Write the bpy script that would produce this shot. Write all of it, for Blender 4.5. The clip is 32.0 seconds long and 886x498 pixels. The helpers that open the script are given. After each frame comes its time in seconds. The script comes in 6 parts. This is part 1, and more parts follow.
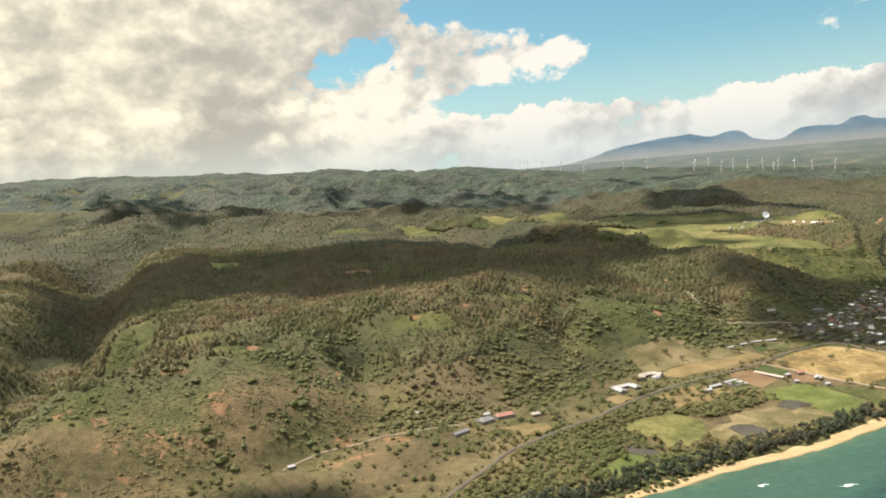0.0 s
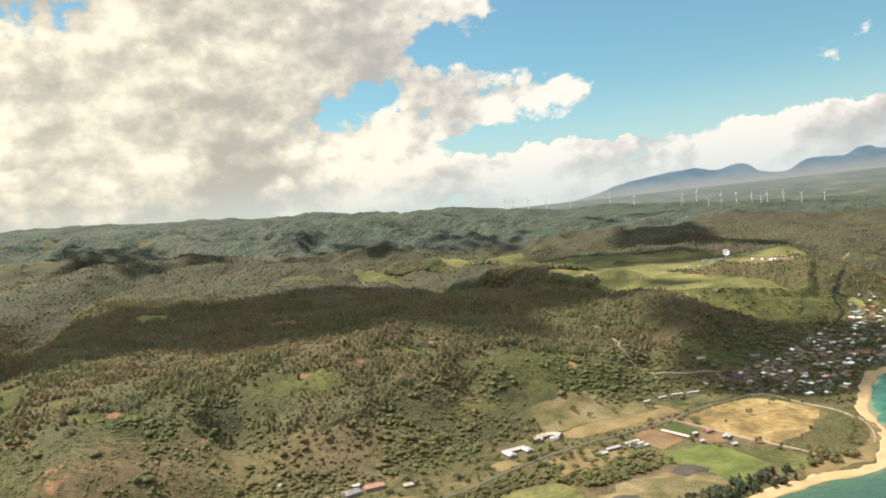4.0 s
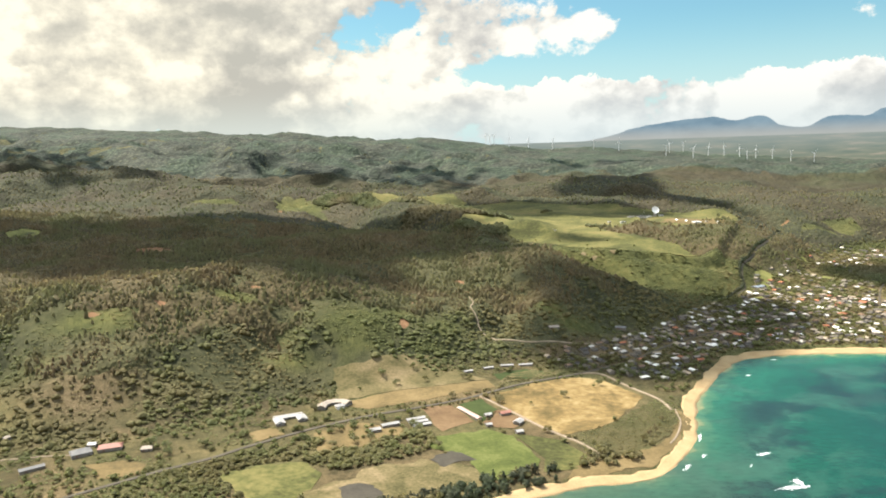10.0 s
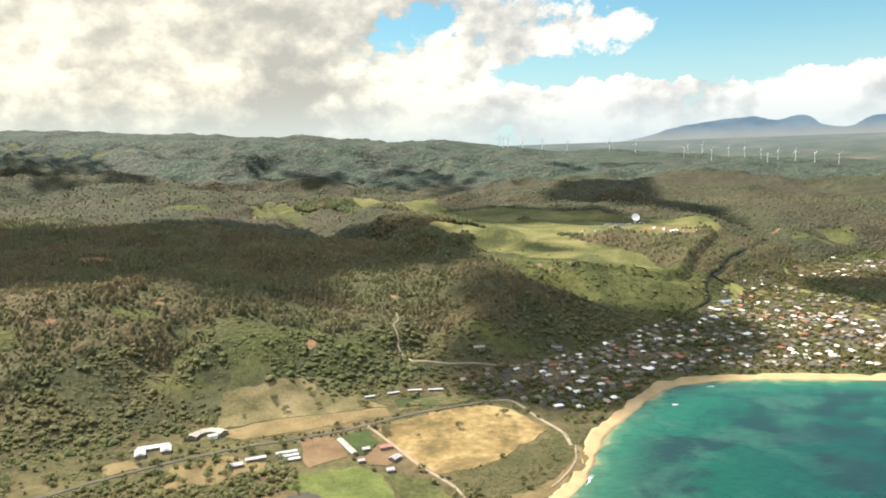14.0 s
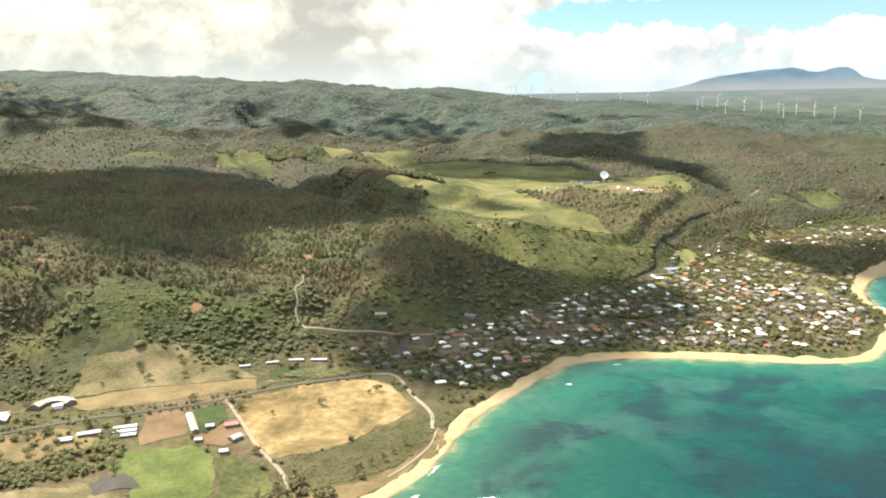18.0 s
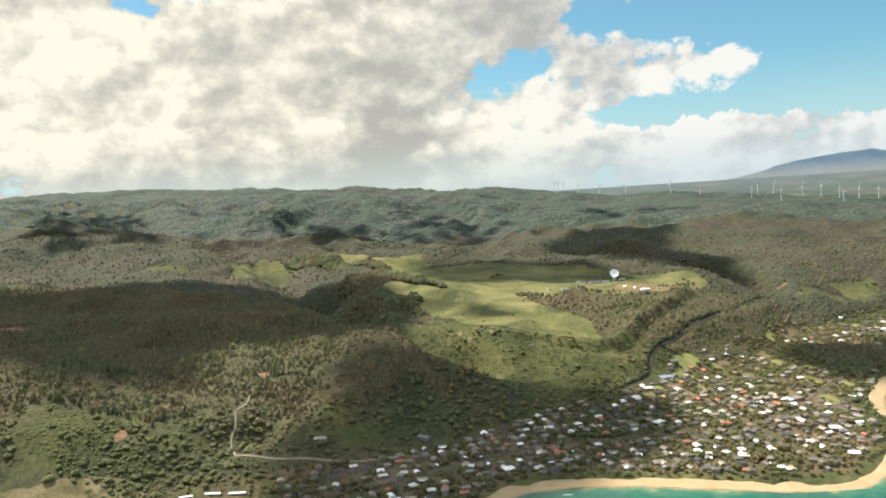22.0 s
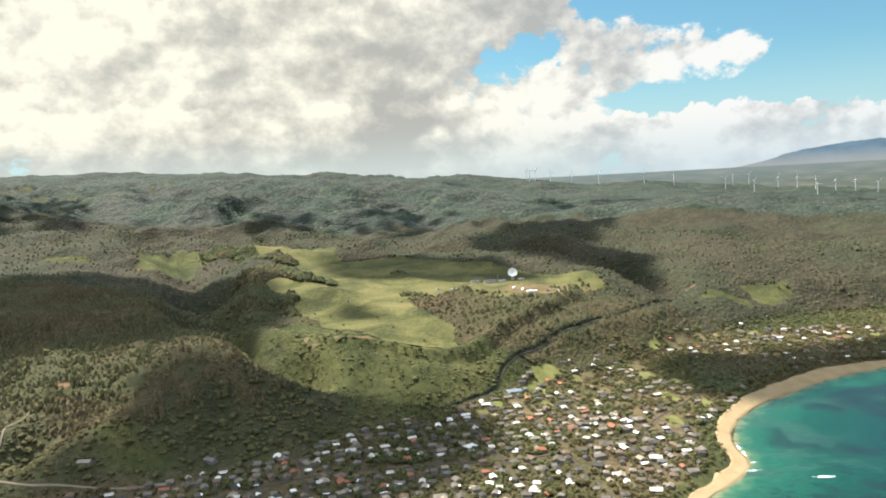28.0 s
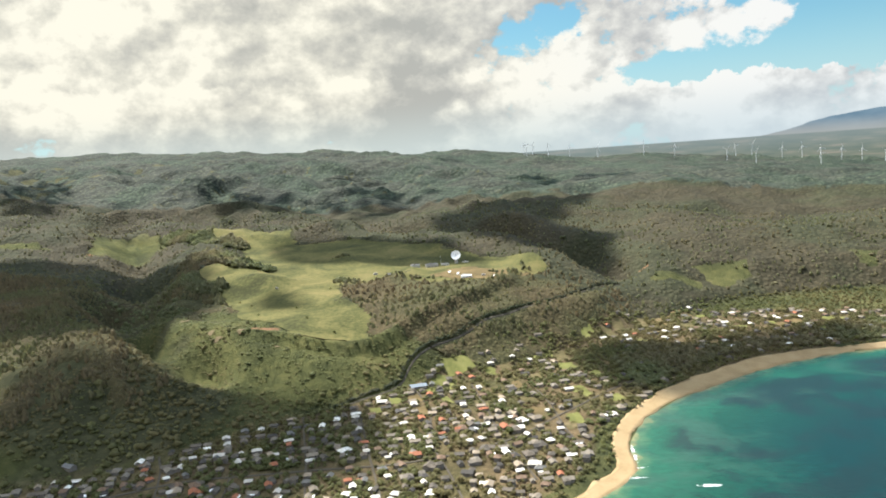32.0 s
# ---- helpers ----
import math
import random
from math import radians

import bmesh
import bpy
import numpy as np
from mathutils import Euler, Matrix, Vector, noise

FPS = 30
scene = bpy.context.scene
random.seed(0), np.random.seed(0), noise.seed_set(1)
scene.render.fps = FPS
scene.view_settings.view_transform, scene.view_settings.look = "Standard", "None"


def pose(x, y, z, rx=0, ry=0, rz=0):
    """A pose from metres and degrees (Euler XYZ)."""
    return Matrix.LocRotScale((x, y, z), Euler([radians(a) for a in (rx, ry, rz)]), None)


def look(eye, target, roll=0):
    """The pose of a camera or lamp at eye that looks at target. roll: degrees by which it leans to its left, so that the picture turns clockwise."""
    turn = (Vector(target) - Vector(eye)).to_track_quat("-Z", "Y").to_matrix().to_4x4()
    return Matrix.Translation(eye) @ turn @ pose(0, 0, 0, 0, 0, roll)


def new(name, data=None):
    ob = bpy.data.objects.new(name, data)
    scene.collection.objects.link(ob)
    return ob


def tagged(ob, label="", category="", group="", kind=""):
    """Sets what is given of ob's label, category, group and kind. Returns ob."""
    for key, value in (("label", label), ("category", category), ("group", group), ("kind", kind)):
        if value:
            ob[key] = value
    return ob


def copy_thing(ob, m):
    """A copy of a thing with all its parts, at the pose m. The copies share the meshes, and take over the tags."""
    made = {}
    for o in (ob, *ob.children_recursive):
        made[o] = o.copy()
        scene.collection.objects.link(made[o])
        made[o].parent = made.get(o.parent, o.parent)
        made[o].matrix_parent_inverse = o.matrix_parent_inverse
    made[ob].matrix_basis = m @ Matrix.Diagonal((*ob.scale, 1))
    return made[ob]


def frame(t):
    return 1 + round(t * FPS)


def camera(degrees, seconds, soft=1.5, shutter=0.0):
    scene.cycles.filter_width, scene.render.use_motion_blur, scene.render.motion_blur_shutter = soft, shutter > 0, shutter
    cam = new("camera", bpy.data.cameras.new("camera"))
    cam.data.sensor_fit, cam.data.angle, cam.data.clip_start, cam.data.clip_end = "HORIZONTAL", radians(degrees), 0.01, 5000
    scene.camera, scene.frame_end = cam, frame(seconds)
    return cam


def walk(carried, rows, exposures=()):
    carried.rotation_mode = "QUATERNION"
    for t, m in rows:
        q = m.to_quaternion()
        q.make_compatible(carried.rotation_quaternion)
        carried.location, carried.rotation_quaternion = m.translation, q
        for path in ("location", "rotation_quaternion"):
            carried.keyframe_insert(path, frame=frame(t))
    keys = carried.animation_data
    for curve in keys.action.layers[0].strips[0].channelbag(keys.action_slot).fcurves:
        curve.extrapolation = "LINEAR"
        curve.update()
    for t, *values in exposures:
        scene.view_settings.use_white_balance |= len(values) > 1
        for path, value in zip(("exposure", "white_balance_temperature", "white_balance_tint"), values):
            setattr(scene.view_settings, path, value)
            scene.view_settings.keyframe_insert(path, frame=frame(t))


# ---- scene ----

cam = camera(60.1, 32.0, soft=1.85)
METRES, EYE, TILT, LEAN = 1200.0, 264.0, -5.4, 5.0
ROWS = [
    (0.0, 0.00052, -0.00013, 0.00005, 0.00, 0.00, -0.00),
    (0.5, 0.01493, 0.00624, 0.00160, 0.17, -1.32, -0.16),
    (1.0, 0.02939, 0.01265, 0.00303, 0.24, -2.26, -0.61),
    (1.5, 0.04388, 0.01908, 0.00439, 0.04, -3.09, -0.54),
    (2.0, 0.05840, 0.02553, 0.00571, 0.31, -2.81, -0.06),
    (2.5, 0.07292, 0.03199, 0.00700, 0.51, 0.01, 0.90),
    (3.0, 0.08743, 0.03844, 0.00830, 0.69, 2.39, 1.43),
    (3.5, 0.10194, 0.04488, 0.00961, 0.71, 3.46, 1.51),
    (5.5, 0.15974, 0.07047, 0.01533, 0.22, -0.08, -0.50),
    (6.0, 0.17411, 0.07683, 0.01691, -0.27, -0.10, -0.25),
    (6.5, 0.18844, 0.08318, 0.01857, -0.49, 0.31, -0.49),
    (7.0, 0.20272, 0.08952, 0.02029, -0.02, 0.33, -1.96),
    (7.5, 0.21696, 0.09585, 0.02208, 0.26, 0.11, -1.73),
    (8.0, 0.23116, 0.10219, 0.02394, 0.09, -0.31, -1.76),
    (8.5, 0.24532, 0.10854, 0.02586, -0.02, -0.93, -2.22),
    (9.0, 0.25942, 0.11490, 0.02784, 0.19, -1.39, -2.70),
    (9.5, 0.27349, 0.12128, 0.02988, 0.68, -1.89, -2.92),
    (10.0, 0.28751, 0.12769, 0.03196, 1.14, -2.33, -3.27),
    (10.5, 0.30149, 0.13414, 0.03409, 1.24, -2.68, -2.94),
    (11.0, 0.31543, 0.14062, 0.03626, 0.84, -2.87, -3.14),
    (11.5, 0.32933, 0.14715, 0.03846, 0.81, -2.76, -2.87),
    (12.0, 0.34318, 0.15374, 0.04068, 1.61, -1.98, -2.08),
    (12.5, 0.35700, 0.16037, 0.04293, 2.79, -1.40, -2.57),
    (13.0, 0.37078, 0.16707, 0.04518, 3.76, -1.06, -2.44),
    (13.5, 0.38453, 0.17384, 0.04744, 4.08, -1.84, -2.92),
    (14.0, 0.39824, 0.18067, 0.04971, 3.75, -2.42, -3.35),
    (14.5, 0.41191, 0.18757, 0.05197, 3.49, -3.02, -3.15),
    (16.5, 0.46627, 0.21593, 0.06091, 4.92, -6.01, -3.96),
    (17.0, 0.47978, 0.22321, 0.06311, 4.67, -6.31, -3.89),
    (17.5, 0.49326, 0.23057, 0.06528, 4.50, -6.30, -4.32),
    (18.0, 0.50671, 0.23800, 0.06744, 5.81, -6.45, -4.56),
    (18.5, 0.52012, 0.24550, 0.06957, 7.06, -5.53, -4.36),
    (19.0, 0.53350, 0.25307, 0.07169, 7.84, -3.68, -3.93),
    (19.5, 0.54685, 0.26070, 0.07378, 8.66, -2.56, -3.62),
    (20.0, 0.56016, 0.26840, 0.07586, 9.44, -1.51, -2.42),
    (20.5, 0.57344, 0.27615, 0.07793, 9.84, -0.62, -2.12),
    (21.0, 0.58668, 0.28396, 0.07999, 10.30, 0.04, -1.78),
    (21.5, 0.59989, 0.29182, 0.08203, 10.78, 0.53, -2.17),
    (22.0, 0.61306, 0.29973, 0.08408, 11.23, 0.53, -2.33),
    (22.5, 0.62620, 0.30768, 0.08612, 11.20, -0.24, -2.74),
    (23.0, 0.63929, 0.31567, 0.08816, 11.11, -0.49, -3.20),
    (23.5, 0.65235, 0.32369, 0.09021, 11.37, -0.55, -3.29),
    (24.0, 0.66537, 0.33175, 0.09227, 11.60, -0.47, -3.08),
    (24.5, 0.67836, 0.33985, 0.09434, 11.52, -0.52, -3.58),
    (25.0, 0.69131, 0.34797, 0.09642, 11.46, -0.79, -3.78),
    (25.5, 0.70422, 0.35612, 0.09851, 11.41, -1.13, -3.71),
    (27.5, 0.75555, 0.38910, 0.10705, 11.62, -0.95, -3.15),
    (28.0, 0.76832, 0.39746, 0.10921, 11.62, -0.62, -2.99),
    (28.5, 0.78108, 0.40588, 0.11137, 11.38, -0.64, -3.00),
    (29.0, 0.79382, 0.41438, 0.11352, 11.24, -0.88, -2.39),
    (29.5, 0.80656, 0.42298, 0.11565, 12.02, -0.94, -1.99),
    (30.0, 0.81931, 0.43169, 0.11774, 12.68, -0.68, -1.41),
    (30.5, 0.83208, 0.44053, 0.11979, 13.05, -0.54, -1.53),
    (31.0, 0.84487, 0.44953, 0.12176, 13.02, -0.65, -1.46),
    (31.5, 0.85770, 0.45873, 0.12365, 12.92, -1.48, -2.07),
    (32.0, 0.87059, 0.46815, 0.12541, 13.20, -2.61, -2.14),
]
walk(cam, [(t, pose(0, 0, EYE, TILT, LEAN, 0) @ pose(METRES * x, METRES * y, METRES * z, 90 + pitch, roll, yaw)) for t, x, y, z, yaw, pitch, roll in ROWS],
     [(0, 1.11, 6750, 11), (1, 1.23, 6750, 11), (2, 1.35, 6750, 11), (3, 1.11, 6700, 11), (4, 1.13, 6680, 11), (6, 1.16, 6650, 10), (9, 1.21, 6520, 10), (11, 1.29, 6470, 10), (13, 1.28, 6420, 10), (17, 1.50, 6380, 10), (18, 1.50, 6350, 10), (19, 1.48, 6300, 10),
      (20, 1.28, 6280, 10), (21, 1.14, 6250, 10), (23, 1.06, 6200, 10), (28, 1.11, 6130, 10), (32, 1.08, 6110, 10)])

# ---------------------------------------------------------------- sky and sun
SUN_AZ, SUN_EL = radians(-60), radians(58)
SUN_DIR = Vector((math.sin(SUN_AZ) * math.cos(SUN_EL), math.cos(SUN_AZ) * math.cos(SUN_EL), math.sin(SUN_EL)))
scene.view_settings.exposure = 0.92


def put(tree, kind, x=None):
    return tree.nodes.new(kind)


def plug(tree, sock, value):
    if isinstance(value, bpy.types.NodeSocket):
        tree.links.new(value, sock)
    elif value is not None:
        sock.default_value = value


def calc(tree, op, a, b=None, c=None):
    n = put(tree, "ShaderNodeMath")
    n.operation = op
    for sock, v in zip(n.inputs, (a, b, c)):
        plug(tree, sock, v)
    return n.outputs[0]


def vcalc(tree, op, a, b=None, scale=None):
    n = put(tree, "ShaderNodeVectorMath")
    n.operation = op
    plug(tree, n.inputs[0], a)
    plug(tree, n.inputs[1], b)
    if scale is not None:
        plug(tree, n.inputs["Scale"], scale)
    return n.outputs["Value"] if op in ("DOT_PRODUCT", "LENGTH", "DISTANCE") else n.outputs["Vector"]


def grain(tree, vec, scale, detail=4.0, rough=0.55, distort=0.0):
    n = put(tree, "ShaderNodeTexNoise")
    plug(tree, n.inputs["Vector"], vec)
    for key, v in (("Scale", scale), ("Detail", detail), ("Roughness", rough), ("Distortion", distort)):
        n.inputs[key].default_value = v
    return n.outputs["Fac"]


def span(tree, value, a, b, lo=0.0, hi=1.0, smooth_step=True):
    n = put(tree, "ShaderNodeMapRange")
    n.interpolation_type = "SMOOTHSTEP" if smooth_step else "LINEAR"
    plug(tree, n.inputs["Value"], value)
    for key, v in (("From Min", a), ("From Max", b), ("To Min", lo), ("To Max", hi)):
        plug(tree, n.inputs[key], v)
    return n.outputs["Result"]


def blend(tree, fac, a, b, mode="MIX"):
    n = put(tree, "ShaderNodeMix")
    n.data_type, n.blend_type = "RGBA", mode
    plug(tree, n.inputs["Factor"], fac)
    for sock, v in ((n.inputs[6], a), (n.inputs[7], b)):
        plug(tree, sock, (*v, 1) if isinstance(v, tuple) and len(v) == 3 else v)
    return n.outputs[2]


def ramp(tree, fac, stops, constant=False):
    n = put(tree, "ShaderNodeValToRGB")
    n.color_ramp.interpolation = "CONSTANT" if constant else "LINEAR"
    els = n.color_ramp.elements
    els[0].position, els[1].position = stops[0][0], stops[-1][0]
    els[0].color, els[1].color = (*stops[0][1], 1), (*stops[-1][1], 1)
    for p, c in stops[1:-1]:
        els.new(p).color = (*c, 1)
    plug(tree, n.inputs[0], fac)
    return n.outputs[0]


def build_world():
    world = bpy.data.worlds.new("sky")
    scene.world = world
    world.use_nodes = True
    t = world.node_tree
    t.nodes.clear()
    out, bg = put(t, "ShaderNodeOutputWorld"), put(t, "ShaderNodeBackground")
    t.links.new(bg.outputs[0], out.inputs[0])
    sky = put(t, "ShaderNodeTexSky")
    sky.sky_type, sky.sun_disc = "NISHITA", False
    sky.sun_elevation, sky.sun_rotation = SUN_EL, SUN_AZ
    sky.altitude, sky.dust_density = 300, 1.0
    way = put(t, "ShaderNodeTexCoord").outputs["Generated"]
    sep = put(t, "ShaderNodeSeparateXYZ")
    t.links.new(way, sep.inputs[0])
    x, y, z = sep.outputs
    az = calc(t, "ARCTAN2", x, y)
    el = calc(t, "ARCSINE", z)
    near_sun = vcalc(t, "DOT_PRODUCT", way, tuple(SUN_DIR))
    blue = blend(t, 1.0, vcalc(t, "SCALE", sky.outputs[0], scale=0.108), (0.72, 1.05, 1.0), "MULTIPLY")
    blue = blend(t, span(t, el, 0.0, 0.16, 0.75, 0.0), blue, (0.57, 0.70, 0.74))
    # broken cumulus: thin edges let the sun through, thick cores are grey
    low = 1.35
    flat = put(t, "ShaderNodeCombineXYZ")
    for sock, v in zip(flat.inputs, (x, y, calc(t, "MULTIPLY", z, low))):
        plug(t, sock, v)
    p = flat.outputs[0]
    q = vcalc(t, "ADD", p, (-0.010, 0.005, 0.019))

    def cover(v):
        a = grain(t, v, 5.6, 10.0, 0.55)
        b = grain(t, v, 19.0, 6.0, 0.6)
        puffs = grain(t, v, 52.0, 4.0, 0.6)
        return calc(t, "ADD", calc(t, "ADD", calc(t, "MULTIPLY", a, 0.86), calc(t, "MULTIPLY", b, 0.32)), calc(t, "MULTIPLY", calc(t, "SUBTRACT", puffs, 1.44), 0.125))

    here, above = cover(p), cover(q)

    def mass(a, e, ra, re, s):
        u = calc(t, "DIVIDE", calc(t, "SUBTRACT", az, a), ra)
        v = calc(t, "DIVIDE", calc(t, "SUBTRACT", el, e), re)
        return calc(t, "MULTIPLY", calc(t, "EXPONENT", calc(t, "MULTIPLY", calc(t, "ADD", calc(t, "MULTIPLY", u, u), calc(t, "MULTIPLY", v, v)), -1.0)), s)

    # overcast on the sun's side, open blue further round, a low bank of cumulus along the horizon
    left = span(t, az, 0.18, -0.12, -0.10, 0.185)
    behind = span(t, calc(t, "ABSOLUTE", az), 1.0, 1.6, 0.0, 0.14)
    bias = calc(t, "ADD", calc(t, "MAXIMUM", left, calc(t, "SUBTRACT", behind, 0.1)), span(t, el, 0.16, 0.4, 0.0, 0.06))
    for m in MASSES:
        bias = calc(t, "ADD", bias, mass(*m))
    brow = calc(t, "ADD", 0.082, calc(t, "ADD", calc(t, "MULTIPLY", calc(t, "SUBTRACT", grain(t, way, 8.0, 2.0), 0.5), 0.035), calc(t, "MULTIPLY", calc(t, "SUBTRACT", grain(t, way, 34.0, 5.0, 0.6), 0.5), 0.045)))
    rim = calc(t, "SUBTRACT", brow, el)
    bank = span(t, rim, -0.008, 0.012, -0.1, 0.19)
    d = calc(t, "ADD", here, calc(t, "MAXIMUM", bias, calc(t, "ADD", bank, -0.05)))
    mask = span(t, d, 0.487, 0.543)
    thick = span(t, d, 0.5, 0.84)
    lit = calc(t, "SUBTRACT", 0.78, calc(t, "MULTIPLY", thick, 0.42))
    q2 = vcalc(t, "ADD", p, (-0.05, 0.025, 0.07))
    lit = calc(t, "ADD", lit, calc(t, "MULTIPLY", calc(t, "SUBTRACT", here, above), 5.0))
    lit = calc(t, "ADD", lit, calc(t, "MULTIPLY", calc(t, "SUBTRACT", grain(t, p, 5.6, 3.0, 0.5), grain(t, q2, 5.6, 3.0, 0.5)), 2.4))
    lit = calc(t, "ADD", lit, span(t, near_sun, 0.5, 0.85, 0.0, 0.14))
    lit = calc(t, "ADD", lit, calc(t, "MULTIPLY", span(t, rim, 0.0, 0.03, 0.3, 0.0), span(t, calc(t, "ABSOLUTE", rim), 0.03, 0.02)))
    cloud = ramp(t, lit, [(0.0, (0.44, 0.44, 0.42)), (0.35, (0.55, 0.54, 0.505)), (0.65, (0.69, 0.67, 0.605)), (1.0, (0.89, 0.855, 0.76))])
    cloud = blend(t, span(t, az, -0.25, 0.3, 0.0, 0.5), cloud, blend(t, 1.0, cloud, (0.94, 0.97, 1.05), "MULTIPLY"))
    cloud = blend(t, span(t, el, 0.0, 0.085, 0.8, 0.0), cloud, (0.58, 0.66, 0.67))
    cloud = blend(t, 1.0, cloud, blend(t, span(t, az, 0.2, -0.4), (1.0, 1.0, 1.0), (1.05, 1.02, 0.92)), "MULTIPLY")
    # above the view the clouds are bluer and brighter, added fill for shaded ground
    cloud = blend(t, span(t, el, 0.3, 0.7), cloud, blend(t, 1.0, cloud, (0.84, 0.99, 1.30), "MULTIPLY"))
    cloud = vcalc(t, "SCALE", cloud, scale=calc(t, "ADD", span(t, el, 0.3, 1.0, 1.0, 2.15), span(t, near_sun, 0.74, 1.0, 0.0, 0.6)))
    col = blend(t, mask, blue, cloud)
    # blue ranges along the horizon, too far to shift, haze put into their colour
    line = put(t, "ShaderNodeFloatCurve")
    plug(t, line.inputs["Value"], span(t, az, 0.1, 0.7, 0.0, 1.0, False))
    pts = line.mapping.curves[0].points
    pts[0].location, pts[1].location = (0.0, 0.03), (1.0, 0.1)
    for a, b in RANGE:
        pts.new(a, b)
    line.mapping.update()
    top = calc(t, "ADD", calc(t, "SUBTRACT", calc(t, "MULTIPLY", line.outputs[0], 0.1), 0.002), calc(t, "MULTIPLY", calc(t, "SUBTRACT", grain(t, way, 60.0, 4.0), 0.5), 0.004))
    top = calc(t, "MULTIPLY", top, span(t, az, 0.13, 0.2))
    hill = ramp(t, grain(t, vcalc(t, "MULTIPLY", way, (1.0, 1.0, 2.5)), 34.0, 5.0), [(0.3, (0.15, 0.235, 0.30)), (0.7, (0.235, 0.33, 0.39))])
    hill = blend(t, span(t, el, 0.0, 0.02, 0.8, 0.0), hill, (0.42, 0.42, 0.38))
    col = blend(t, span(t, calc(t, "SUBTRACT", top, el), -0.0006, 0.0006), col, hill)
    # land past the ground's edge, paled towards the horizon as haze in its colour
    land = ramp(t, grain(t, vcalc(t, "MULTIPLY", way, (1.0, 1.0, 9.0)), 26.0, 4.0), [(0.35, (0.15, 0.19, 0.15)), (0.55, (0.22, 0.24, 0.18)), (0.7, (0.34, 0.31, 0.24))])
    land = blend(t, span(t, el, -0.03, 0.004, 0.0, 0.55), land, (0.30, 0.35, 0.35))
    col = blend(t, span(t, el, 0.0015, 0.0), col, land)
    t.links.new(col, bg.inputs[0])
    bg.inputs[1].default_value = 0.53


# cloud masses: bearing, elevation, their spreads, and how much cloud they add
MASSES = [(-0.235, 0.055, 0.06, 0.03, 0.2), (0.06, 0.17, 0.10, 0.03, 0.13), (0.175, 0.14, 0.055, 0.022, 0.07), (0.10, 0.135, 0.075, 0.026, 0.12), (-0.09, 0.165, 0.08, 0.035, -0.085), (0.02, 0.12, 0.06, 0.03, 0.1), (0.15, 0.094, 0.05, 0.010, -0.12), (0.46, 0.18, 0.2, 0.055, -0.16),
          (-0.28, 0.17, 0.1, 0.03, 0.06), (0.44, 0.085, 0.07, 0.012, 0.08), (0.56, 0.14, 0.14, 0.05, -0.2), (-0.48, 0.075, 0.1, 0.03, 0.05), (0.5, 0.17, 0.09, 0.07, -0.17)]
# skyline of the far ranges: share of the bearing from 0.1 to 0.7 rad, height in tenths of a radian
RANGE = [(0.1, 0.06), (0.155, 0.105), (0.21, 0.19), (0.32, 0.262), (0.357, 0.272), (0.39, 0.225), (0.438, 0.265), (0.478, 0.145), (0.516, 0.115), (0.567, 0.23),
         (0.625, 0.22), (0.66, 0.3), (0.69, 0.25), (0.85, 0.2)]
build_world()
sun = bpy.data.lights.new("sun", "SUN")
sun.energy, sun.angle, sun.color = 5.0, radians(1.0), (1.0, 0.95, 0.86)
sun_lamp = new("sun", sun)
sun_lamp.matrix_world = look(SUN_DIR * 100, (0, 0, 0))

# ---------------------------------------------------------------- materials
def material(name, rough=0.8, metal=0.0, spec=0.3):
    m = bpy.data.materials.new(name)
    m.use_nodes = True
    t = m.node_tree
    b = t.nodes["Principled BSDF"]
    b.inputs["Roughness"].default_value, b.inputs["Metallic"].default_value = rough, metal
    b.inputs["Specular IOR Level"].default_value = spec
    return m, t, b


def spot(t):
    return put(t, "ShaderNodeTexCoord").outputs["Object"]


def place(t):
    return put(t, "ShaderNodeNewGeometry").outputs["Position"]


def relief(t, b, value, strength, distance):
    n = put(t, "ShaderNodeBump")
    n.inputs["Strength"].default_value, n.inputs["Distance"].default_value = strength, distance
    plug(t, n.inputs["Height"], value)
    t.links.new(n.outputs[0], b.inputs["Normal"])


def patchy(name, stops, scale, fine, rough=0.9, bump=0.0, spec=0.15, distort=0.0):
    """A surface of two scales of variation, by place in metres."""
    m, t, b = material(name, rough, 0.0, spec)
    pos = place(t)
    a = grain(t, pos, scale, 5.0, 0.6, distort)
    f = grain(t, pos, fine, 4.0, 0.65)
    mixed = calc(t, "ADD", calc(t, "MULTIPLY", a, 0.65), calc(t, "MULTIPLY", f, 0.35))
    plug(t, b.inputs["Base Color"], ramp(t, mixed, stops))
    if bump:
        relief(t, b, f, 0.6, bump)
    return m


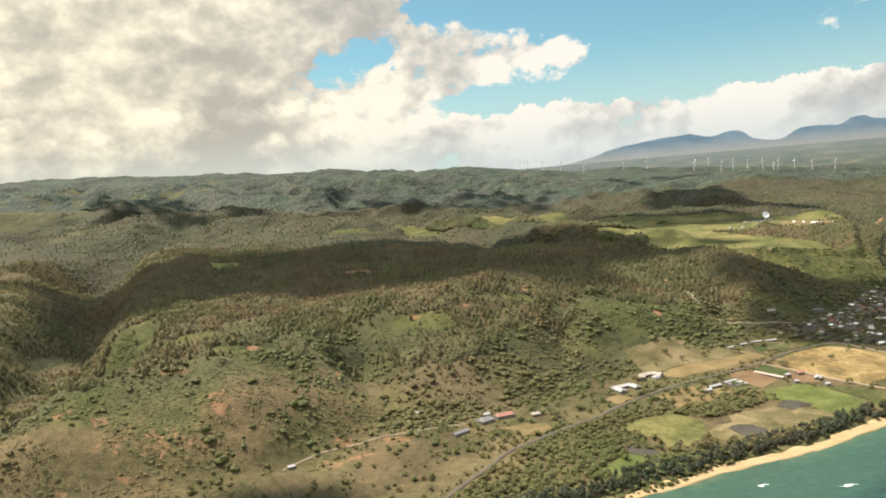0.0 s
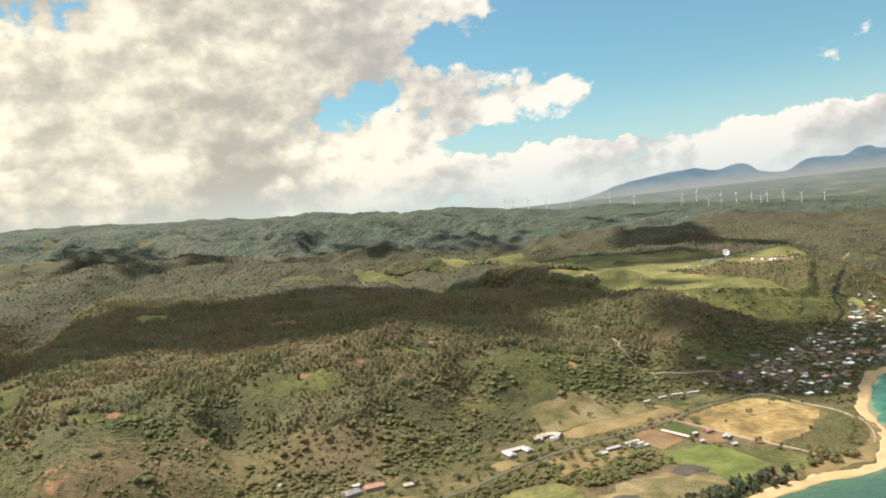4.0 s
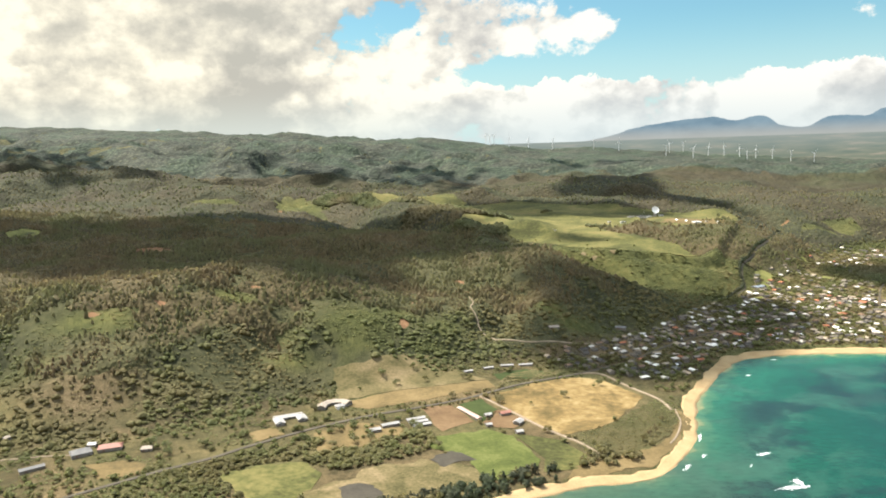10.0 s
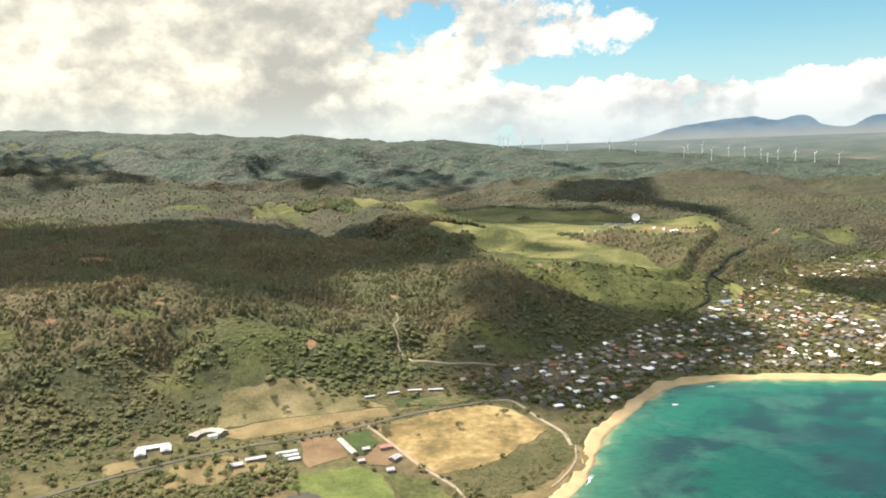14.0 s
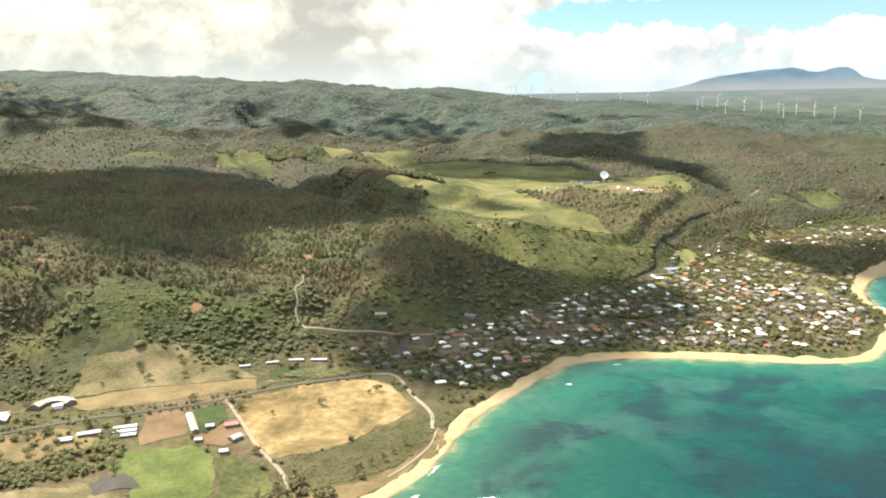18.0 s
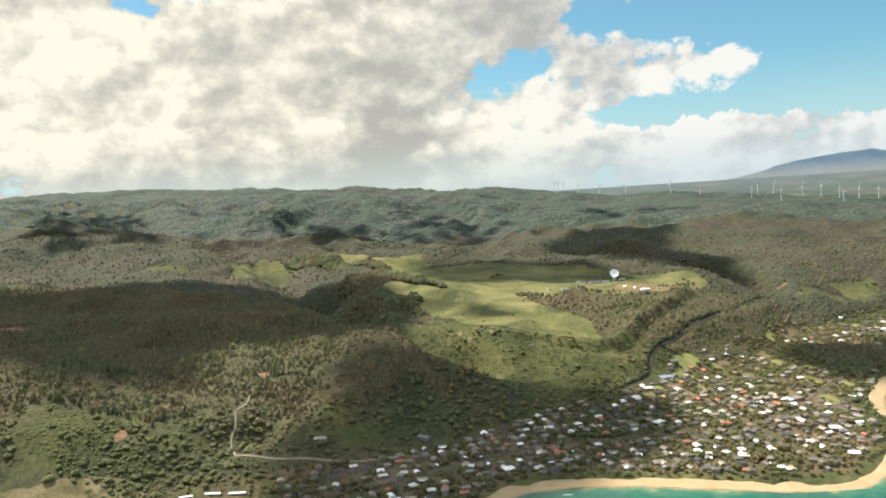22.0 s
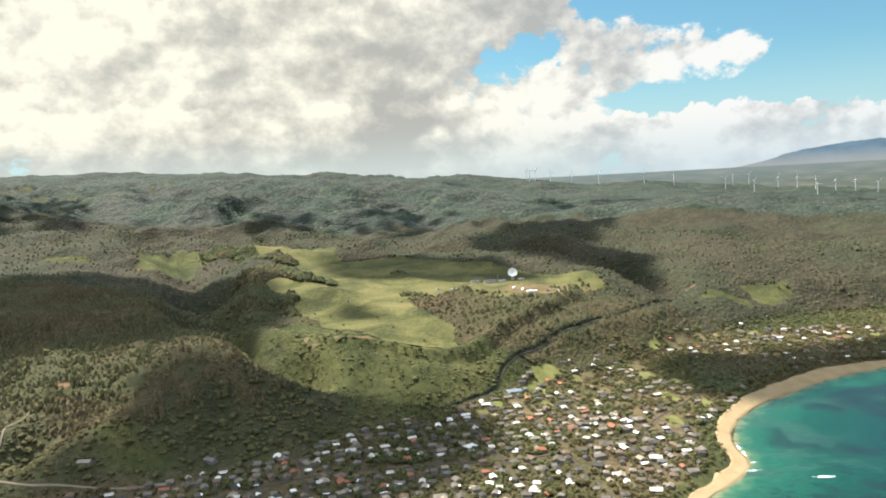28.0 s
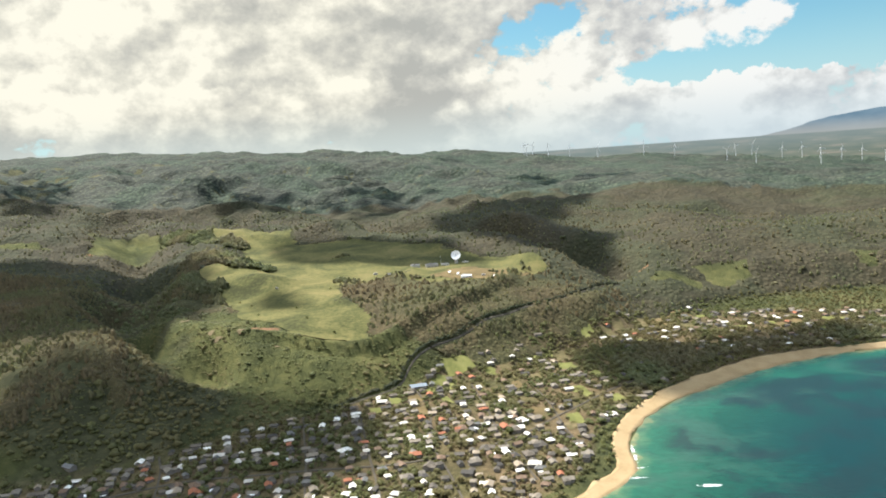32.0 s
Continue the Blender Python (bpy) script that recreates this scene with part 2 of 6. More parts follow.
def foliage(name, stops):
    """Leaves: each crown has its own shade, with dark and light clumps within it."""
    m, t, b = material(name, 0.75, 0.0, 0.2)
    geo = put(t, "ShaderNodeNewGeometry")
    pos = geo.outputs["Position"]
    wide = calc(t, "ADD", calc(t, "MULTIPLY", grain(t, pos, 0.009, 4.0, 0.6), 0.6), calc(t, "MULTIPLY", grain(t, pos, 0.09, 3.0, 0.6), 0.4))
    clump = grain(t, pos, 0.9, 3.0, 0.7)
    v = calc(t, "ADD", calc(t, "MULTIPLY", geo.outputs["Random Per Island"], 0.15), calc(t, "MULTIPLY", wide, 0.62))
    v = calc(t, "ADD", calc(t, "ADD", v, 0.135), calc(t, "MULTIPLY", calc(t, "SUBTRACT", clump, 0.5), 0.3))
    leaf = ramp(t, v, stops)
    stand = span(t, grain(t, pos, 0.006, 4.0, 0.65), 0.4, 0.62)
    leaf = blend(t, 1.0, leaf, blend(t, stand, (0.90, 1.04, 0.90), (1.07, 0.98, 0.98)), "MULTIPLY")
    plug(t, b.inputs["Base Color"], leaf)
    thin, mix = put(t, "ShaderNodeBsdfTranslucent"), put(t, "ShaderNodeMixShader")
    plug(t, thin.inputs["Color"], blend(t, 1.0, leaf, (1.2, 1.25, 1.0), "MULTIPLY"))
    mix.inputs[0].default_value = 0.5
    t.links.new(b.outputs[0], mix.inputs[1])
    t.links.new(thin.outputs[0], mix.inputs[2])
    t.links.new(mix.outputs[0], t.nodes["Material Output"].inputs[0])
    return m


def crowns(name, stops, cell, rough=1.0):
    """Closed canopy: crowns of a given size, lit tops and shaded gaps put into the colour, in stands of different hue.
    """
    m, t, b = material(name, 0.85, 0.0, 0.1)
    pos = place(t)
    wob = vcalc(t, "ADD", pos, vcalc(t, "SCALE", put_noise(t, pos, 1.2 / cell), scale=cell * 0.5))
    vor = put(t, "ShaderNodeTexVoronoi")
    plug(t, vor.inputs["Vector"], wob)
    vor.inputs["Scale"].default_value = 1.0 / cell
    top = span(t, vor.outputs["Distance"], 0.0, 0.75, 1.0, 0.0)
    sep = put(t, "ShaderNodeSeparateColor")
    t.links.new(vor.outputs["Color"], sep.inputs[0])
    wide = calc(t, "ADD", calc(t, "MULTIPLY", grain(t, pos, 0.006, 5.0, 0.6), 0.6), calc(t, "MULTIPLY", grain(t, pos, 0.03, 4.0, 0.6), 0.4))
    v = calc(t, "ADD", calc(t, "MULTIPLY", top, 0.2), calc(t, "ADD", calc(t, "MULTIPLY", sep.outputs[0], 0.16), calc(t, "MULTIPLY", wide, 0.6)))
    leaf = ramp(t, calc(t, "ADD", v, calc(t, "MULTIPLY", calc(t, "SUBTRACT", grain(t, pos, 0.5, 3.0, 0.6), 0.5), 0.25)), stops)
    stand = span(t, grain(t, pos, 0.005, 4.0, 0.6), 0.4, 0.6)
    leaf = blend(t, 1.0, leaf, blend(t, stand, (0.91, 1.03, 0.92), (1.05, 0.99, 0.97)), "MULTIPLY")
    plug(t, b.inputs["Base Color"], leaf)
    relief(t, b, calc(t, "ADD", top, calc(t, "MULTIPLY", grain(t, pos, 3.0 / cell, 3.0, 0.6), 0.5)), rough, cell * 0.26)
    return m


def put_noise(t, pos, scale):
    n = put(t, "ShaderNodeTexNoise")
    plug(t, n.inputs["Vector"], pos)
    n.inputs["Scale"].default_value = scale
    return n.outputs["Color"]


def ground_material():
    m, t, b = material("ground_cover", 0.95, 0.0, 0.1)
    pos = place(t)
    at = put(t, "ShaderNodeAttribute")
    at.attribute_name = "cover"
    sep = put(t, "ShaderNodeSeparateColor")
    t.links.new(at.outputs["Color"], sep.inputs[0])
    n1 = grain(t, pos, 0.012, 6.0, 0.62)
    n2 = grain(t, pos, 0.11, 5.0, 0.65)
    n3 = grain(t, pos, 0.7, 3.0, 0.7)
    k = calc(t, "ADD", calc(t, "MULTIPLY", n1, 0.45), calc(t, "ADD", calc(t, "MULTIPLY", n2, 0.33), calc(t, "MULTIPLY", n3, 0.22)))
    kk = calc(t, "ADD", calc(t, "MULTIPLY", calc(t, "SUBTRACT", k, 0.5), 1.6), 0.46)
    grass = ramp(t, kk, [(0.3, (0.030, 0.034, 0.012)), (0.45, (0.064, 0.068, 0.023)), (0.57, (0.103, 0.100, 0.033)), (0.72, (0.156, 0.132, 0.051))])
    floor = ramp(t, kk, [(0.3, (0.025, 0.027, 0.014)), (0.46, (0.057, 0.056, 0.027)), (0.58, (0.086, 0.081, 0.039)), (0.72, (0.129, 0.112, 0.056))])
    dry = ramp(t, kk, [(0.3, (0.060, 0.047, 0.024)), (0.46, (0.121, 0.084, 0.045)), (0.58, (0.166, 0.112, 0.062)), (0.74, (0.239, 0.159, 0.094))])
    soil = ramp(t, k, [(0.35, (0.12, 0.068, 0.036)), (0.6, (0.23, 0.128, 0.068))])
    col = blend(t, calc(t, "ADD", sep.outputs[0], calc(t, "MULTIPLY", calc(t, "SUBTRACT", n2, 0.5), 0.5)), grass, floor)
    col = blend(t, sep.outputs[1], col, dry)
    bare = span(t, calc(t, "ADD", sep.outputs[2], calc(t, "MULTIPLY", calc(t, "SUBTRACT", n2, 0.5), 1.1)), 0.35, 0.6)
    col = blend(t, bare, col, soil)
    plug(t, b.inputs["Base Color"], col)
    relief(t, b, calc(t, "ADD", n2, n3), 0.8, 2.0)
    return m


def water_material():
    m, t, b = material("sea_water", 0.25, 0.0, 0.13)
    pos = place(t)
    at = put(t, "ShaderNodeAttribute")
    at.attribute_name = "shore"
    d = at.outputs["Fac"]
    reef = grain(t, vcalc(t, "MULTIPLY", pos, (1.0, 1.35, 1.0)), 0.0065, 5.0, 0.55, 0.4)
    small = grain(t, pos, 0.045, 4.0, 0.6)
    off = calc(t, "ADD", d, calc(t, "MULTIPLY", calc(t, "SUBTRACT", small, 0.5), 40.0))
    col = ramp(t, span(t, off, 0.0, 265.0, 0.0, 1.0, False), [(0.0, (0.1664, 0.1680, 0.0804)), (0.02, (0.0520, 0.1166, 0.0617)), (0.07, (0.0125, 0.0793, 0.0469)),
               (0.35, (0.0062, 0.0485, 0.0308)), (0.7, (0.0054, 0.0370, 0.0290)), (1.0, (0.0048, 0.0280, 0.0270))])
    deep = calc(t, "MULTIPLY", span(t, calc(t, "ADD", calc(t, "MULTIPLY", reef, 0.8), calc(t, "MULTIPLY", small, 0.2)), 0.45, 0.56), span(t, d, 14.0, 60.0, 0.0, 0.88))
    col = blend(t, deep, col, (0.009, 0.022, 0.022))
    sandy = calc(t, "MULTIPLY", span(t, grain(t, pos, 0.013, 4.0, 0.6, 0.5), 0.47, 0.63), span(t, d, 240.0, 30.0, 0.0, 0.85))
    col = blend(t, sandy, col, (0.024, 0.070, 0.048))
    east = put(t, "ShaderNodeSeparateXYZ")
    t.links.new(pos, east.inputs[0])
    weed = calc(t, "MULTIPLY", span(t, east.outputs[0], 640.0, 420.0), span(t, calc(t, "ADD", d, calc(t, "MULTIPLY", reef, 120.0)), 210.0, 90.0, 0.0, 0.75))
    col = blend(t, weed, col, (0.040, 0.062, 0.040))
    chop = grain(t, vcalc(t, "MULTIPLY", pos, (1.0, 2.2, 1.0)), 0.09, 5.0, 0.65)
    col = blend(t, 1.0, col, vcalc(t, "SCALE", (1, 1, 1), scale=span(t, chop, 0.3, 0.7, 0.87, 1.13)), "MULTIPLY")
    plug(t, b.inputs["Base Color"], col)
    relief(t, b, grain(t, pos, 0.25, 4.0, 0.6), 0.4, 0.8)
    return m


def plain(name, colour, rough=0.6, metal=0.0, scale=0.6, vary=0.18, spec=0.3):
    """Paint or sheet with faint staining."""
    m, t, b = material(name, rough, metal, spec)
    n = grain(t, spot(t), scale, 5.0, 0.6)
    dark = tuple(c * (1 - vary) for c in colour)
    light = tuple(min(1.0, c * (1 + vary)) for c in colour)
    plug(t, b.inputs["Base Color"], ramp(t, n, [(0.3, dark), (0.7, light)]))
    return m


def roof_material():
    """Roof covering whose colour differs from house to house."""
    m, t, b = material("roof_covering", 0.75, 0.0, 0.2)
    info = put(t, "ShaderNodeObjectInfo")
    pick = calc(t, "FRACT", calc(t, "ADD", info.outputs["Random"], put(t, "ShaderNodeNewGeometry").outputs["Random Per Island"]))
    base = ramp(t, pick, ROOFS, True)
    pos = spot(t)
    n = grain(t, pos, 0.5, 5.0, 0.65)
    ribs = put(t, "ShaderNodeTexWave")
    plug(t, ribs.inputs["Vector"], pos)
    ribs.inputs["Scale"].default_value = 0.9
    shade = calc(t, "ADD", span(t, n, 0.25, 0.75, 0.72, 1.12), calc(t, "MULTIPLY", ribs.outputs["Fac"], 0.06))
    plug(t, b.inputs["Base Color"], blend(t, 1.0, base, vcalc(t, "SCALE", (1, 1, 1), scale=shade), "MULTIPLY"))
    return m


ROOFS = [(0.0, (0.090, 0.076, 0.058)), (0.13, (0.180, 0.152, 0.115)), (0.25, (0.115, 0.094, 0.070)), (0.37, (0.210, 0.172, 0.125)), (0.47, (0.160, 0.104, 0.066)), (0.57, (0.52, 0.475, 0.40)),
         (0.68, (0.060, 0.053, 0.045)), (0.77, (0.280, 0.222, 0.155)), (0.85, (0.290, 0.110, 0.055)), (0.89, (0.120, 0.116, 0.104)), (0.945, (0.76, 0.72, 0.63))]

M_GROUND, M_SEA = ground_material(), water_material()
M_SAND = patchy("beach_sand", [(0.3, (0.230, 0.155, 0.075)), (0.5, (0.304, 0.215, 0.110)), (0.75, (0.359, 0.267, 0.147))], 0.05, 0.6, 0.95)
M_DRY = patchy("dry_grass", [(0.40, (0.082, 0.062, 0.025)), (0.47, (0.136, 0.094, 0.038)), (0.53, (0.184, 0.127, 0.052)), (0.60, (0.250, 0.185, 0.085))], 0.013, 0.12, 0.95, 0.3, 0.1, 0.9)
M_DRIER = patchy("straw_grass", [(0.36, (0.072, 0.056, 0.026)), (0.5, (0.130, 0.094, 0.042)), (0.66, (0.186, 0.134, 0.064))], 0.03, 0.35, 0.95, 0.3, 0.1, 0.5)
M_GREEN = patchy("green_pasture", [(0.36, (0.044, 0.054, 0.016)), (0.5, (0.078, 0.090, 0.025)), (0.66, (0.124, 0.128, 0.044))], 0.025, 0.35, 0.95, 0.3, 0.1, 0.6)
M_MEADOW = patchy("plateau_meadow", [(0.38, (0.038, 0.040, 0.015)), (0.47, (0.074, 0.074, 0.025)), (0.54, (0.112, 0.103, 0.036)), (0.63, (0.158, 0.130, 0.051))], 0.012, 0.2, 0.95, 0.3, 0.1, 0.6)
M_OLIVE = patchy("olive_grass", [(0.38, (0.056, 0.051, 0.021)), (0.5, (0.108, 0.088, 0.040)), (0.64, (0.190, 0.142, 0.077))], 0.03, 0.4, 0.95, 0.3, 0.1, 0.6)
M_SCRUB = patchy("low_scrub", [(0.34, (0.032, 0.033, 0.011)), (0.5, (0.060, 0.054, 0.023)), (0.68, (0.095, 0.077, 0.036))], 0.06, 0.5, 0.95, 0.6, 0.1, 0.3)
M_TILLED = patchy("tilled_soil", [(0.34, (0.079, 0.048, 0.025)), (0.5, (0.125, 0.080, 0.042)), (0.68, (0.172, 0.115, 0.062))], 0.05, 0.5, 0.95, 0.3, 0.1)
M_MUD = patchy("pond_mud", [(0.34, (0.034, 0.030, 0.022)), (0.66, (0.066, 0.057, 0.042))], 0.06, 0.5, 0.75, 0.0, 0.12)
M_ROAD = patchy("asphalt", [(0.3, (0.056, 0.048, 0.036)), (0.7, (0.098, 0.082, 0.060))], 0.08, 0.9, 0.95)
M_TURF = patchy("watered_turf", [(0.36, (0.026, 0.036, 0.012)), (0.64, (0.052, 0.066, 0.022))], 0.06, 0.5, 0.95, 0.3, 0.1, 0.4)
M_TRACK = patchy("dirt_track", [(0.3, (0.168, 0.128, 0.082)), (0.7, (0.265, 0.209, 0.148))], 0.08, 0.7, 0.95)
M_CLIFF = patchy("pale_landslip", [(0.3, (0.095, 0.074, 0.038)), (0.7, (0.175, 0.130, 0.070))], 0.07, 0.5, 0.95, 0.5)
M_FOREST = foliage("forest_leaves", [(0.1, (0.067, 0.064, 0.035)), (0.4, (0.137, 0.129, 0.072)), (0.6, (0.196, 0.181, 0.101)), (0.85, (0.274, 0.241, 0.148))])
M_IRON = foliage("ironwood_needles", [(0.1, (0.077, 0.067, 0.038)), (0.4, (0.151, 0.128, 0.073)), (0.6, (0.208, 0.174, 0.098)), (0.85, (0.275, 0.225, 0.134))])
M_SHRUB = foliage("shrub_leaves", [(0.1, (0.056, 0.054, 0.025)), (0.4, (0.120, 0.114, 0.052)), (0.6, (0.184, 0.166, 0.076)), (0.85, (0.275, 0.230, 0.113))])
# distance haze put into the colour: cooler and paler than the inland leaves
M_FAR_HAZED = crowns("hazed_far_leaves", [(0.28, (0.021, 0.027, 0.021)), (0.42, (0.037, 0.043, 0.032)), (0.55, (0.055, 0.062, 0.045)), (0.68, (0.097, 0.100, 0.069))], 12.0, 0.8)
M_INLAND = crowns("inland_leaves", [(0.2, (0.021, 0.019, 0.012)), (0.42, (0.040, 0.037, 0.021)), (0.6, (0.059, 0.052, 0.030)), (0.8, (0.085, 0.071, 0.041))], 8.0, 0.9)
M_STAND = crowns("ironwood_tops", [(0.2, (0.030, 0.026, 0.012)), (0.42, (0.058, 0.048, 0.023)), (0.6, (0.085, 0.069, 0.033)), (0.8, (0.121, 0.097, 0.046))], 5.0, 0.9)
M_LAWN = patchy("garden_lawn", [(0.34, (0.080, 0.084, 0.026)), (0.5, (0.138, 0.138, 0.042)), (0.68, (0.200, 0.182, 0.066))], 0.05, 0.5, 0.95, 0.2, 0.1, 0.5)
M_DARK = foliage("dark_leaves", [(0.1, (0.026, 0.030, 0.020)), (0.4, (0.055, 0.060, 0.040)), (0.6, (0.085, 0.088, 0.058)), (0.85, (0.125, 0.122, 0.086))])
M_TRUNK = plain("bark", (0.13, 0.10, 0.075), 0.95)
M_ROOF = roof_material()
M_WALL = plain("house_wall", (0.19, 0.17, 0.145), 0.85)
M_GLASS = plain("window_glass", (0.03, 0.035, 0.04), 0.1, 0.0, 0.5, 0.1, 0.6)
M_DOOR = plain("door_paint", (0.16, 0.11, 0.08), 0.6)
M_WHITE = plain("white_paint", (0.80, 0.79, 0.76), 0.5)
M_ROOFWHITE = plain("white_sheet_roof", (0.28, 0.265, 0.245), 0.45, 0.0, 0.2)
M_ROOFRED = plain("red_roof", (0.25, 0.115, 0.082), 0.6, 0.0, 0.25)
M_ROOFTAN = plain("tan_roof", (0.27, 0.225, 0.175), 0.7, 0.0, 0.25)
M_ROOFGREY = plain("grey_roof", (0.13, 0.125, 0.118), 0.7, 0.0, 0.25)
M_ROOFBLUE = plain("blue_roof", (0.15, 0.175, 0.195), 0.6, 0.0, 0.25)
M_ROOFPINK = plain("faded_red_sheet_roof", (0.34, 0.235, 0.195), 0.6, 0.0, 0.15)
M_TURBINE = plain("turbine_paint", (0.68, 0.68, 0.67), 0.5)
M_FRAME = plain("window_frame", (0.42, 0.40, 0.37), 0.6)
M_STEEL = plain("galvanised_steel", (0.48, 0.48, 0.47), 0.45, 0.6)
M_CONC = plain("concrete", (0.42, 0.40, 0.37), 0.85)
M_FOAM = patchy("surf_foam", [(0.3, (0.66, 0.68, 0.66)), (0.7, (0.88, 0.89, 0.87))], 0.2, 1.5, 0.7)
M_CLOUD = patchy("cloud", [(0.3, (0.82, 0.82, 0.82)), (0.7, (0.92, 0.92, 0.92))], 0.004, 0.02, 1.0)

# ---------------------------------------------------------------- the lie of the land
COAST = [(-1500, 60), (-700, 330), (-300, 455), (0, 535), (131, 580), (220, 617), (306, 647), (386, 688), (435, 708), (482, 716),
         (512, 748), (539, 795), (556, 850), (570, 895), (603, 952), (633, 1000), (668, 1036), (740, 1051), (820, 1047),
         (890, 1044), (950, 1056), (1000, 1124), (1036, 1179), (1047, 1210), (1042, 1260), (1053, 1325), (1092, 1392),
         (1142, 1452), (1215, 1524), (1290, 1573), (1370, 1605), (1700, 1690), (2300, 1730), (4200, 1600)]
def beach_width(px):
    return np.interp(px, [0, 500, 640, 900, 990, 1045, 1070, 1120, 1200, 1260, 1340, 1700], [11, 12, 14, 15, 15, 17, 20, 27, 30, 21, 14, 14])


SCARP = [(-1500, 380), (-700, 520), (-330, 610), (-190, 660), (-60, 745), (60, 800), (170, 868), (290, 948), (400, 1010), (520, 1100), (610, 1172),
         (690, 1285), (775, 1335), (850, 1405), (935, 1500), (1010, 1600), (1095, 1715), (1200, 1825), (1400, 1900), (1700, 1960), (2300, 2050), (4200, 2100)]
# valleys: polylines with depth and half width at each knot
MEADOW_GULCH = [(690, 1285, 26, 55), (560, 1335, 46, 60), (400, 1430, 58, 62), (285, 1595, 58, 84), (190, 1800, 46, 92), (60, 1950, 24, 90), (-60, 2120, 14, 80)]
WEST_GULCH = [(-470, 560, 24, 60), (-475, 720, 40, 72), (-500, 900, 56, 84), (-560, 1100, 58, 95), (-640, 1350, 50, 105), (-800, 1700, 46, 130), (-780, 2200, 40, 140)]
NORTH_GULCH = [(1050, 1770, 14, 70), (1010, 1900, 30, 75), (930, 2040, 52, 85), (760, 2150, 54, 90), (520, 2260, 44, 90), (330, 2480, 30, 100)]
TRACK_GULLY = [(330, 990, 12, 30), (385, 1085, 22, 34), (420, 1180, 14, 40)]
FARM_GULLY = [(120, 870, 14, 28), (140, 960, 16, 30), (150, 1040, 8, 34)]
WEST_GULLY = [(-70, 770, 12, 30), (-120, 860, 18, 34), (-150, 960, 12, 40)]
HOLLOW = [(-160, 1330, 14, 90), (160, 1300, 16, 90), (400, 1390, 6, 80)]
VALLEYS = [MEADOW_GULCH, WEST_GULCH, NORTH_GULCH, TRACK_GULLY, FARM_GULLY, WEST_GULLY, HOLLOW]


def line_dist(px, py, line, signed=True):
    """Distance of points to a polyline; positive on the inland side."""
    best = np.full(px.shape, 1e9)
    side = np.zeros(px.shape)
    for (ax, ay), (bx, by) in zip(line[:-1], line[1:]):
        dx, dy = bx - ax, by - ay
        u = np.clip(((px - ax) * dx + (py - ay) * dy) / (dx * dx + dy * dy), 0, 1)
        qx, qy = px - ax - u * dx, py - ay - u * dy
        d = np.hypot(qx, qy)
        cr = dx * qy - dy * qx
        near = d < best - 1e-6
        tie = (np.abs(d - best) <= 1e-6) & (np.abs(cr) > np.abs(side))
        side = np.where(near | tie, cr, side)
        best = np.minimum(best, d)
    return best * np.where(side >= 0, 1, -1) if signed else best


def smooth(a):
    a = np.clip(a, 0, 1)
    return a * a * (3 - 2 * a)


def lattice(ix, iy, seed):
    h = (ix.astype(np.int64) * 374761393 + iy.astype(np.int64) * 668265263 + seed * 1442695041) & 0xFFFFFFFF
    h = ((h ^ (h >> 13)) * 1274126177) & 0xFFFFFFFF
    return ((h ^ (h >> 16)) & 0xFFFF) / 65535.0


def vnoise(px, py, size, seed=0):
    """Value noise between -1 and 1."""
    u, v = px / size, py / size
    iu, iv = np.floor(u), np.floor(v)
    fu, fv = smooth(u - iu), smooth(v - iv)
    a, b = lattice(iu, iv, seed), lattice(iu + 1, iv, seed)
    c, d = lattice(iu, iv + 1, seed), lattice(iu + 1, iv + 1, seed)
    return 2 * (a * (1 - fu) * (1 - fv) + b * fu * (1 - fv) + c * (1 - fu) * fv + d * fu * fv) - 1


def ridged(px, py, size, seed):
    c, s = math.cos(0.6), math.sin(0.6)
    qx, qy = c * px - s * py, s * px + c * py
    wx = qx + 0.35 * size * vnoise(px, py, size * 0.8, seed + 5)
    wy = qy + 0.35 * size * vnoise(px, py, size * 0.8, seed + 9)
    n = 1 - np.abs(vnoise(wx, wy, size, seed)) * 2
    m = 1 - np.abs(vnoise(wx, wy, size * 0.47, seed + 1)) * 2
    return n * 0.68 + m * 0.32


def blob(px, py, x, y, rx, ry, turn=0.0):
    c, s = math.cos(radians(turn)), math.sin(radians(turn))
    qx, qy = c * (px - x) + s * (py - y), -s * (px - x) + c * (py - y)
    return np.exp(-((qx / rx) ** 2 + (qy / ry) ** 2))


def upland(px, py):
    far = np.maximum(py - 2150, 0)
    h = 84 + 0.030 * np.maximum(py - 900, 0) - 0.012 * (px - 300) + far * 0.032
    h = h + np.clip(-px - 100 + 0.1 * far, 0, 2600) * 0.042 * smooth((py - 1100) / 1500)
    h = h - np.maximum(px - 1200, 0) * 0.06 * smooth((py - 2300) / 1500) - 84 * smooth((py - 2700) / 1700) * smooth((px + 150) / 950)
    return h


MEADOW = [(328, 1704), (410, 1655), (464, 1592), (541, 1490), (606, 1446), (672, 1390), (720, 1388), (742, 1408), (715, 1505), (650, 1585), (615, 1665), (690, 1690), (760, 1660), (850, 1670), (920, 1770),
          (900, 1830), (800, 1880), (715, 1950), (600, 2060), (470, 2110), (350, 2080), (290, 2230), (180, 2285), (60, 2290), (95, 2175), (230, 2060), (322, 1916), (372, 1830), (345, 1760)]


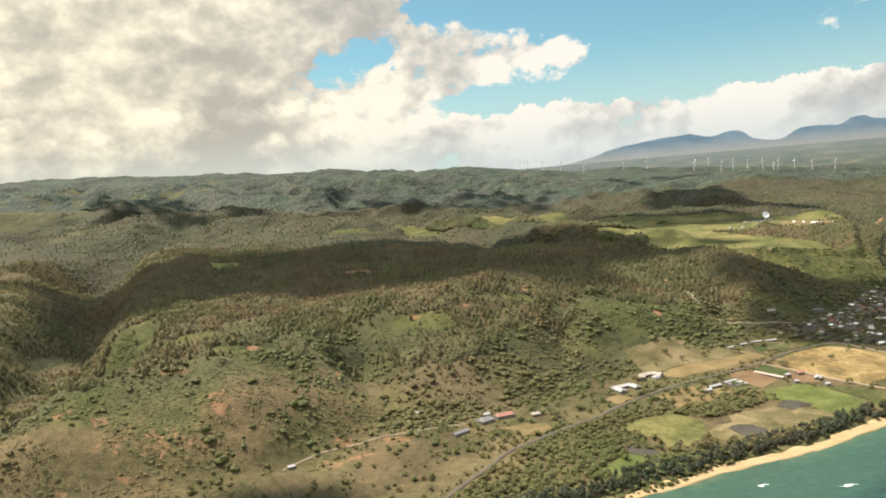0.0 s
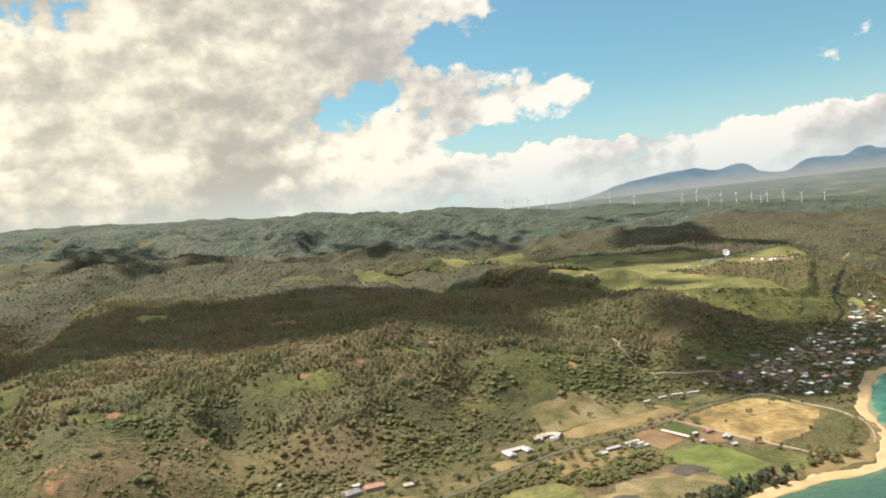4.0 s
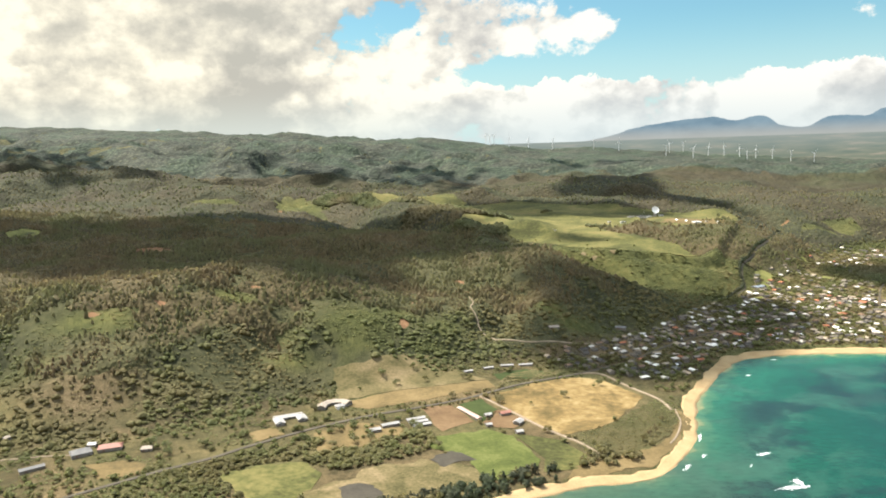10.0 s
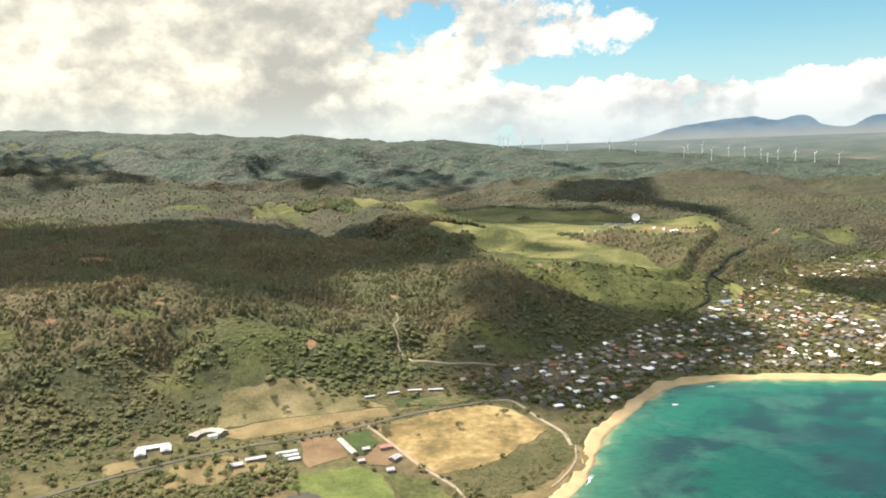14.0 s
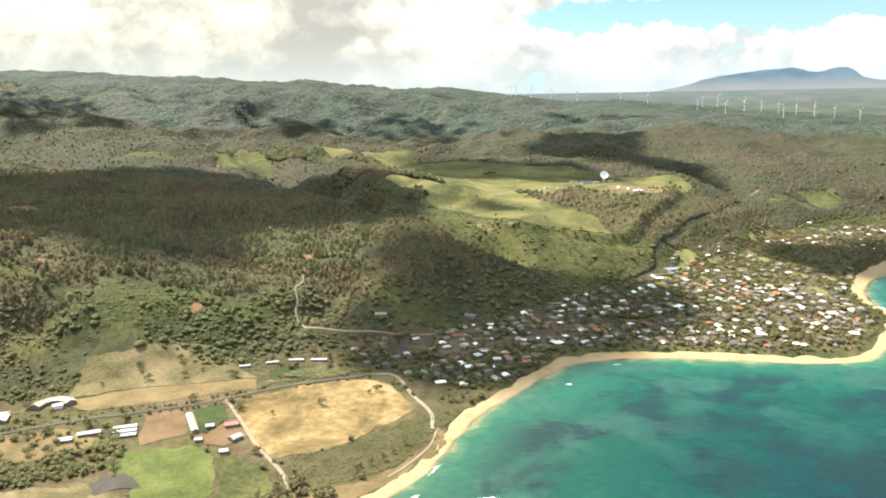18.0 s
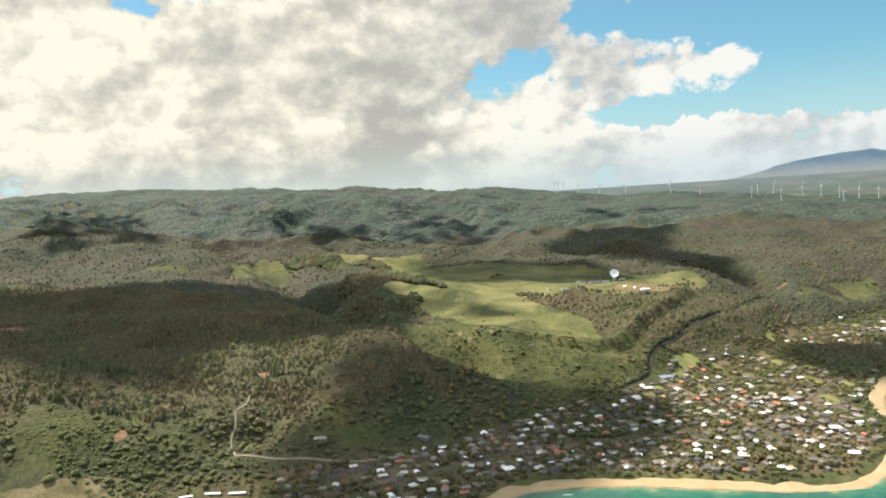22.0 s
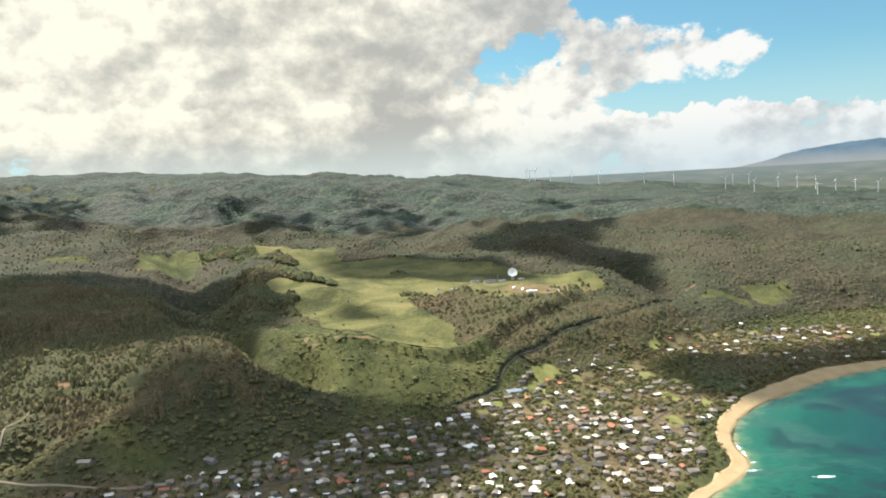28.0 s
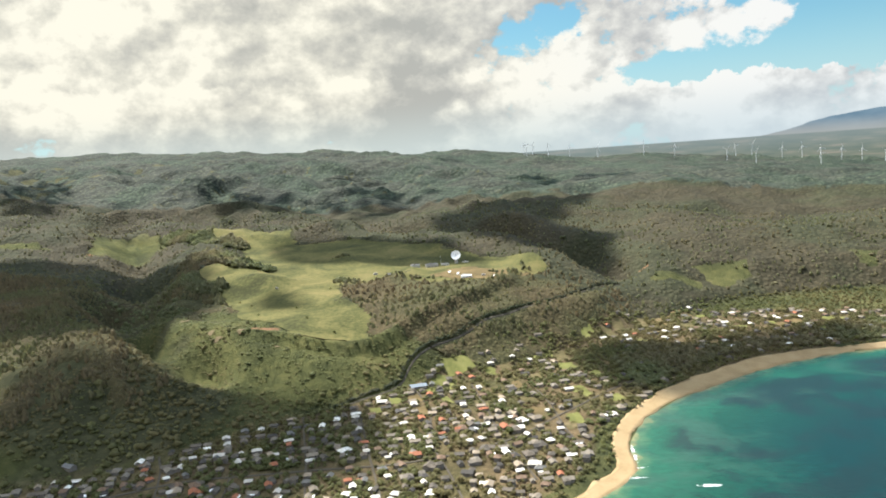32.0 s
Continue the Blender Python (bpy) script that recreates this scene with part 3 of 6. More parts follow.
# rises and hollows: place, reach and height
HILLS = [(740, 1410, 95, -7), (460, 1490, 95, -8), (330, 1210, 95, 3), (340, 1130, 55, 4), (370, 1060, 55, -8), (260, 1030, 55, -7), (-50, 920, 55, 5), (220, 1000, 55, 7), (-380, 1380, 95, -25), (-220, 870, 55, -11), (-240, 750, 55, 15), (-100, 1110, 55, 5), (-450, 900, 55, 8), (-290, 720, 55, -24), (270, 1160, 95, -11), (30, 1300, 95, -15), (560, 1220, 95, -9), (-410, 840, 55, -57)]
FAR_HILLS = [(760, 1830, 150, -2), (800, 1690, 95, 5), (1000, 1760, 95, -6), (90, 2210, 150, 8), (-60, 2270, 150, 10), (430, 2640, 260, -12), (150, 2310, 150, 11), (400, 1630, 95, -18), (-690, 1910, 150, 24), (-600, 2320, 150, 21), (-790, 3340, 260, -5), (-400, 2570, 260, -20), (-440, 1780, 95, 25), (1160, 2330, 150, 24), (-250, 1990, 150, 28), (-50, 3320, 260, -46), (400, 2870, 260, -11), (940, 1960, 150, -2), (1200, 1850, 150, 5), (-60, 2090, 150, -8), (-350, 2450, 150, -13), (-340, 2120, 150, 47), (210, 2930, 260, -32), (1520, 2690, 260, -52), (190, 2540, 260, -44), (460, 2480, 150, -22), (1340, 2320, 150, -26), (-30, 1600, 95, -30), (100, 1700, 95, -39), (-200, 1600, 95, -17), (520, 4900, 320, 34)]


def height(px, py):
    """Height of the ground above the sea."""
    px, py = np.asarray(px, float), np.asarray(py, float)
    s = line_dist(px, py, COAST)
    e = line_dist(px, py, SCARP) + 14 * vnoise(px, py, 90, 3) + 9 * vnoise(px, py, 38, 4)
    plain = np.where(s < 0, np.maximum(s * 0.12, -14), 4.5 * smooth(s / 26) + 0.055 * np.clip(s - 30, 0, 400))
    rise = 0.62 * smooth((e + 10) / 105) + 0.38 * smooth((e - 40) / 210)
    h = upland(px, py) - plain
    flat = smooth((125 - line_dist(px, py, [(480, 1560), (600, 1480), (690, 1470), (800, 1690), (780, 1820), (640, 1880), (560, 2010), (400, 2040), (340, 2000), (440, 1900), (520, 1790), (620, 1740), (590, 1600)], False)) / 80)
    rise = np.maximum(rise, smooth(flat * 1.6))
    rough = smooth((e - 25) / 200) * (1 - 0.93 * flat)
    far = smooth((py - 1500) / 1800) * (1 - 0.75 * smooth((py - 3500) / 900))
    h = h + rough * ((ridged(px, py, 390, 11) - 0.28 * far) * (16 + 48 * far * (1 - 0.82 * smooth((px - 60) / 560))) + ridged(px, py, 120, 31) * (6 + 22 * far * (1 - 0.65 * smooth((px - 200) / 900))))
    # hills and shelves of their own
    h = h - 24 * blob(px, py, 345, 1170, 110, 120) - 26 * blob(px, py, -90, 812, 70, 60)
    h = h - 26 * smooth((px - 780) / 240) * (1 - smooth((py - 2450) / 600)) * (1 - flat)
    h = h + 22 * blob(px, py, -40, 1010, 190, 90, 20) + 16 * blob(px, py, -215, 840, 70, 60)
    h = h + 12 * blob(px, py, 30, 2240, 140, 110) + 18 * blob(px, py, -380, 1420, 130, 90)
    h = h * (1 - flat) + flat * (75 - plain + 0.048 * (py - 1420) - 0.01 * (px - 600) - 14 * blob(px, py, 745, 1400, 70, 70))
    for x, y, r, up in HILLS + FAR_HILLS:
        h = h + up * blob(px, py, x, y, r, r)
    z = plain + np.maximum(h, 0) * rise
    for line in VALLEYS:
        for (ax, ay, ad, aw), (bx, by, bd, bw) in zip(line[:-1], line[1:]):
            dx, dy = bx - ax, by - ay
            u = np.clip(((px - ax) * dx + (py - ay) * dy) / (dx * dx + dy * dy), 0, 1)
            d = np.hypot(px - ax - u * dx, py - ay - u * dy) / (aw + u * (bw - aw))
            cut = (ad + u * (bd - ad)) * (1 - smooth(d / 1.15)) * rise
            z = np.where(cut > 0, np.minimum(z, np.maximum(z - cut, plain + 4)), z)
    return z

# ---------------------------------------------------------------- builders
def tri_mesh(name, verts, tris, mat, smooth_shade=False):
    me = bpy.data.meshes.new(name)
    verts, tris = np.ascontiguousarray(verts, np.float32), np.ascontiguousarray(tris, np.int32)
    me.vertices.add(len(verts))
    me.vertices.foreach_set("co", verts.ravel())
    me.loops.add(3 * len(tris))
    me.loops.foreach_set("vertex_index", tris.ravel())
    me.polygons.add(len(tris))
    me.polygons.foreach_set("loop_start", np.arange(0, 3 * len(tris), 3, dtype=np.int32))
    me.polygons.foreach_set("use_smooth", np.full(len(tris), smooth_shade))
    me.materials.append(mat)
    me.update(calc_edges=True)
    return me


def part(name, data, mat=None, parent=None, label=""):
    """Links a bmesh or a mesh as one object, under a thing or a part."""
    if isinstance(data, bmesh.types.BMesh):
        me = bpy.data.meshes.new(name)
        data.normal_update()
        data.to_mesh(me)
        data.free()
        if mat:
            me.materials.append(mat)
        data = me
    ob = new(name, data)
    if parent:
        ob.parent = parent
    if label:
        tagged(ob, label)
    return ob


def box(bm, x0, y0, z0, x1, y1, z1, m=None):
    vs = [bm.verts.new(Vector(c)) for c in ((x0, y0, z0), (x1, y0, z0), (x1, y1, z0), (x0, y1, z0), (x0, y0, z1), (x1, y0, z1), (x1, y1, z1), (x0, y1, z1))]
    for f in ((3, 2, 1, 0), (4, 5, 6, 7), (0, 1, 5, 4), (1, 2, 6, 5), (2, 3, 7, 6), (3, 0, 4, 7)):
        bm.faces.new([vs[i] for i in f])
    if m is not None:
        bmesh.ops.transform(bm, matrix=m, verts=vs)
    return vs


def boxes(*list_of):
    bm = bmesh.new()
    for b in list_of:
        box(bm, *b)
    return bm


def lathe(profile, n=16, cap=True):
    """A turned shape from (radius, height) pairs."""
    bm = bmesh.new()
    rings = [[bm.verts.new((r * math.cos(2 * math.pi * i / n), r * math.sin(2 * math.pi * i / n), z)) for i in range(n)] for r, z in profile]
    for a, b in zip(rings[:-1], rings[1:]):
        for i in range(n):
            bm.faces.new((a[i], a[(i + 1) % n], b[(i + 1) % n], b[i]))
    if cap:
        bm.faces.new(rings[0][::-1])
        bm.faces.new(rings[-1])
    return bm


def rod(bm, a, b, r0, r1=None, n=6):
    """A tapered bar from a to b."""
    a, b = Vector(a), Vector(b)
    m = Matrix.Translation(a) @ (b - a).to_track_quat("Z", "Y").to_matrix().to_4x4()
    rings = [[bm.verts.new(m @ Vector((r * math.cos(2 * math.pi * i / n), r * math.sin(2 * math.pi * i / n), h))) for i in range(n)] for r, h in ((r0, 0), (r0 if r1 is None else r1, (b - a).length))]
    for i in range(n):
        bm.faces.new((rings[0][i], rings[0][(i + 1) % n], rings[1][(i + 1) % n], rings[1][i]))
    bm.faces.new(rings[0][::-1])
    bm.faces.new(rings[1])


def thing(name, label, category, x, y, turn=0.0, group="", z=None):
    ob = new(name)
    ob.empty_display_size = 0.5
    ob.matrix_world = pose(x, y, float(height(x, y)) if z is None else z, 0, 0, turn)
    return tagged(ob, label, category, group)


def inside(px, py, poly):
    px, py = np.asarray(px, float), np.asarray(py, float)
    hit = np.zeros(px.shape, bool)
    for (ax, ay), (bx, by) in zip(poly, poly[1:] + poly[:1]):
        if ay == by:
            continue
        hit ^= ((ay > py) != (by > py)) & (px < (bx - ax) * (py - ay) / (by - ay) + ax)
    return hit


def curve_points(line, step):
    """A smooth line through the knots, in even steps."""
    p = np.array(line, float)
    p = np.vstack([2 * p[0] - p[1], p, 2 * p[-1] - p[-2]])
    out = []
    for i in range(1, len(p) - 2):
        n = max(2, int(np.hypot(*(p[i + 1] - p[i])[:2]) / step))
        for u in np.arange(n) / n:
            out.append(0.5 * (2 * p[i] + (p[i + 1] - p[i - 1]) * u + (2 * p[i - 1] - 5 * p[i] + 4 * p[i + 1] - p[i + 2]) * u * u + (3 * p[i] - p[i - 1] - 3 * p[i + 1] + p[i + 2]) * u ** 3))
    return np.array(out + [p[-2]])


def ribbon(name, line, wide, mat, lift=0.35, label="", kind="structure", category="road", step=5.0, ragged=0.0, offset=0.0, lean=0.0):
    """A strip laid over the ground along a line, with a small thickness at its edges."""
    c = curve_points(line, step)
    d = np.gradient(c, axis=0)
    d /= np.hypot(d[:, 0], d[:, 1])[:, None]
    side = np.stack([-d[:, 1], d[:, 0]], 1)
    w = wide(c[:, 0]) if callable(wide) else np.array([wide] * len(c)) if np.isscalar(wide) else np.interp(np.linspace(0, 1, len(c)), np.linspace(0, 1, len(wide)), wide)
    rows = []
    k = np.arange(len(c)) * step
    for u in (-0.5, -0.498, -0.2, 0.1, 0.35, 0.498, 0.5):
        wob = ragged * vnoise(k + 40 * u, k * 0 + 300 * u, 17, 8) * (abs(u) > 0.4) + ragged * 0.5 * vnoise(k, k * 0 + 90 * u, 6, 9) * (abs(u) > 0.4)
        q = c + side * ((u + lean) * w + wob + offset)[:, None]
        rows.append(np.column_stack([q, height(q[:, 0], q[:, 1]) + (lift if abs(u) < 0.499 else -0.5)]))
    v = np.concatenate(rows)
    n = len(c)
    a = np.arange(n - 1)
    t = np.concatenate([np.concatenate([np.column_stack([r * n + a + 1, r * n + a, (r + 1) * n + a]), np.column_stack([r * n + a + 1, (r + 1) * n + a, (r + 1) * n + a + 1])]) for r in range(len(rows) - 1)])
    return tagged(new(name, tri_mesh(name, v, t[:, ::-1], mat, True)), label, category, "", kind)


PATCHES = {}   # outlines of the ground patches, by name


def patch(name, poly, mat, label, category="field", lift=0.3, step=6.0, ragged=2.0):
    """A piece of ground with its own cover, laid over the slope."""
    from mathutils import geometry
    PATCHES.setdefault(name, []).append(poly)
    rim = []
    for (ax, ay), (bx, by) in zip(poly, poly[1:] + poly[:1]):
        n = max(1, int(math.hypot(bx - ax, by - ay) / step))
        rim += [(ax + (bx - ax) * i / n, ay + (by - ay) * i / n) for i in range(n)]
    rim = np.array(rim)
    rim = rim + 1.6 * ragged * np.column_stack([vnoise(rim[:, 0], rim[:, 1], 14, 21), vnoise(rim[:, 0], rim[:, 1], 14, 22)]) + 0.8 * ragged * np.column_stack([vnoise(rim[:, 0], rim[:, 1], 5, 23), vnoise(rim[:, 0], rim[:, 1], 5, 24)])
    gx, gy = np.meshgrid(np.arange(rim[:, 0].min(), rim[:, 0].max(), step), np.arange(rim[:, 1].min(), rim[:, 1].max(), step))
    gx, gy = gx.ravel(), gy.ravel()
    ok = inside(gx, gy, [tuple(r) for r in rim]) & (line_dist(gx, gy, [tuple(r) for r in rim] + [tuple(rim[0])], False) > step * 0.45)
    pts = [Vector(p) for p in rim] + [Vector(p) for p in zip(gx[ok], gy[ok])]
    n = len(rim)
    v2, _, faces, *_ = geometry.delaunay_2d_cdt(pts, [], [list(range(n))], 1, 1e-4)
    v = np.array([(p.x, p.y) for p in v2])
    z = height(v[:, 0], v[:, 1]) + lift
    t = np.array([f[:3] for f in faces])
    e1, e2 = v[t[:, 1]] - v[t[:, 0]], v[t[:, 2]] - v[t[:, 0]]
    flip = e1[:, 0] * e2[:, 1] - e1[:, 1] * e2[:, 0] < 0
    t[flip] = t[flip][:, ::-1]
    return tagged(new(name, tri_mesh(name, np.column_stack([v, z]), t, mat, True)), label, category, "", "structure")


def steps(knots):
    """Grid lines whose spacing changes from stretch to stretch."""
    out = []
    for (a, s), (b, _) in zip(knots[:-1], knots[1:]):
        n = max(1, int(round((b - a) / s)))
        out += list(a + (b - a) * np.arange(n) / n)
    return np.array(out + [knots[-1][0]])


def grid_mesh(name, xs, ys, zs, mat, keep=None):
    nx, ny = len(xs), len(ys)
    X, Y = np.meshgrid(xs, ys)
    v = np.column_stack([X.ravel(), Y.ravel(), zs.ravel()])
    i = (np.arange(ny - 1)[:, None] * nx + np.arange(nx - 1)[None, :]).ravel()
    odd = ((i // nx + i % nx) % 2).astype(bool)
    a, b, c, d = i, i + 1, i + nx + 1, i + nx
    t = np.concatenate([np.where(odd[:, None], np.column_stack([a, b, c]), np.column_stack([a, b, d])), np.where(odd[:, None], np.column_stack([a, c, d]), np.column_stack([b, c, d]))])
    if keep is not None:
        t = t[keep.ravel()[t].any(1)]
    return tri_mesh(name, v, t, mat, True)


# ---------------------------------------------------------------- ground and sea
VILLAGE = [(430, 1000), (500, 962), (560, 940), (610, 990), (655, 1062), (740, 1080), (880, 1070), (945, 1085), (1005, 1185), (1015, 1300), (1075, 1420), (1180, 1520),
           (1300, 1605), (1500, 1690), (1480, 1770), (1250, 1775), (1130, 1765), (1040, 1700), (950, 1590), (890, 1520), (840, 1450), (808, 1385), (770, 1325), (690, 1260), (600, 1150), (510, 1085), (430, 1040)]
UPPER_SCARS = [(335, 1210, 14, 9), (98, 1036, 11, 7), (14, 966, 12, 6), (-165, 1390, 62, 14), (-60, 1400, 30, 9), (-284, 965, 34, 10), (-335, 945, 24, 9), (-250, 866, 20, 8), (-228, 842, 10, 16), (-232, 720, 11, 8), (272, 1020, 7, 15), (608, 1418, 14, 7)]
LOWER_SCARS = [(606, 1432, 22, 9), (585, 1436, 10, 7), (280, 1085, 14, 8), (-105, 2010, 18, 8), (-60, 1130, 10, 6), (1560, 2620, 30, 14), (345, 1160, 9, 7), (250, 1100, 10, 6), (-51, 940, 10, 6), (-340, 1280, 24, 10), (-100, 1237, 30, 9), (323, 1277, 10, 7), (1070, 1895, 16, 9), (-235, 1356, 40, 9)]
SCARS = UPPER_SCARS + LOWER_SCARS
RUST = [(-285, 680, 75, 34), (-300, 790, 40, 14), (-270, 930, 40, 14), (-235, 735, 30, 26), (-130, 1390, 90, 24), (-29, 962, 20, 12), (-120, 720, 26, 16)]
SLIPS = [(450, 1492, 13), (478, 1462, 7), (540, 1412, 6), (554, 1400, 5), (585, 1402, 7), (645, 1385, 5), (432, 1522, 8)]


KNOBS = [(-75, 2080, 70, 95, 0), (-105, 2200, 60, 80, 0), (225, 1000, 44, 30, 20), (-43, 927, 48, 24, 10), (81, 1006, 30, 14, 0), (262, 1035, 26, 18, 0), (318, 1034, 28, 18, 30), (301, 990, 28, 14, 10), (-390, 890, 32, 90, -5), (-365, 700, 26, 80, 0), (-300, 872, 44, 24, 0),
         (-240, 829, 32, 15, 0), (486, 1114, 36, 16, 20), (452, 1127, 22, 14, 0), (-100, 2150, 105, 85, 30), (-238, 1967, 70, 24, 10), (-190, 800, 26, 20, 0), (160, 930, 30, 16, 20)]
FRONT_SLOPE = [(430, 1500), (560, 1420), (690, 1340), (770, 1375)]


def open_land(px, py):
    """How open the ground is: 0 under forest, 1 in grass."""
    e = line_dist(px, py, SCARP)
    n = 0.6 * vnoise(px, py, 110, 51) + 0.4 * vnoise(px, py, 36, 52)
    o = smooth((n - 0.22) / 0.25) * 0.8 * smooth((150 - e) / 80)
    start = smooth((150 - px) / 260) * smooth((170 - e) / 120)
    o = np.maximum(o, 0.9 * start * smooth((n + 0.45) / 0.5))
    o = o * (1 - 0.75 * smooth((py - 1900) / 500)) * (1 - 0.9 * blob(px, py, 520, 1180, 120, 90))
    for x, y, rx, ry, turn in KNOBS:
        o = np.maximum(o, 1.25 * blob(px, py, x, y, rx, ry, turn) * (1 + 0.35 * vnoise(px, py, 14, 53)))
    o = np.maximum(o, 0.9 * smooth((n + 0.6) / 0.4) * smooth((95 - line_dist(px, py, FRONT_SLOPE, False)) / 40))
    return np.clip(o, 0, 1)


def ironwood_land(px, py):
    """Where ironwoods stand close: the crests and the upland behind the scarp."""
    e = line_dist(px, py, SCARP)
    w = smooth((e - 88 - 55 * smooth((-20 - px) / 80) + 45 * vnoise(px, py, 95, 81) + 26 * vnoise(px, py, 34, 82)) / 36)
    w = np.maximum(w, smooth((blob(px, py, 400, 1190, 130, 85, 25) - 0.42 + 0.12 * vnoise(px, py, 30, 83)) / 0.2))
    w = np.maximum(w, 0.9 * smooth((blob(px, py, -160, 860, 60, 40) - 0.5) / 0.2) * (vnoise(px, py, 26, 84) > -0.2))
    w = w * (1 - smooth((125 - line_dist(px, py, FRONT_SLOPE, False)) / 30))
    gulch = line_dist(px, py, [p[:2] for p in MEADOW_GULCH], False)
    w = w * smooth((gulch - 40 - 25 * vnoise(px, py, 45, 85)) / 30) * (1 - smooth((px - 600) / 30) * smooth((py - 1440) / 30))
    return w


def dry_land(px, py):
    """Where the grass is burnt brown: the lower slopes at the western end."""
    return smooth((240 - px) / 300) * smooth((95 + 60 * smooth((-60 - px) / 120) + 70 * vnoise(px, py, 90, 65) - line_dist(px, py, SCARP)) / 110) * smooth((line_dist(px, py, COAST) - 60) / 80) * np.clip(0.65 + 0.5 * vnoise(px, py, 70, 61), 0, 1)


GX = steps([(-3300, 60), (-1000, 25), (-420, 7), (1350, 16), (2000, 40), (4200, 40)])
GY = steps([(-800, 60), (480, 8), (560, 7), (1800, 10), (2500, 20), (4990, 20)])
GXX, GYY = np.meshgrid(GX, GY)
GZ = height(GXX, GYY)
SHORE = line_dist(GXX, GYY, COAST)
ground_mesh = grid_mesh("ground", GX, GY, GZ, M_GROUND, SHORE > -140)
opened = open_land(GXX, GYY)
slope_e = line_dist(GXX, GYY, SCARP)
bare = np.zeros(GXX.shape)
for sx, sy, rx, ry in SCARS:
    bare = np.maximum(bare, blob(GXX, GYY, sx, sy, rx * 0.85, ry * 0.85))
bare = np.maximum(bare, 0.62 * smooth((0.6 * vnoise(GXX, GYY, 60, 66) + 0.5 * vnoise(GXX, GYY, 19, 67) - 0.28) / 0.2) * smooth((30 - GXX) / 120) * smooth((150 - slope_e) / 60) * (slope_e > -30))
for sx, sy, rx, ry in RUST:
    bare = np.maximum(bare, 0.46 * blob(GXX, GYY, sx, sy, rx, ry) * (1 + 0.5 * vnoise(GXX, GYY, 16, 68)))
dryness = np.maximum(np.maximum(dry_land(GXX, GYY), (slope_e < 10) * (SHORE > 12) * (GXX < 620) * np.clip(0.55 + 0.5 * vnoise(GXX, GYY, 40, 64), 0, 1)), inside(GXX, GYY, VILLAGE) * np.clip(0.8 + 0.55 * vnoise(GXX, GYY, 26, 63), 0, 1))
forest_floor = np.where(slope_e > 0, 1 - opened, 0.35 * np.ones_like(opened))
attr = ground_mesh.attributes.new("cover", "FLOAT_COLOR", "POINT")
attr.data.foreach_set("color", np.column_stack([forest_floor.ravel(), np.clip(dryness, 0, 1).ravel() * 0.8, np.clip(bare, 0, 1).ravel(), np.ones(GXX.size)]).astype(np.float32).ravel())
tagged(new("ground", ground_mesh), "hilly green and brown land rising from the coast", "ground", "", "structure")

WX = steps([(-4000, 200), (-400, 16), (1600, 60), (2600, 200), (6000, 200)])
WY = steps([(-5000, 250), (0, 16), (1750, 100), (2200, 100)])
WXX, WYY = np.meshgrid(WX, WY)
away = -line_dist(WXX, WYY, COAST)
# the bed falls away faster in the far bay
fall = 1 + 0.6 * smooth((WXX - 1040) / 90) * smooth((WYY - 1080) / 120) * smooth((away - 12) / 50)
sea_mesh = grid_mesh("water", WX, WY, np.zeros(WXX.shape), M_SEA, away > -60)
sea_mesh.attributes.new("shore", "FLOAT", "POINT").data.foreach_set("value", (away * fall).astype(np.float32).ravel())
tagged(new("water", sea_mesh), "clear turquoise sea with dark reef patches", "sea", "", "structure")

ribbon("beach", COAST[3:-2], beach_width, M_SAND, 0.3, "pale sand beach along the turquoise sea", category="beach", ragged=3.0, offset=-1.5, step=4.0, lean=0.5)

patch("meadow", MEADOW, M_MEADOW, "mown green meadow on the plateau top", lift=0.9, step=10.0, ragged=8.0)
patch("dry_field", [(364, 880), (412, 925), (462, 951), (486, 940), (519, 893), (485, 838), (460, 810), (435, 797), (426, 792), (398, 823)], M_DRY, "dry straw-coloured field beside the coast road", ragged=1.5)
patch("rough_field", [(203, 931), (234, 941), (277, 968), (317, 980), (343, 950), (368, 935), (320, 914), (274, 901), (229, 876), (220, 868)], M_OLIVE, "rough olive-yellow grass at the foot of the hills", ragged=1.5)
patch("hill_field", [(221, 864), (274, 899), (320, 912), (366, 931), (372, 911), (315, 879), (249, 851), (231, 857)], M_DRIER, "dry brown grass strip beside the coast road", ragged=1.0)
patch("dark_lawn", [(369, 952), (407, 974), (428, 967), (411, 941), (380, 930)], M_TURF, "dark green plot beside white sheds", ragged=1.5)
patch("pasture", [(309, 772), (319, 788), (361, 806), (380, 790), (405, 749), (400, 732), (374, 711), (356, 713), (345, 734), (343, 752)], M_GREEN, "bright green pasture", ragged=2.5)
patch("pasture", [(381, 795), (400, 791), (421, 783), (440, 752), (428, 729), (402, 724), (407, 750)], M_MEADOW, "darker green pasture beside the farm road", ragged=1.0)
patch("soil_plot", [(300, 853), (329, 862), (349, 822), (321, 801), (310, 823)], M_TILLED, "bare brown tilled plot", ragged=1.0)
patch("lawn", [(337, 862), (357, 877), (371, 850), (364, 823), (357, 823)], M_TURF, "square dark green lawn between farm buildings", ragged=0.8)
patch("farmyard", [(358, 820), (367, 845), (376, 850), (396, 824), (384, 806), (368, 810)], M_TILLED, "brown farmyard between sheds", ragged=1.0)
patch("scrubland", [(439, 796), (440, 765), (472, 760), (504, 781), (521, 802), (538, 835), (548, 880), (528, 888), (487, 838), (462, 810)], M_SCRUB, "low dark scrub behind the beach", ragged=2.0)
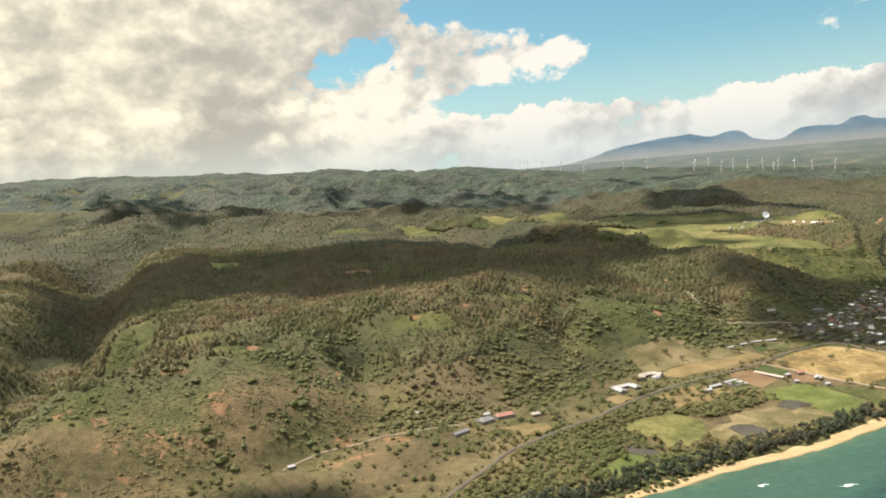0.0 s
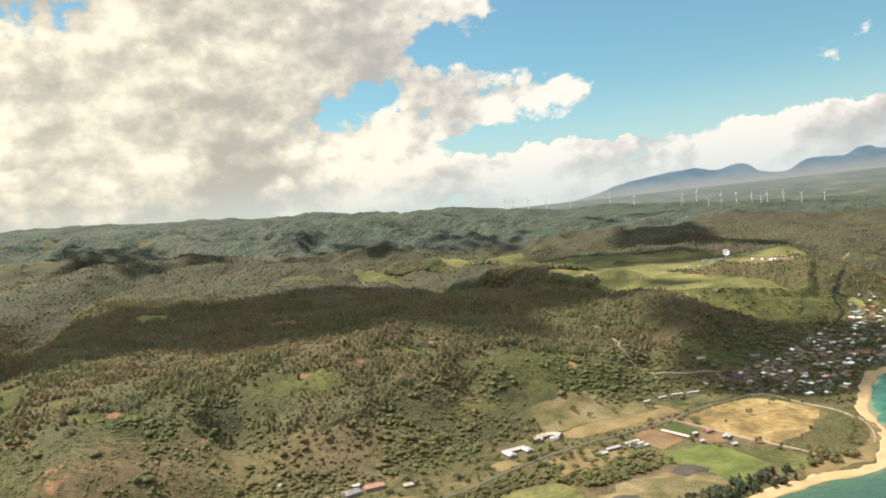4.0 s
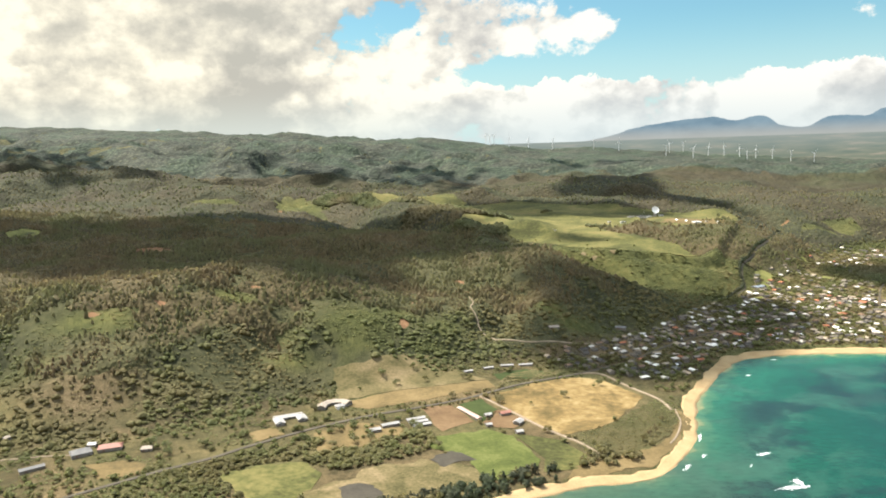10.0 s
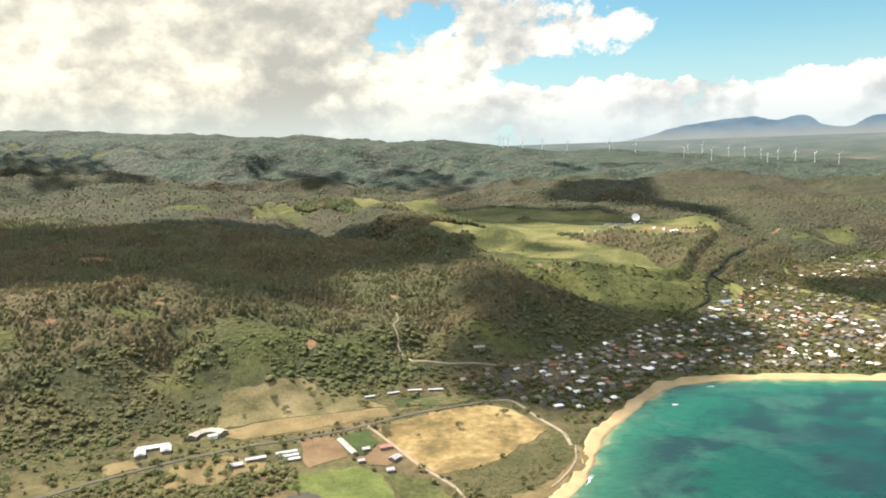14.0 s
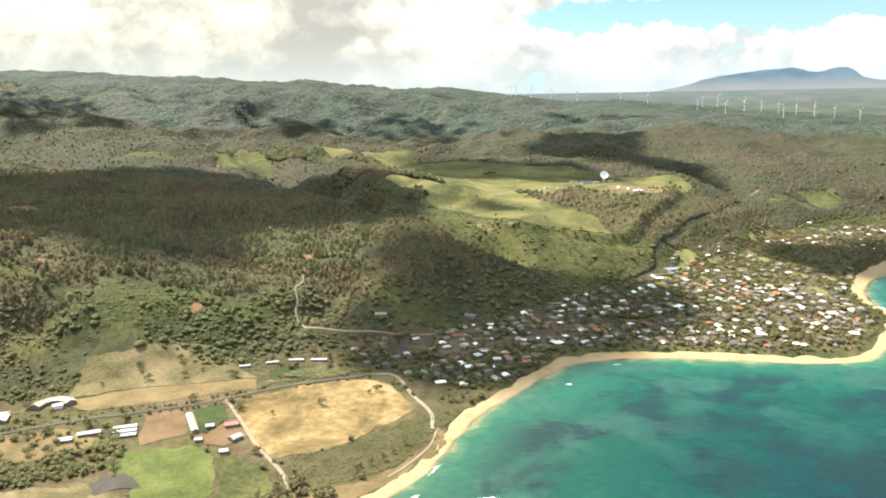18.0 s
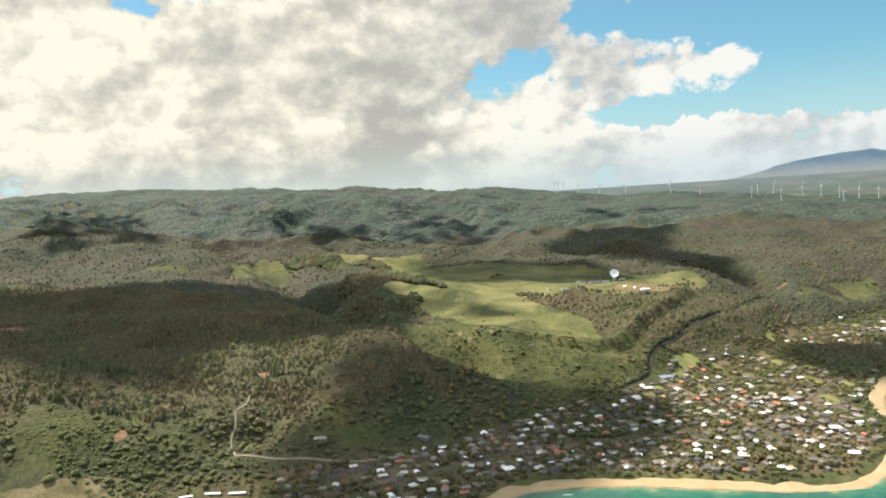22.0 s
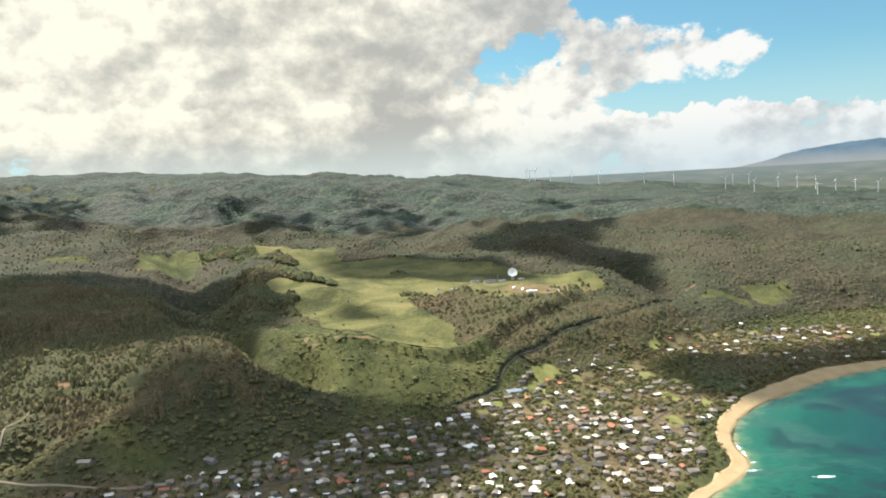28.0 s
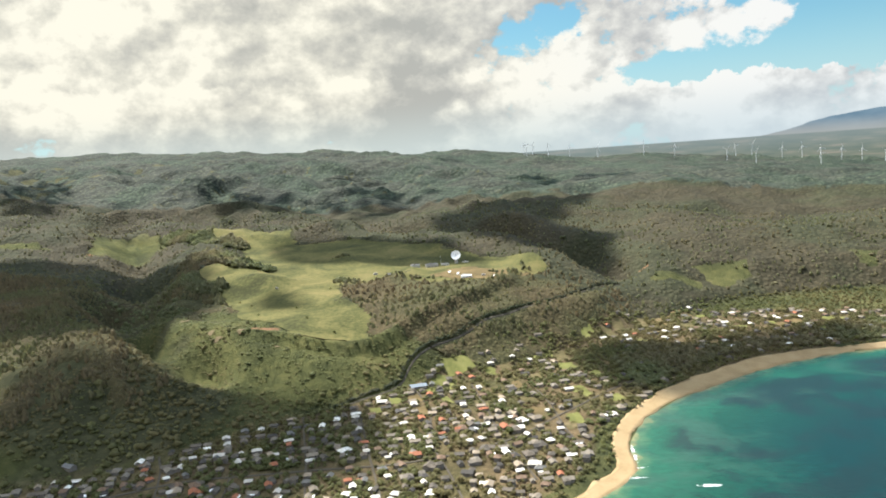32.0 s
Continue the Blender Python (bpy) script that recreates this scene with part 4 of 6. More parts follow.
patch("sandy_ground", [(425, 732), (448, 745), (472, 757), (504, 776), (521, 798), (533, 826), (541, 860), (549, 858), (543, 822), (520, 780), (490, 738), (449, 722), (418, 714)], M_DRIER, "bare sandy ground behind the beach", ragged=2.5)
patch("yard_lawn", [(34, 736), (63, 745), (85, 739), (85, 720), (59, 714)], M_DRIER, "dry yellow lawn in front of houses", ragged=1.5)
patch("yard_lawn", [(152, 796), (168, 809), (182, 794), (163, 780)], M_DRIER, "dry yard beside the coast road", ragged=1.5)
patch("olive_field", [(220, 692), (252, 716), (257, 727), (306, 744), (343, 734), (363, 711), (342, 689), (282, 674), (230, 667)], M_OLIVE, "rough olive-brown field beside the shore trees", ragged=3.0)
patch("green_field", [(150, 712), (172, 738), (200, 742), (222, 730), (228, 700), (208, 672), (184, 664), (176, 690)], M_MEADOW, "green field below the coast road", ragged=3.0)
patch("verge_field", [(208, 795), (245, 818), (290, 806), (296, 790), (262, 772), (222, 758)], M_DRIER, "dry grass beside the coast road", ragged=3.0)
patch("verge_field", [(384, 950), (372, 925), (398, 934), (455, 968), (430, 985)], M_OLIVE, "rough grass beside the coast road", ragged=2.0)
patch("pond", [(315, 745), (322, 754), (331, 760), (340, 757), (347, 746), (338, 740), (327, 734)], M_MUD, "shallow grey pond in the pasture", lift=0.45, step=4.0, ragged=2.5)
patch("pond", [(248, 700), (258, 707), (268, 704), (277, 689), (266, 682), (254, 684)], M_MUD, "shallow grey pond in rough grass", lift=0.45, step=4.0, ragged=2.5)
patch("pond", [(142, 671), (158, 667), (170, 658), (173, 647), (156, 648), (143, 657)], M_MUD, "dark pond among thickets", lift=0.45, step=4.0, ragged=2.5)
patch("green_field", [(107, 623), (124, 645), (140, 658), (162, 640), (147, 622), (124, 611)], M_GREEN, "bright green clearing behind the shore trees", ragged=3.0)
patch("clearing", [(824, 1430), (850, 1458), (868, 1441), (841, 1410)], M_LAWN, "bright green lawn at the village edge", step=7.0)
patch("garden_plot", [(1070, 1714), (1064, 1640), (1092, 1640), (1120, 1754), (1093, 1755)], M_DRIER, "dry grass plot among scattered houses", ragged=5.0)
patch("garden_plot", [(912, 1512), (926, 1490), (952, 1514), (936, 1540)], M_LAWN, "olive grass plot among houses", ragged=3.0)
patch("garden_plot", [(822, 1400), (824, 1362), (852, 1380), (850, 1404)], M_LAWN, "bright green plot at the village edge", ragged=3.0)
patch("station_yard", [(745, 1716), (762, 1778), (800, 1790), (862, 1736), (905, 1735), (900, 1705), (850, 1680), (790, 1672)], M_DRIER, "dry bare ground round the station buildings", lift=1.3, step=8.0, ragged=5.0)
for sx, sy, sr in SLIPS:
    patch("landslip", [(sx - sr, sy - sr * 0.9), (sx + sr * 0.3, sy - sr * 1.3), (sx + sr * 0.8, sy - sr * 0.2), (sx + sr * 0.3, sy + sr * 0.8), (sx - sr * 0.5, sy + sr * 0.5)], M_CLIFF, "pale earth slip on the grassy slope", "landslip", step=3.0, ragged=2.5)
patch("hill_meadow", [(-505, 1520), (-495, 1585), (-440, 1590), (-410, 1490), (-440, 1445)], M_LAWN, "small green clearing in the forest", ragged=5.0)

ribbon("highway", [(-45, 545), (-25, 587), (1, 625), (20, 650), (38, 677), (74, 706), (103, 728), (133, 748), (160, 772), (203, 804), (252, 834), (294, 853), (350, 882), (402, 924), (465, 962), (530, 1010), (590, 1075), (660, 1130), (760, 1160),
                   (860, 1185), (930, 1240), (980, 1330), (1040, 1430), (1120, 1520), (1230, 1600), (1400, 1670), (1700, 1760)], [3.8, 3.8, 3.6, 2.8, 2.2, 2.0, 2.0, 2.0], M_ROAD, 0.5, "grey asphalt coast road")
ribbon("beach_road", [(465, 962), (488, 962), (511, 921), (531, 888), (536, 858)], 3.4, M_TRACK, 0.5, "pale sandy road to the beach")
ribbon("farm_road", [(356, 884), (384, 845), (410, 808), (438, 776), (452, 752)], 2.8, M_TRACK, 0.5, "pale dirt farm road")
ribbon("hill_road", [(740, 1296), (779, 1348), (792, 1376), (796, 1398), (803, 1422), (819, 1452), (851, 1498), (887, 1556), (927, 1619), (970, 1706), (1003, 1770), (1033, 1816)], 2.0, M_ROAD, 0.5, "narrow dark road climbing the wooded slope")
ribbon("hill_lane", [(379, 1045), (419, 1050), (475, 1066), (531, 1094)], 2.2, M_TRACK, 0.6, "narrow lane along the foot of the hill")
ribbon("dirt_track", [(347, 1150), (354, 1125), (350, 1108), (358, 1090), (360, 1075), (368, 1058), (380, 1044)], [0.8, 1.4, 2.0, 1.8], M_TRACK, 0.6, "pale dirt track winding up the hill")
ribbon("slope_track", [(-167, 671), (-146, 690), (-108, 714), (-67, 736), (-13, 751), (21, 755)], 1.6, M_TRACK, 0.5, "pale dirt track across the dry slope")
ribbon("ranch_track", [(-345, 608), (-326, 616), (-299, 609), (-273, 611), (-237, 602)], 1.4, M_TRACK, 0.5, "dirt track on the dry slope")
ribbon("beach_track", [(540, 860), (537, 831), (525, 799), (514, 780)], 1.6, M_TRACK, 0.6, "pale sandy track behind the beach")

for k, (a, b) in enumerate(((9, 15), (19, 26), (4, 8))):
    ribbon("surf_line", [(x + 1.5, y - 1.5) for x, y in COAST[a:b]], [0.4, 1.6, 0.7, 2.2, 0.8, 1.8, 0.4], M_FOAM, 0.2, "thin ragged line of white surf on the sand", "stuff", "surf", 3.0, 1.6, -7.0)

# ---------------------------------------------------------------- woods


def icosa():
    g = (1 + 5 ** 0.5) / 2
    v = np.array([(-1, g, 0), (1, g, 0), (-1, -g, 0), (1, -g, 0), (0, -1, g), (0, 1, g), (0, -1, -g), (0, 1, -g), (g, 0, -1), (g, 0, 1), (-g, 0, -1), (-g, 0, 1)]) / math.hypot(1, g)
    t = np.array([(0, 11, 5), (0, 5, 1), (0, 1, 7), (0, 7, 10), (0, 10, 11), (1, 5, 9), (5, 11, 4), (11, 10, 2), (10, 7, 6), (7, 1, 8), (3, 9, 4), (3, 4, 2), (3, 2, 6), (3, 6, 8), (3, 8, 9), (4, 9, 5), (2, 4, 11), (6, 2, 10), (8, 6, 7), (9, 8, 1)])
    return v, t


def finer(v, t):
    """Each triangle into four, on the ball."""
    mid, v, out = {}, [tuple(p) for p in v], []

    def half(a, b):
        key = (min(a, b), max(a, b))
        if key not in mid:
            p = np.array(v[a]) + np.array(v[b])
            v.append(tuple(p / np.linalg.norm(p)))
            mid[key] = len(v) - 1
        return mid[key]

    for a, b, c in t:
        d, e, f = half(a, b), half(b, c), half(c, a)
        out += [(a, d, f), (b, e, d), (c, f, e), (d, e, f)]
    return np.array(v), np.array(out)


BALL = icosa()
BALL2 = finer(*BALL)


def lumps(spec, jag, rng, ball=BALL):
    """A crown of uneven clumps: (x, y, z, radius, height) each."""
    vs, ts, n = [], [], 0
    for x, y, z, r, h in spec:
        v = ball[0] * (1 + jag * rng.uniform(-1, 1, (len(ball[0]), 1))) * (r, r, h) + (x, y, z)
        vs.append(v)
        ts.append(ball[1] + n)
        n += len(v)
    return np.concatenate(vs), np.concatenate(ts)


def joined(*pieces):
    vs, ts, n = [], [], 0
    for v, t in pieces:
        vs.append(v)
        ts.append(t + n)
        n += len(v)
    return np.concatenate(vs), np.concatenate(ts)


def tufts(n, rng, shape, size, loose=0.55):
    """n leafy tufts over a crown: shape gives place and outward way from two random numbers."""
    v = np.zeros((n, 3, 3))
    for i in range(n):
        place_at, out = shape(rng.uniform(0, 2 * math.pi), rng.uniform(0, 1))
        nrm = np.array(out) + loose * rng.uniform(-1, 1, 3)
        nrm /= np.linalg.norm(nrm)
        a = np.cross(nrm, (0.3, 0.2, 0.93) if abs(nrm[2]) < 0.9 else (1, 0, 0))
        a /= np.linalg.norm(a)
        b = np.cross(nrm, a)
        t0 = rng.uniform(0, 2 * math.pi)
        for k in range(3):
            r = size * rng.uniform(0.65, 1.2)
            q = t0 + k * 2.094 + rng.uniform(-0.4, 0.4)
            v[i, k] = np.array(place_at) + r * (math.cos(q) * a + math.sin(q) * b)
    return v.reshape(-1, 3), np.arange(3 * n).reshape(-1, 3)


def crown_kinds(kind, count, rng):
    out = []
    for _ in range(count):
        u = rng.uniform
        if kind == "broad":
            hubs = [(u(-0.1, 0.1), u(-0.1, 0.1), 0.56, 0.34), (u(0.12, 0.26), u(-0.2, 0.2), u(0.38, 0.5), 0.27), (u(-0.26, -0.12), u(-0.2, 0.2), u(0.38, 0.5), 0.27), (u(-0.2, 0.2), u(0.1, 0.28) * rng.choice([-1, 1]), u(0.34, 0.48), 0.26)]

            def dome(a, w):
                x, y, z, r = hubs[rng.integers(0, 4)]
                e = math.asin(min(1, w * 1.25 - 0.25))
                d = (math.cos(e) * math.cos(a), math.cos(e) * math.sin(a), math.sin(e))
                k = r * rng.uniform(0.8, 1.08)
                return (x + k * d[0], y + k * d[1], z + k * d[2]), d

            core = lumps([(0, 0, 0.5, 0.33, 0.27), (hubs[1][0], hubs[1][1], hubs[1][2], 0.22, 0.2)], 0.2, rng)
            out.append(joined(tufts(26, rng, dome, 0.185, 0.34), core))
        elif kind == "iron":
            lean = u(-0.1, 0.1)

            def cone(a, w):
                r = 0.30 * (1 - w) ** 0.7 * rng.uniform(0.6, 1.1) + 0.02
                return (r * math.cos(a) + lean * w, r * math.sin(a), 0.16 + 0.86 * w), (math.cos(a), math.sin(a), 0.55)

            core = lumps([(lean * 0.4, 0, 0.44, 0.19, 0.36)], 0.2, rng)
            out.append(joined(tufts(20, rng, cone, 0.15, 0.5), core))
        elif kind == "spire":
            lean = u(-0.25, 0.25)

            def plume(a, w):
                r = 0.34 * (1 - w) ** 0.6 * rng.uniform(0.5, 1.1)
                return (r * math.cos(a) + lean * w, r * math.sin(a), 0.2 + 0.8 * w), (math.cos(a), math.sin(a), 0.7)

            v, t = lumps([(lean * 0.4, 0, 0.44, 0.34, 0.5)], 0.3, rng)
            v[:, :2] *= (1.25 - 0.8 * np.clip(v[:, 2:], 0, 1))
            out.append(joined((v, t), tufts(9, rng, plume, 0.24, 0.35)))
        elif kind == "bush":
            a0 = u(0, 6.28)
            spec = [(0, 0, 0.36, 0.40, 0.46), (0.3 * math.cos(a0), 0.3 * math.sin(a0), 0.26, 0.3, 0.34)]

            def puff(a, w):
                x, y, z, r, h = spec[rng.integers(0, 2)]
                e = math.asin(w)
                d = (math.cos(e) * math.cos(a), math.cos(e) * math.sin(a), math.sin(e))
                return (x + r * d[0], y + r * d[1], z + h * d[2]), d

            out.append(joined(lumps(spec, 0.2, rng), tufts(8, rng, puff, 0.17, 0.3)))
        else:
            n, size = (26, 0.19) if kind == "shrub" else (20, 0.22)

            def mound(a, w):
                e = math.asin(w)
                d = (math.cos(e) * math.cos(a), math.cos(e) * math.sin(a), math.sin(e))
                k = rng.uniform(0.75, 1.1)
                return (0.46 * k * d[0], 0.46 * k * d[1], 0.12 + 0.7 * k * d[2]), d

            out.append(tufts(n, rng, mound, size, 0.5 if kind == "shrub" else 0.16))
    return out


def scatter(name, px, py, tall, wide, kinds, mat, label, category, sink=0.06, soft_shade=False):
    """Many plants in one mesh, each its own island."""
    rng = np.random.default_rng(len(px))
    pz = height(px, py)
    pick = rng.integers(0, len(kinds), len(px))
    turn = rng.uniform(0, 2 * math.pi, len(px))
    vs, ts, n = [], [], 0
    for k, (v, t) in enumerate(kinds):
        i = np.where(pick == k)[0]
        c, s = np.cos(turn[i])[:, None], np.sin(turn[i])[:, None]
        x = (c * v[:, 0] - s * v[:, 1]) * wide[i, None] + px[i, None]
        y = (s * v[:, 0] + c * v[:, 1]) * wide[i, None] + py[i, None]
        z = (v[:, 2] - sink) * tall[i, None] + pz[i, None]
        vs.append(np.stack([x, y, z], -1).reshape(-1, 3))
        ts.append((t[None] + n + (np.arange(len(i)) * len(v))[:, None, None]).reshape(-1, 3))
        n += len(i) * len(v)
    return tagged(new(name, tri_mesh(name, np.concatenate(vs), np.concatenate(ts), mat, soft_shade)), label, category, "", "stuff")


def sprinkle(x0, x1, y0, y1, gap, rng):
    gx, gy = np.meshgrid(np.arange(x0, x1, gap), np.arange(y0, y1, gap * 0.9))
    return (gx + rng.uniform(-0.5, 0.5, gx.shape) * gap).ravel(), (gy + rng.uniform(-0.5, 0.5, gy.shape) * gap).ravel()


def within_fan(px, py):
    left = np.minimum(-0.62 * py, 1050 - 0.97 * (py - 574)) - 60
    right = np.maximum(np.maximum(0.62 * py, 445 + 0.52 * (py - 200)), 1050 + 0.38 * (py - 574)) + 60
    return (px > left) & (px < right)


def scar_free(px, py):
    ok = np.ones(px.shape, bool)
    for sx, sy, rx, ry in SCARS:
        ok &= ((px - sx) / (rx * 0.55 + 1)) ** 2 + ((py - sy) / (ry * 0.6 + 1)) ** 2 > 1
    for sx, sy, r in SLIPS:
        ok &= (px - sx) ** 2 + (py - sy) ** 2 > (0.9 * r) ** 2
    return ok


HILL_ROAD = [(740, 1296), (779, 1348), (792, 1376), (796, 1398), (803, 1422), (819, 1452), (851, 1498), (887, 1556), (927, 1619), (970, 1706), (1003, 1770), (1033, 1816)]
CLEAR_LINES = [(HILL_ROAD, 3.2),
               ([(350, 1140), (354, 1102), (360, 1075), (379, 1045), (395, 1046)], 3.5),
               ([(379, 1045), (419, 1050), (475, 1066), (531, 1094)], 4.5)]
CLEAR_AREAS = [MEADOW, [(824, 1430), (850, 1458), (868, 1441), (841, 1410)], [(-505, 1520), (-495, 1585), (-440, 1590), (-410, 1490), (-440, 1445)],
               [(-60, 1985), (26, 2005), (-20, 2130), (-45, 2200), (-150, 2290), (-170, 2110)],
               [(200, 940), (255, 952), (330, 950), (392, 948), (372, 912), (313, 882), (245, 858), (215, 888)]]


def wood_free(px, py):
    ok = scar_free(px, py)
    for line, r in CLEAR_LINES:
        ok &= line_dist(px, py, line, False) > r
    for area in CLEAR_AREAS:
        ok &= ~inside(px, py, area)
    return ok


def upland_woods():
    rng = np.random.default_rng(11)
    # ironwoods on the crests and the upland
    x, y = sprinkle(-1000, 1050, 640, 1770, 5.0, rng)
    e, o, w = line_dist(x, y, SCARP), open_land(x, y), ironwood_land(x, y)
    dens = w * (1 - 0.97 * smooth((o - 0.4) / 0.25)) * np.clip(0.9 + 0.5 * smooth((e - 160) / 80) + (1.5 - 0.7 * smooth((e - 160) / 80)) * (0.5 * vnoise(x, y, 40, 72) + 0.5 * vnoise(x, y, 15, 73)), 0.03, 1)
    keep = within_fan(x, y) & (e > 6) & (rng.uniform(0, 1, x.shape) < dens) & wood_free(x, y)
    x, y = x[keep], y[keep]
    h = np.clip(6.4 * np.exp(0.26 * rng.standard_normal(x.shape)), 4.2, 13) * (0.9 + 0.25 * vnoise(x, y, 50, 74))
    scatter("ironwood_grove", x, y, h, np.maximum(h * rng.uniform(0.75, 1.1, x.shape), 4.2), crown_kinds("spire", 8, rng), M_IRON, "close stand of slender feathery brownish ironwood trees on the hills", "woods", 0.1)
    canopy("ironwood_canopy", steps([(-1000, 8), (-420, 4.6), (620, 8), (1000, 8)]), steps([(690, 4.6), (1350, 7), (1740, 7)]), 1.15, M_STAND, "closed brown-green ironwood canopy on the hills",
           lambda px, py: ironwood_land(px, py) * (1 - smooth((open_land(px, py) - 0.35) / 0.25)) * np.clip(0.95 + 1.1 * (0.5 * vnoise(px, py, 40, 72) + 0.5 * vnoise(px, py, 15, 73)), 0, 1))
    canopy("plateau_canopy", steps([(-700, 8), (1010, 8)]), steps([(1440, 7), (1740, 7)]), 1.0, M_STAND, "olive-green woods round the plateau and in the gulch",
           lambda px, py: (1 - ironwood_land(px, py)) * (1 - smooth((open_land(px, py) - 0.3) / 0.3)) * ((px > 560) | (py > 1500)) * (px < 1010 - 0.2 * (1740 - py)))
    # rounded trees and bushes on the slopes and in the gullies
    x, y = sprinkle(-1000, 1300, 620, 1770, 5.2, rng)
    e, o, w = line_dist(x, y, SCARP), open_land(x, y), ironwood_land(x, y)
    n = 0.55 * vnoise(x, y, 52, 91) + 0.5 * vnoise(x, y, 18, 92)
    deep = np.zeros(x.shape)
    for line, r in ((TRACK_GULLY, 34), (FARM_GULLY, 30), (WEST_GULLY, 40), (MEADOW_GULCH, 110), (WEST_GULCH, 70)):
        deep = np.maximum(deep, smooth((r - line_dist(x, y, [p[:2] for p in line], False)) / 25))
    grove = ((x > 560) & (y > 1440)) | (y > 1560)
    dry = dry_land(x, y)
    dens = (1 - w) * np.clip(0.46 + 1.4 * n + 0.55 * deep + 0.5 * grove + 0.38 * smooth((70 - np.abs(e - 45)) / 40) * smooth((x + 200) / 80) - 0.55 * o - 0.35 * dry, 0.02, 0.96) * smooth((e + 26) / 24)
    face = smooth((120 - line_dist(x, y, FRONT_SLOPE, False)) / 40)
    dens = dens * (1 - 0.35 * face)
    keep = within_fan(x, y) & (e > -24) & (rng.uniform(0, 1, x.shape) < dens) & wood_free(x, y) & (line_dist(x, y, COAST) > 110) & ~(inside(x, y, VILLAGE))
    x, y = x[keep], y[keep]
    face = smooth((120 - line_dist(x, y, FRONT_SLOPE, False)) / 40)
    big = np.where(((x > 560) & (y > 1440)) | (y > 1500), 1.5, 1.0)
    h = np.clip(2.6 * np.exp(0.5 * rng.standard_normal(x.shape)), 1.0, 6.8) * big * (1 - 0.45 * face)
    wide = h * rng.uniform(1.35, 1.9, x.shape) * (1 + 0.35 * face)
    tall = big > 1
    scatter("hill_woods", x[~tall], y[~tall], h[~tall], wide[~tall], crown_kinds("bush", 10, rng), M_SHRUB, "rounded dark green trees and bushes on the grassy hillsides", "woods", 0.1)
    crest = tall & (x > 560) & (y > 1440)
    scatter("plateau_ironwoods", x[crest], y[crest], h[crest] * 0.95, wide[crest] * 0.6, crown_kinds("spire", 8, rng), M_IRON, "slender grey-brown ironwoods beside the meadow", "woods", 0.1)
    tall &= ~crest
    scatter("gulch_woods", x[tall], y[tall], h[tall], wide[tall] * 0.85, crown_kinds("bush", 8, rng) + crown_kinds("spire", 3, rng), M_FOREST, "dense olive-green woods in the gulch and round the plateau", "woods", 0.1)
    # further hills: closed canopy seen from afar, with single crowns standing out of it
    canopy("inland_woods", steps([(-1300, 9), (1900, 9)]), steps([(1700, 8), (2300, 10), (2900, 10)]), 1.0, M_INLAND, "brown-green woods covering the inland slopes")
    canopy("far_woods", steps([(-3000, 26), (-900, 17), (2400, 26), (3100, 26)]), steps([(2860, 13), (3600, 18), (4980, 20)]), 1.25, M_FAR_HAZED, "far woods on rolling ridges")
    x, y = sprinkle(-1300, 1900, 1740, 2560, 14, rng)
    keep = within_fan(x, y) & (line_dist(x, y, SCARP) > 0) & (rng.uniform(0, 1, x.shape) < 0.8 - 0.6 * open_land(x, y) + 0.5 * vnoise(x, y, 70, 131)) & wood_free(x, y)
    x, y = x[keep], y[keep]
    h = rng.uniform(3.5, 7.5, x.shape)
    scatter("tall_crowns", x, y, h, h * rng.uniform(0.9, 1.5, x.shape), crown_kinds("spire", 4, rng) + crown_kinds("bush", 2, rng), M_FOREST, "taller tree crowns above the inland canopy", "trees", 0.0)


def canopy(name, xs, ys, lift, mat, label, stand=None):
    """A closed cover of crowns over the ground, open where the land is open."""
    X, Y = np.meshgrid(xs, ys)
    rng = np.random.default_rng(len(xs))
    X = X + rng.uniform(-0.3, 0.3, X.shape) * (xs[1] - xs[0])
    cover = (smooth((0.72 - open_land(X, Y)) / 0.25) if stand is None else stand(X, Y)) * smooth(line_dist(X, Y, SCARP) / 14) * wood_free(X, Y)
    bumps = 2.6 + 1.3 * vnoise(X, Y, 13, 161) + 1.5 * vnoise(X, Y, 31, 162) + rng.uniform(-0.7, 0.7, X.shape)
    bumps = bumps * lift * (smooth((Y - ys[0]) / 40 + 0.2) if stand is None else 1.0)
    z = height(X, Y) + np.where(cover > 0.5, bumps * cover, -3.0)
    nx, ny = len(xs), len(ys)
    v = np.column_stack([X.ravel(), Y.ravel(), z.ravel()])
    a = (np.arange(ny - 1)[:, None] * nx + np.arange(nx - 1)[None, :]).ravel()
    t = np.concatenate([np.column_stack([a, a + 1, a + nx + 1]), np.column_stack([a, a + nx + 1, a + nx])])
    t = t[(cover.ravel()[t] > 0.5).any(1) & within_fan(v[:, 0], v[:, 1])[t].any(1)]
    return tagged(new(name, tri_mesh(name, v, t, mat, True)), label, "woods", "", "stuff")


BUILT = []   # footprints (x, y, radius) that plants keep clear of

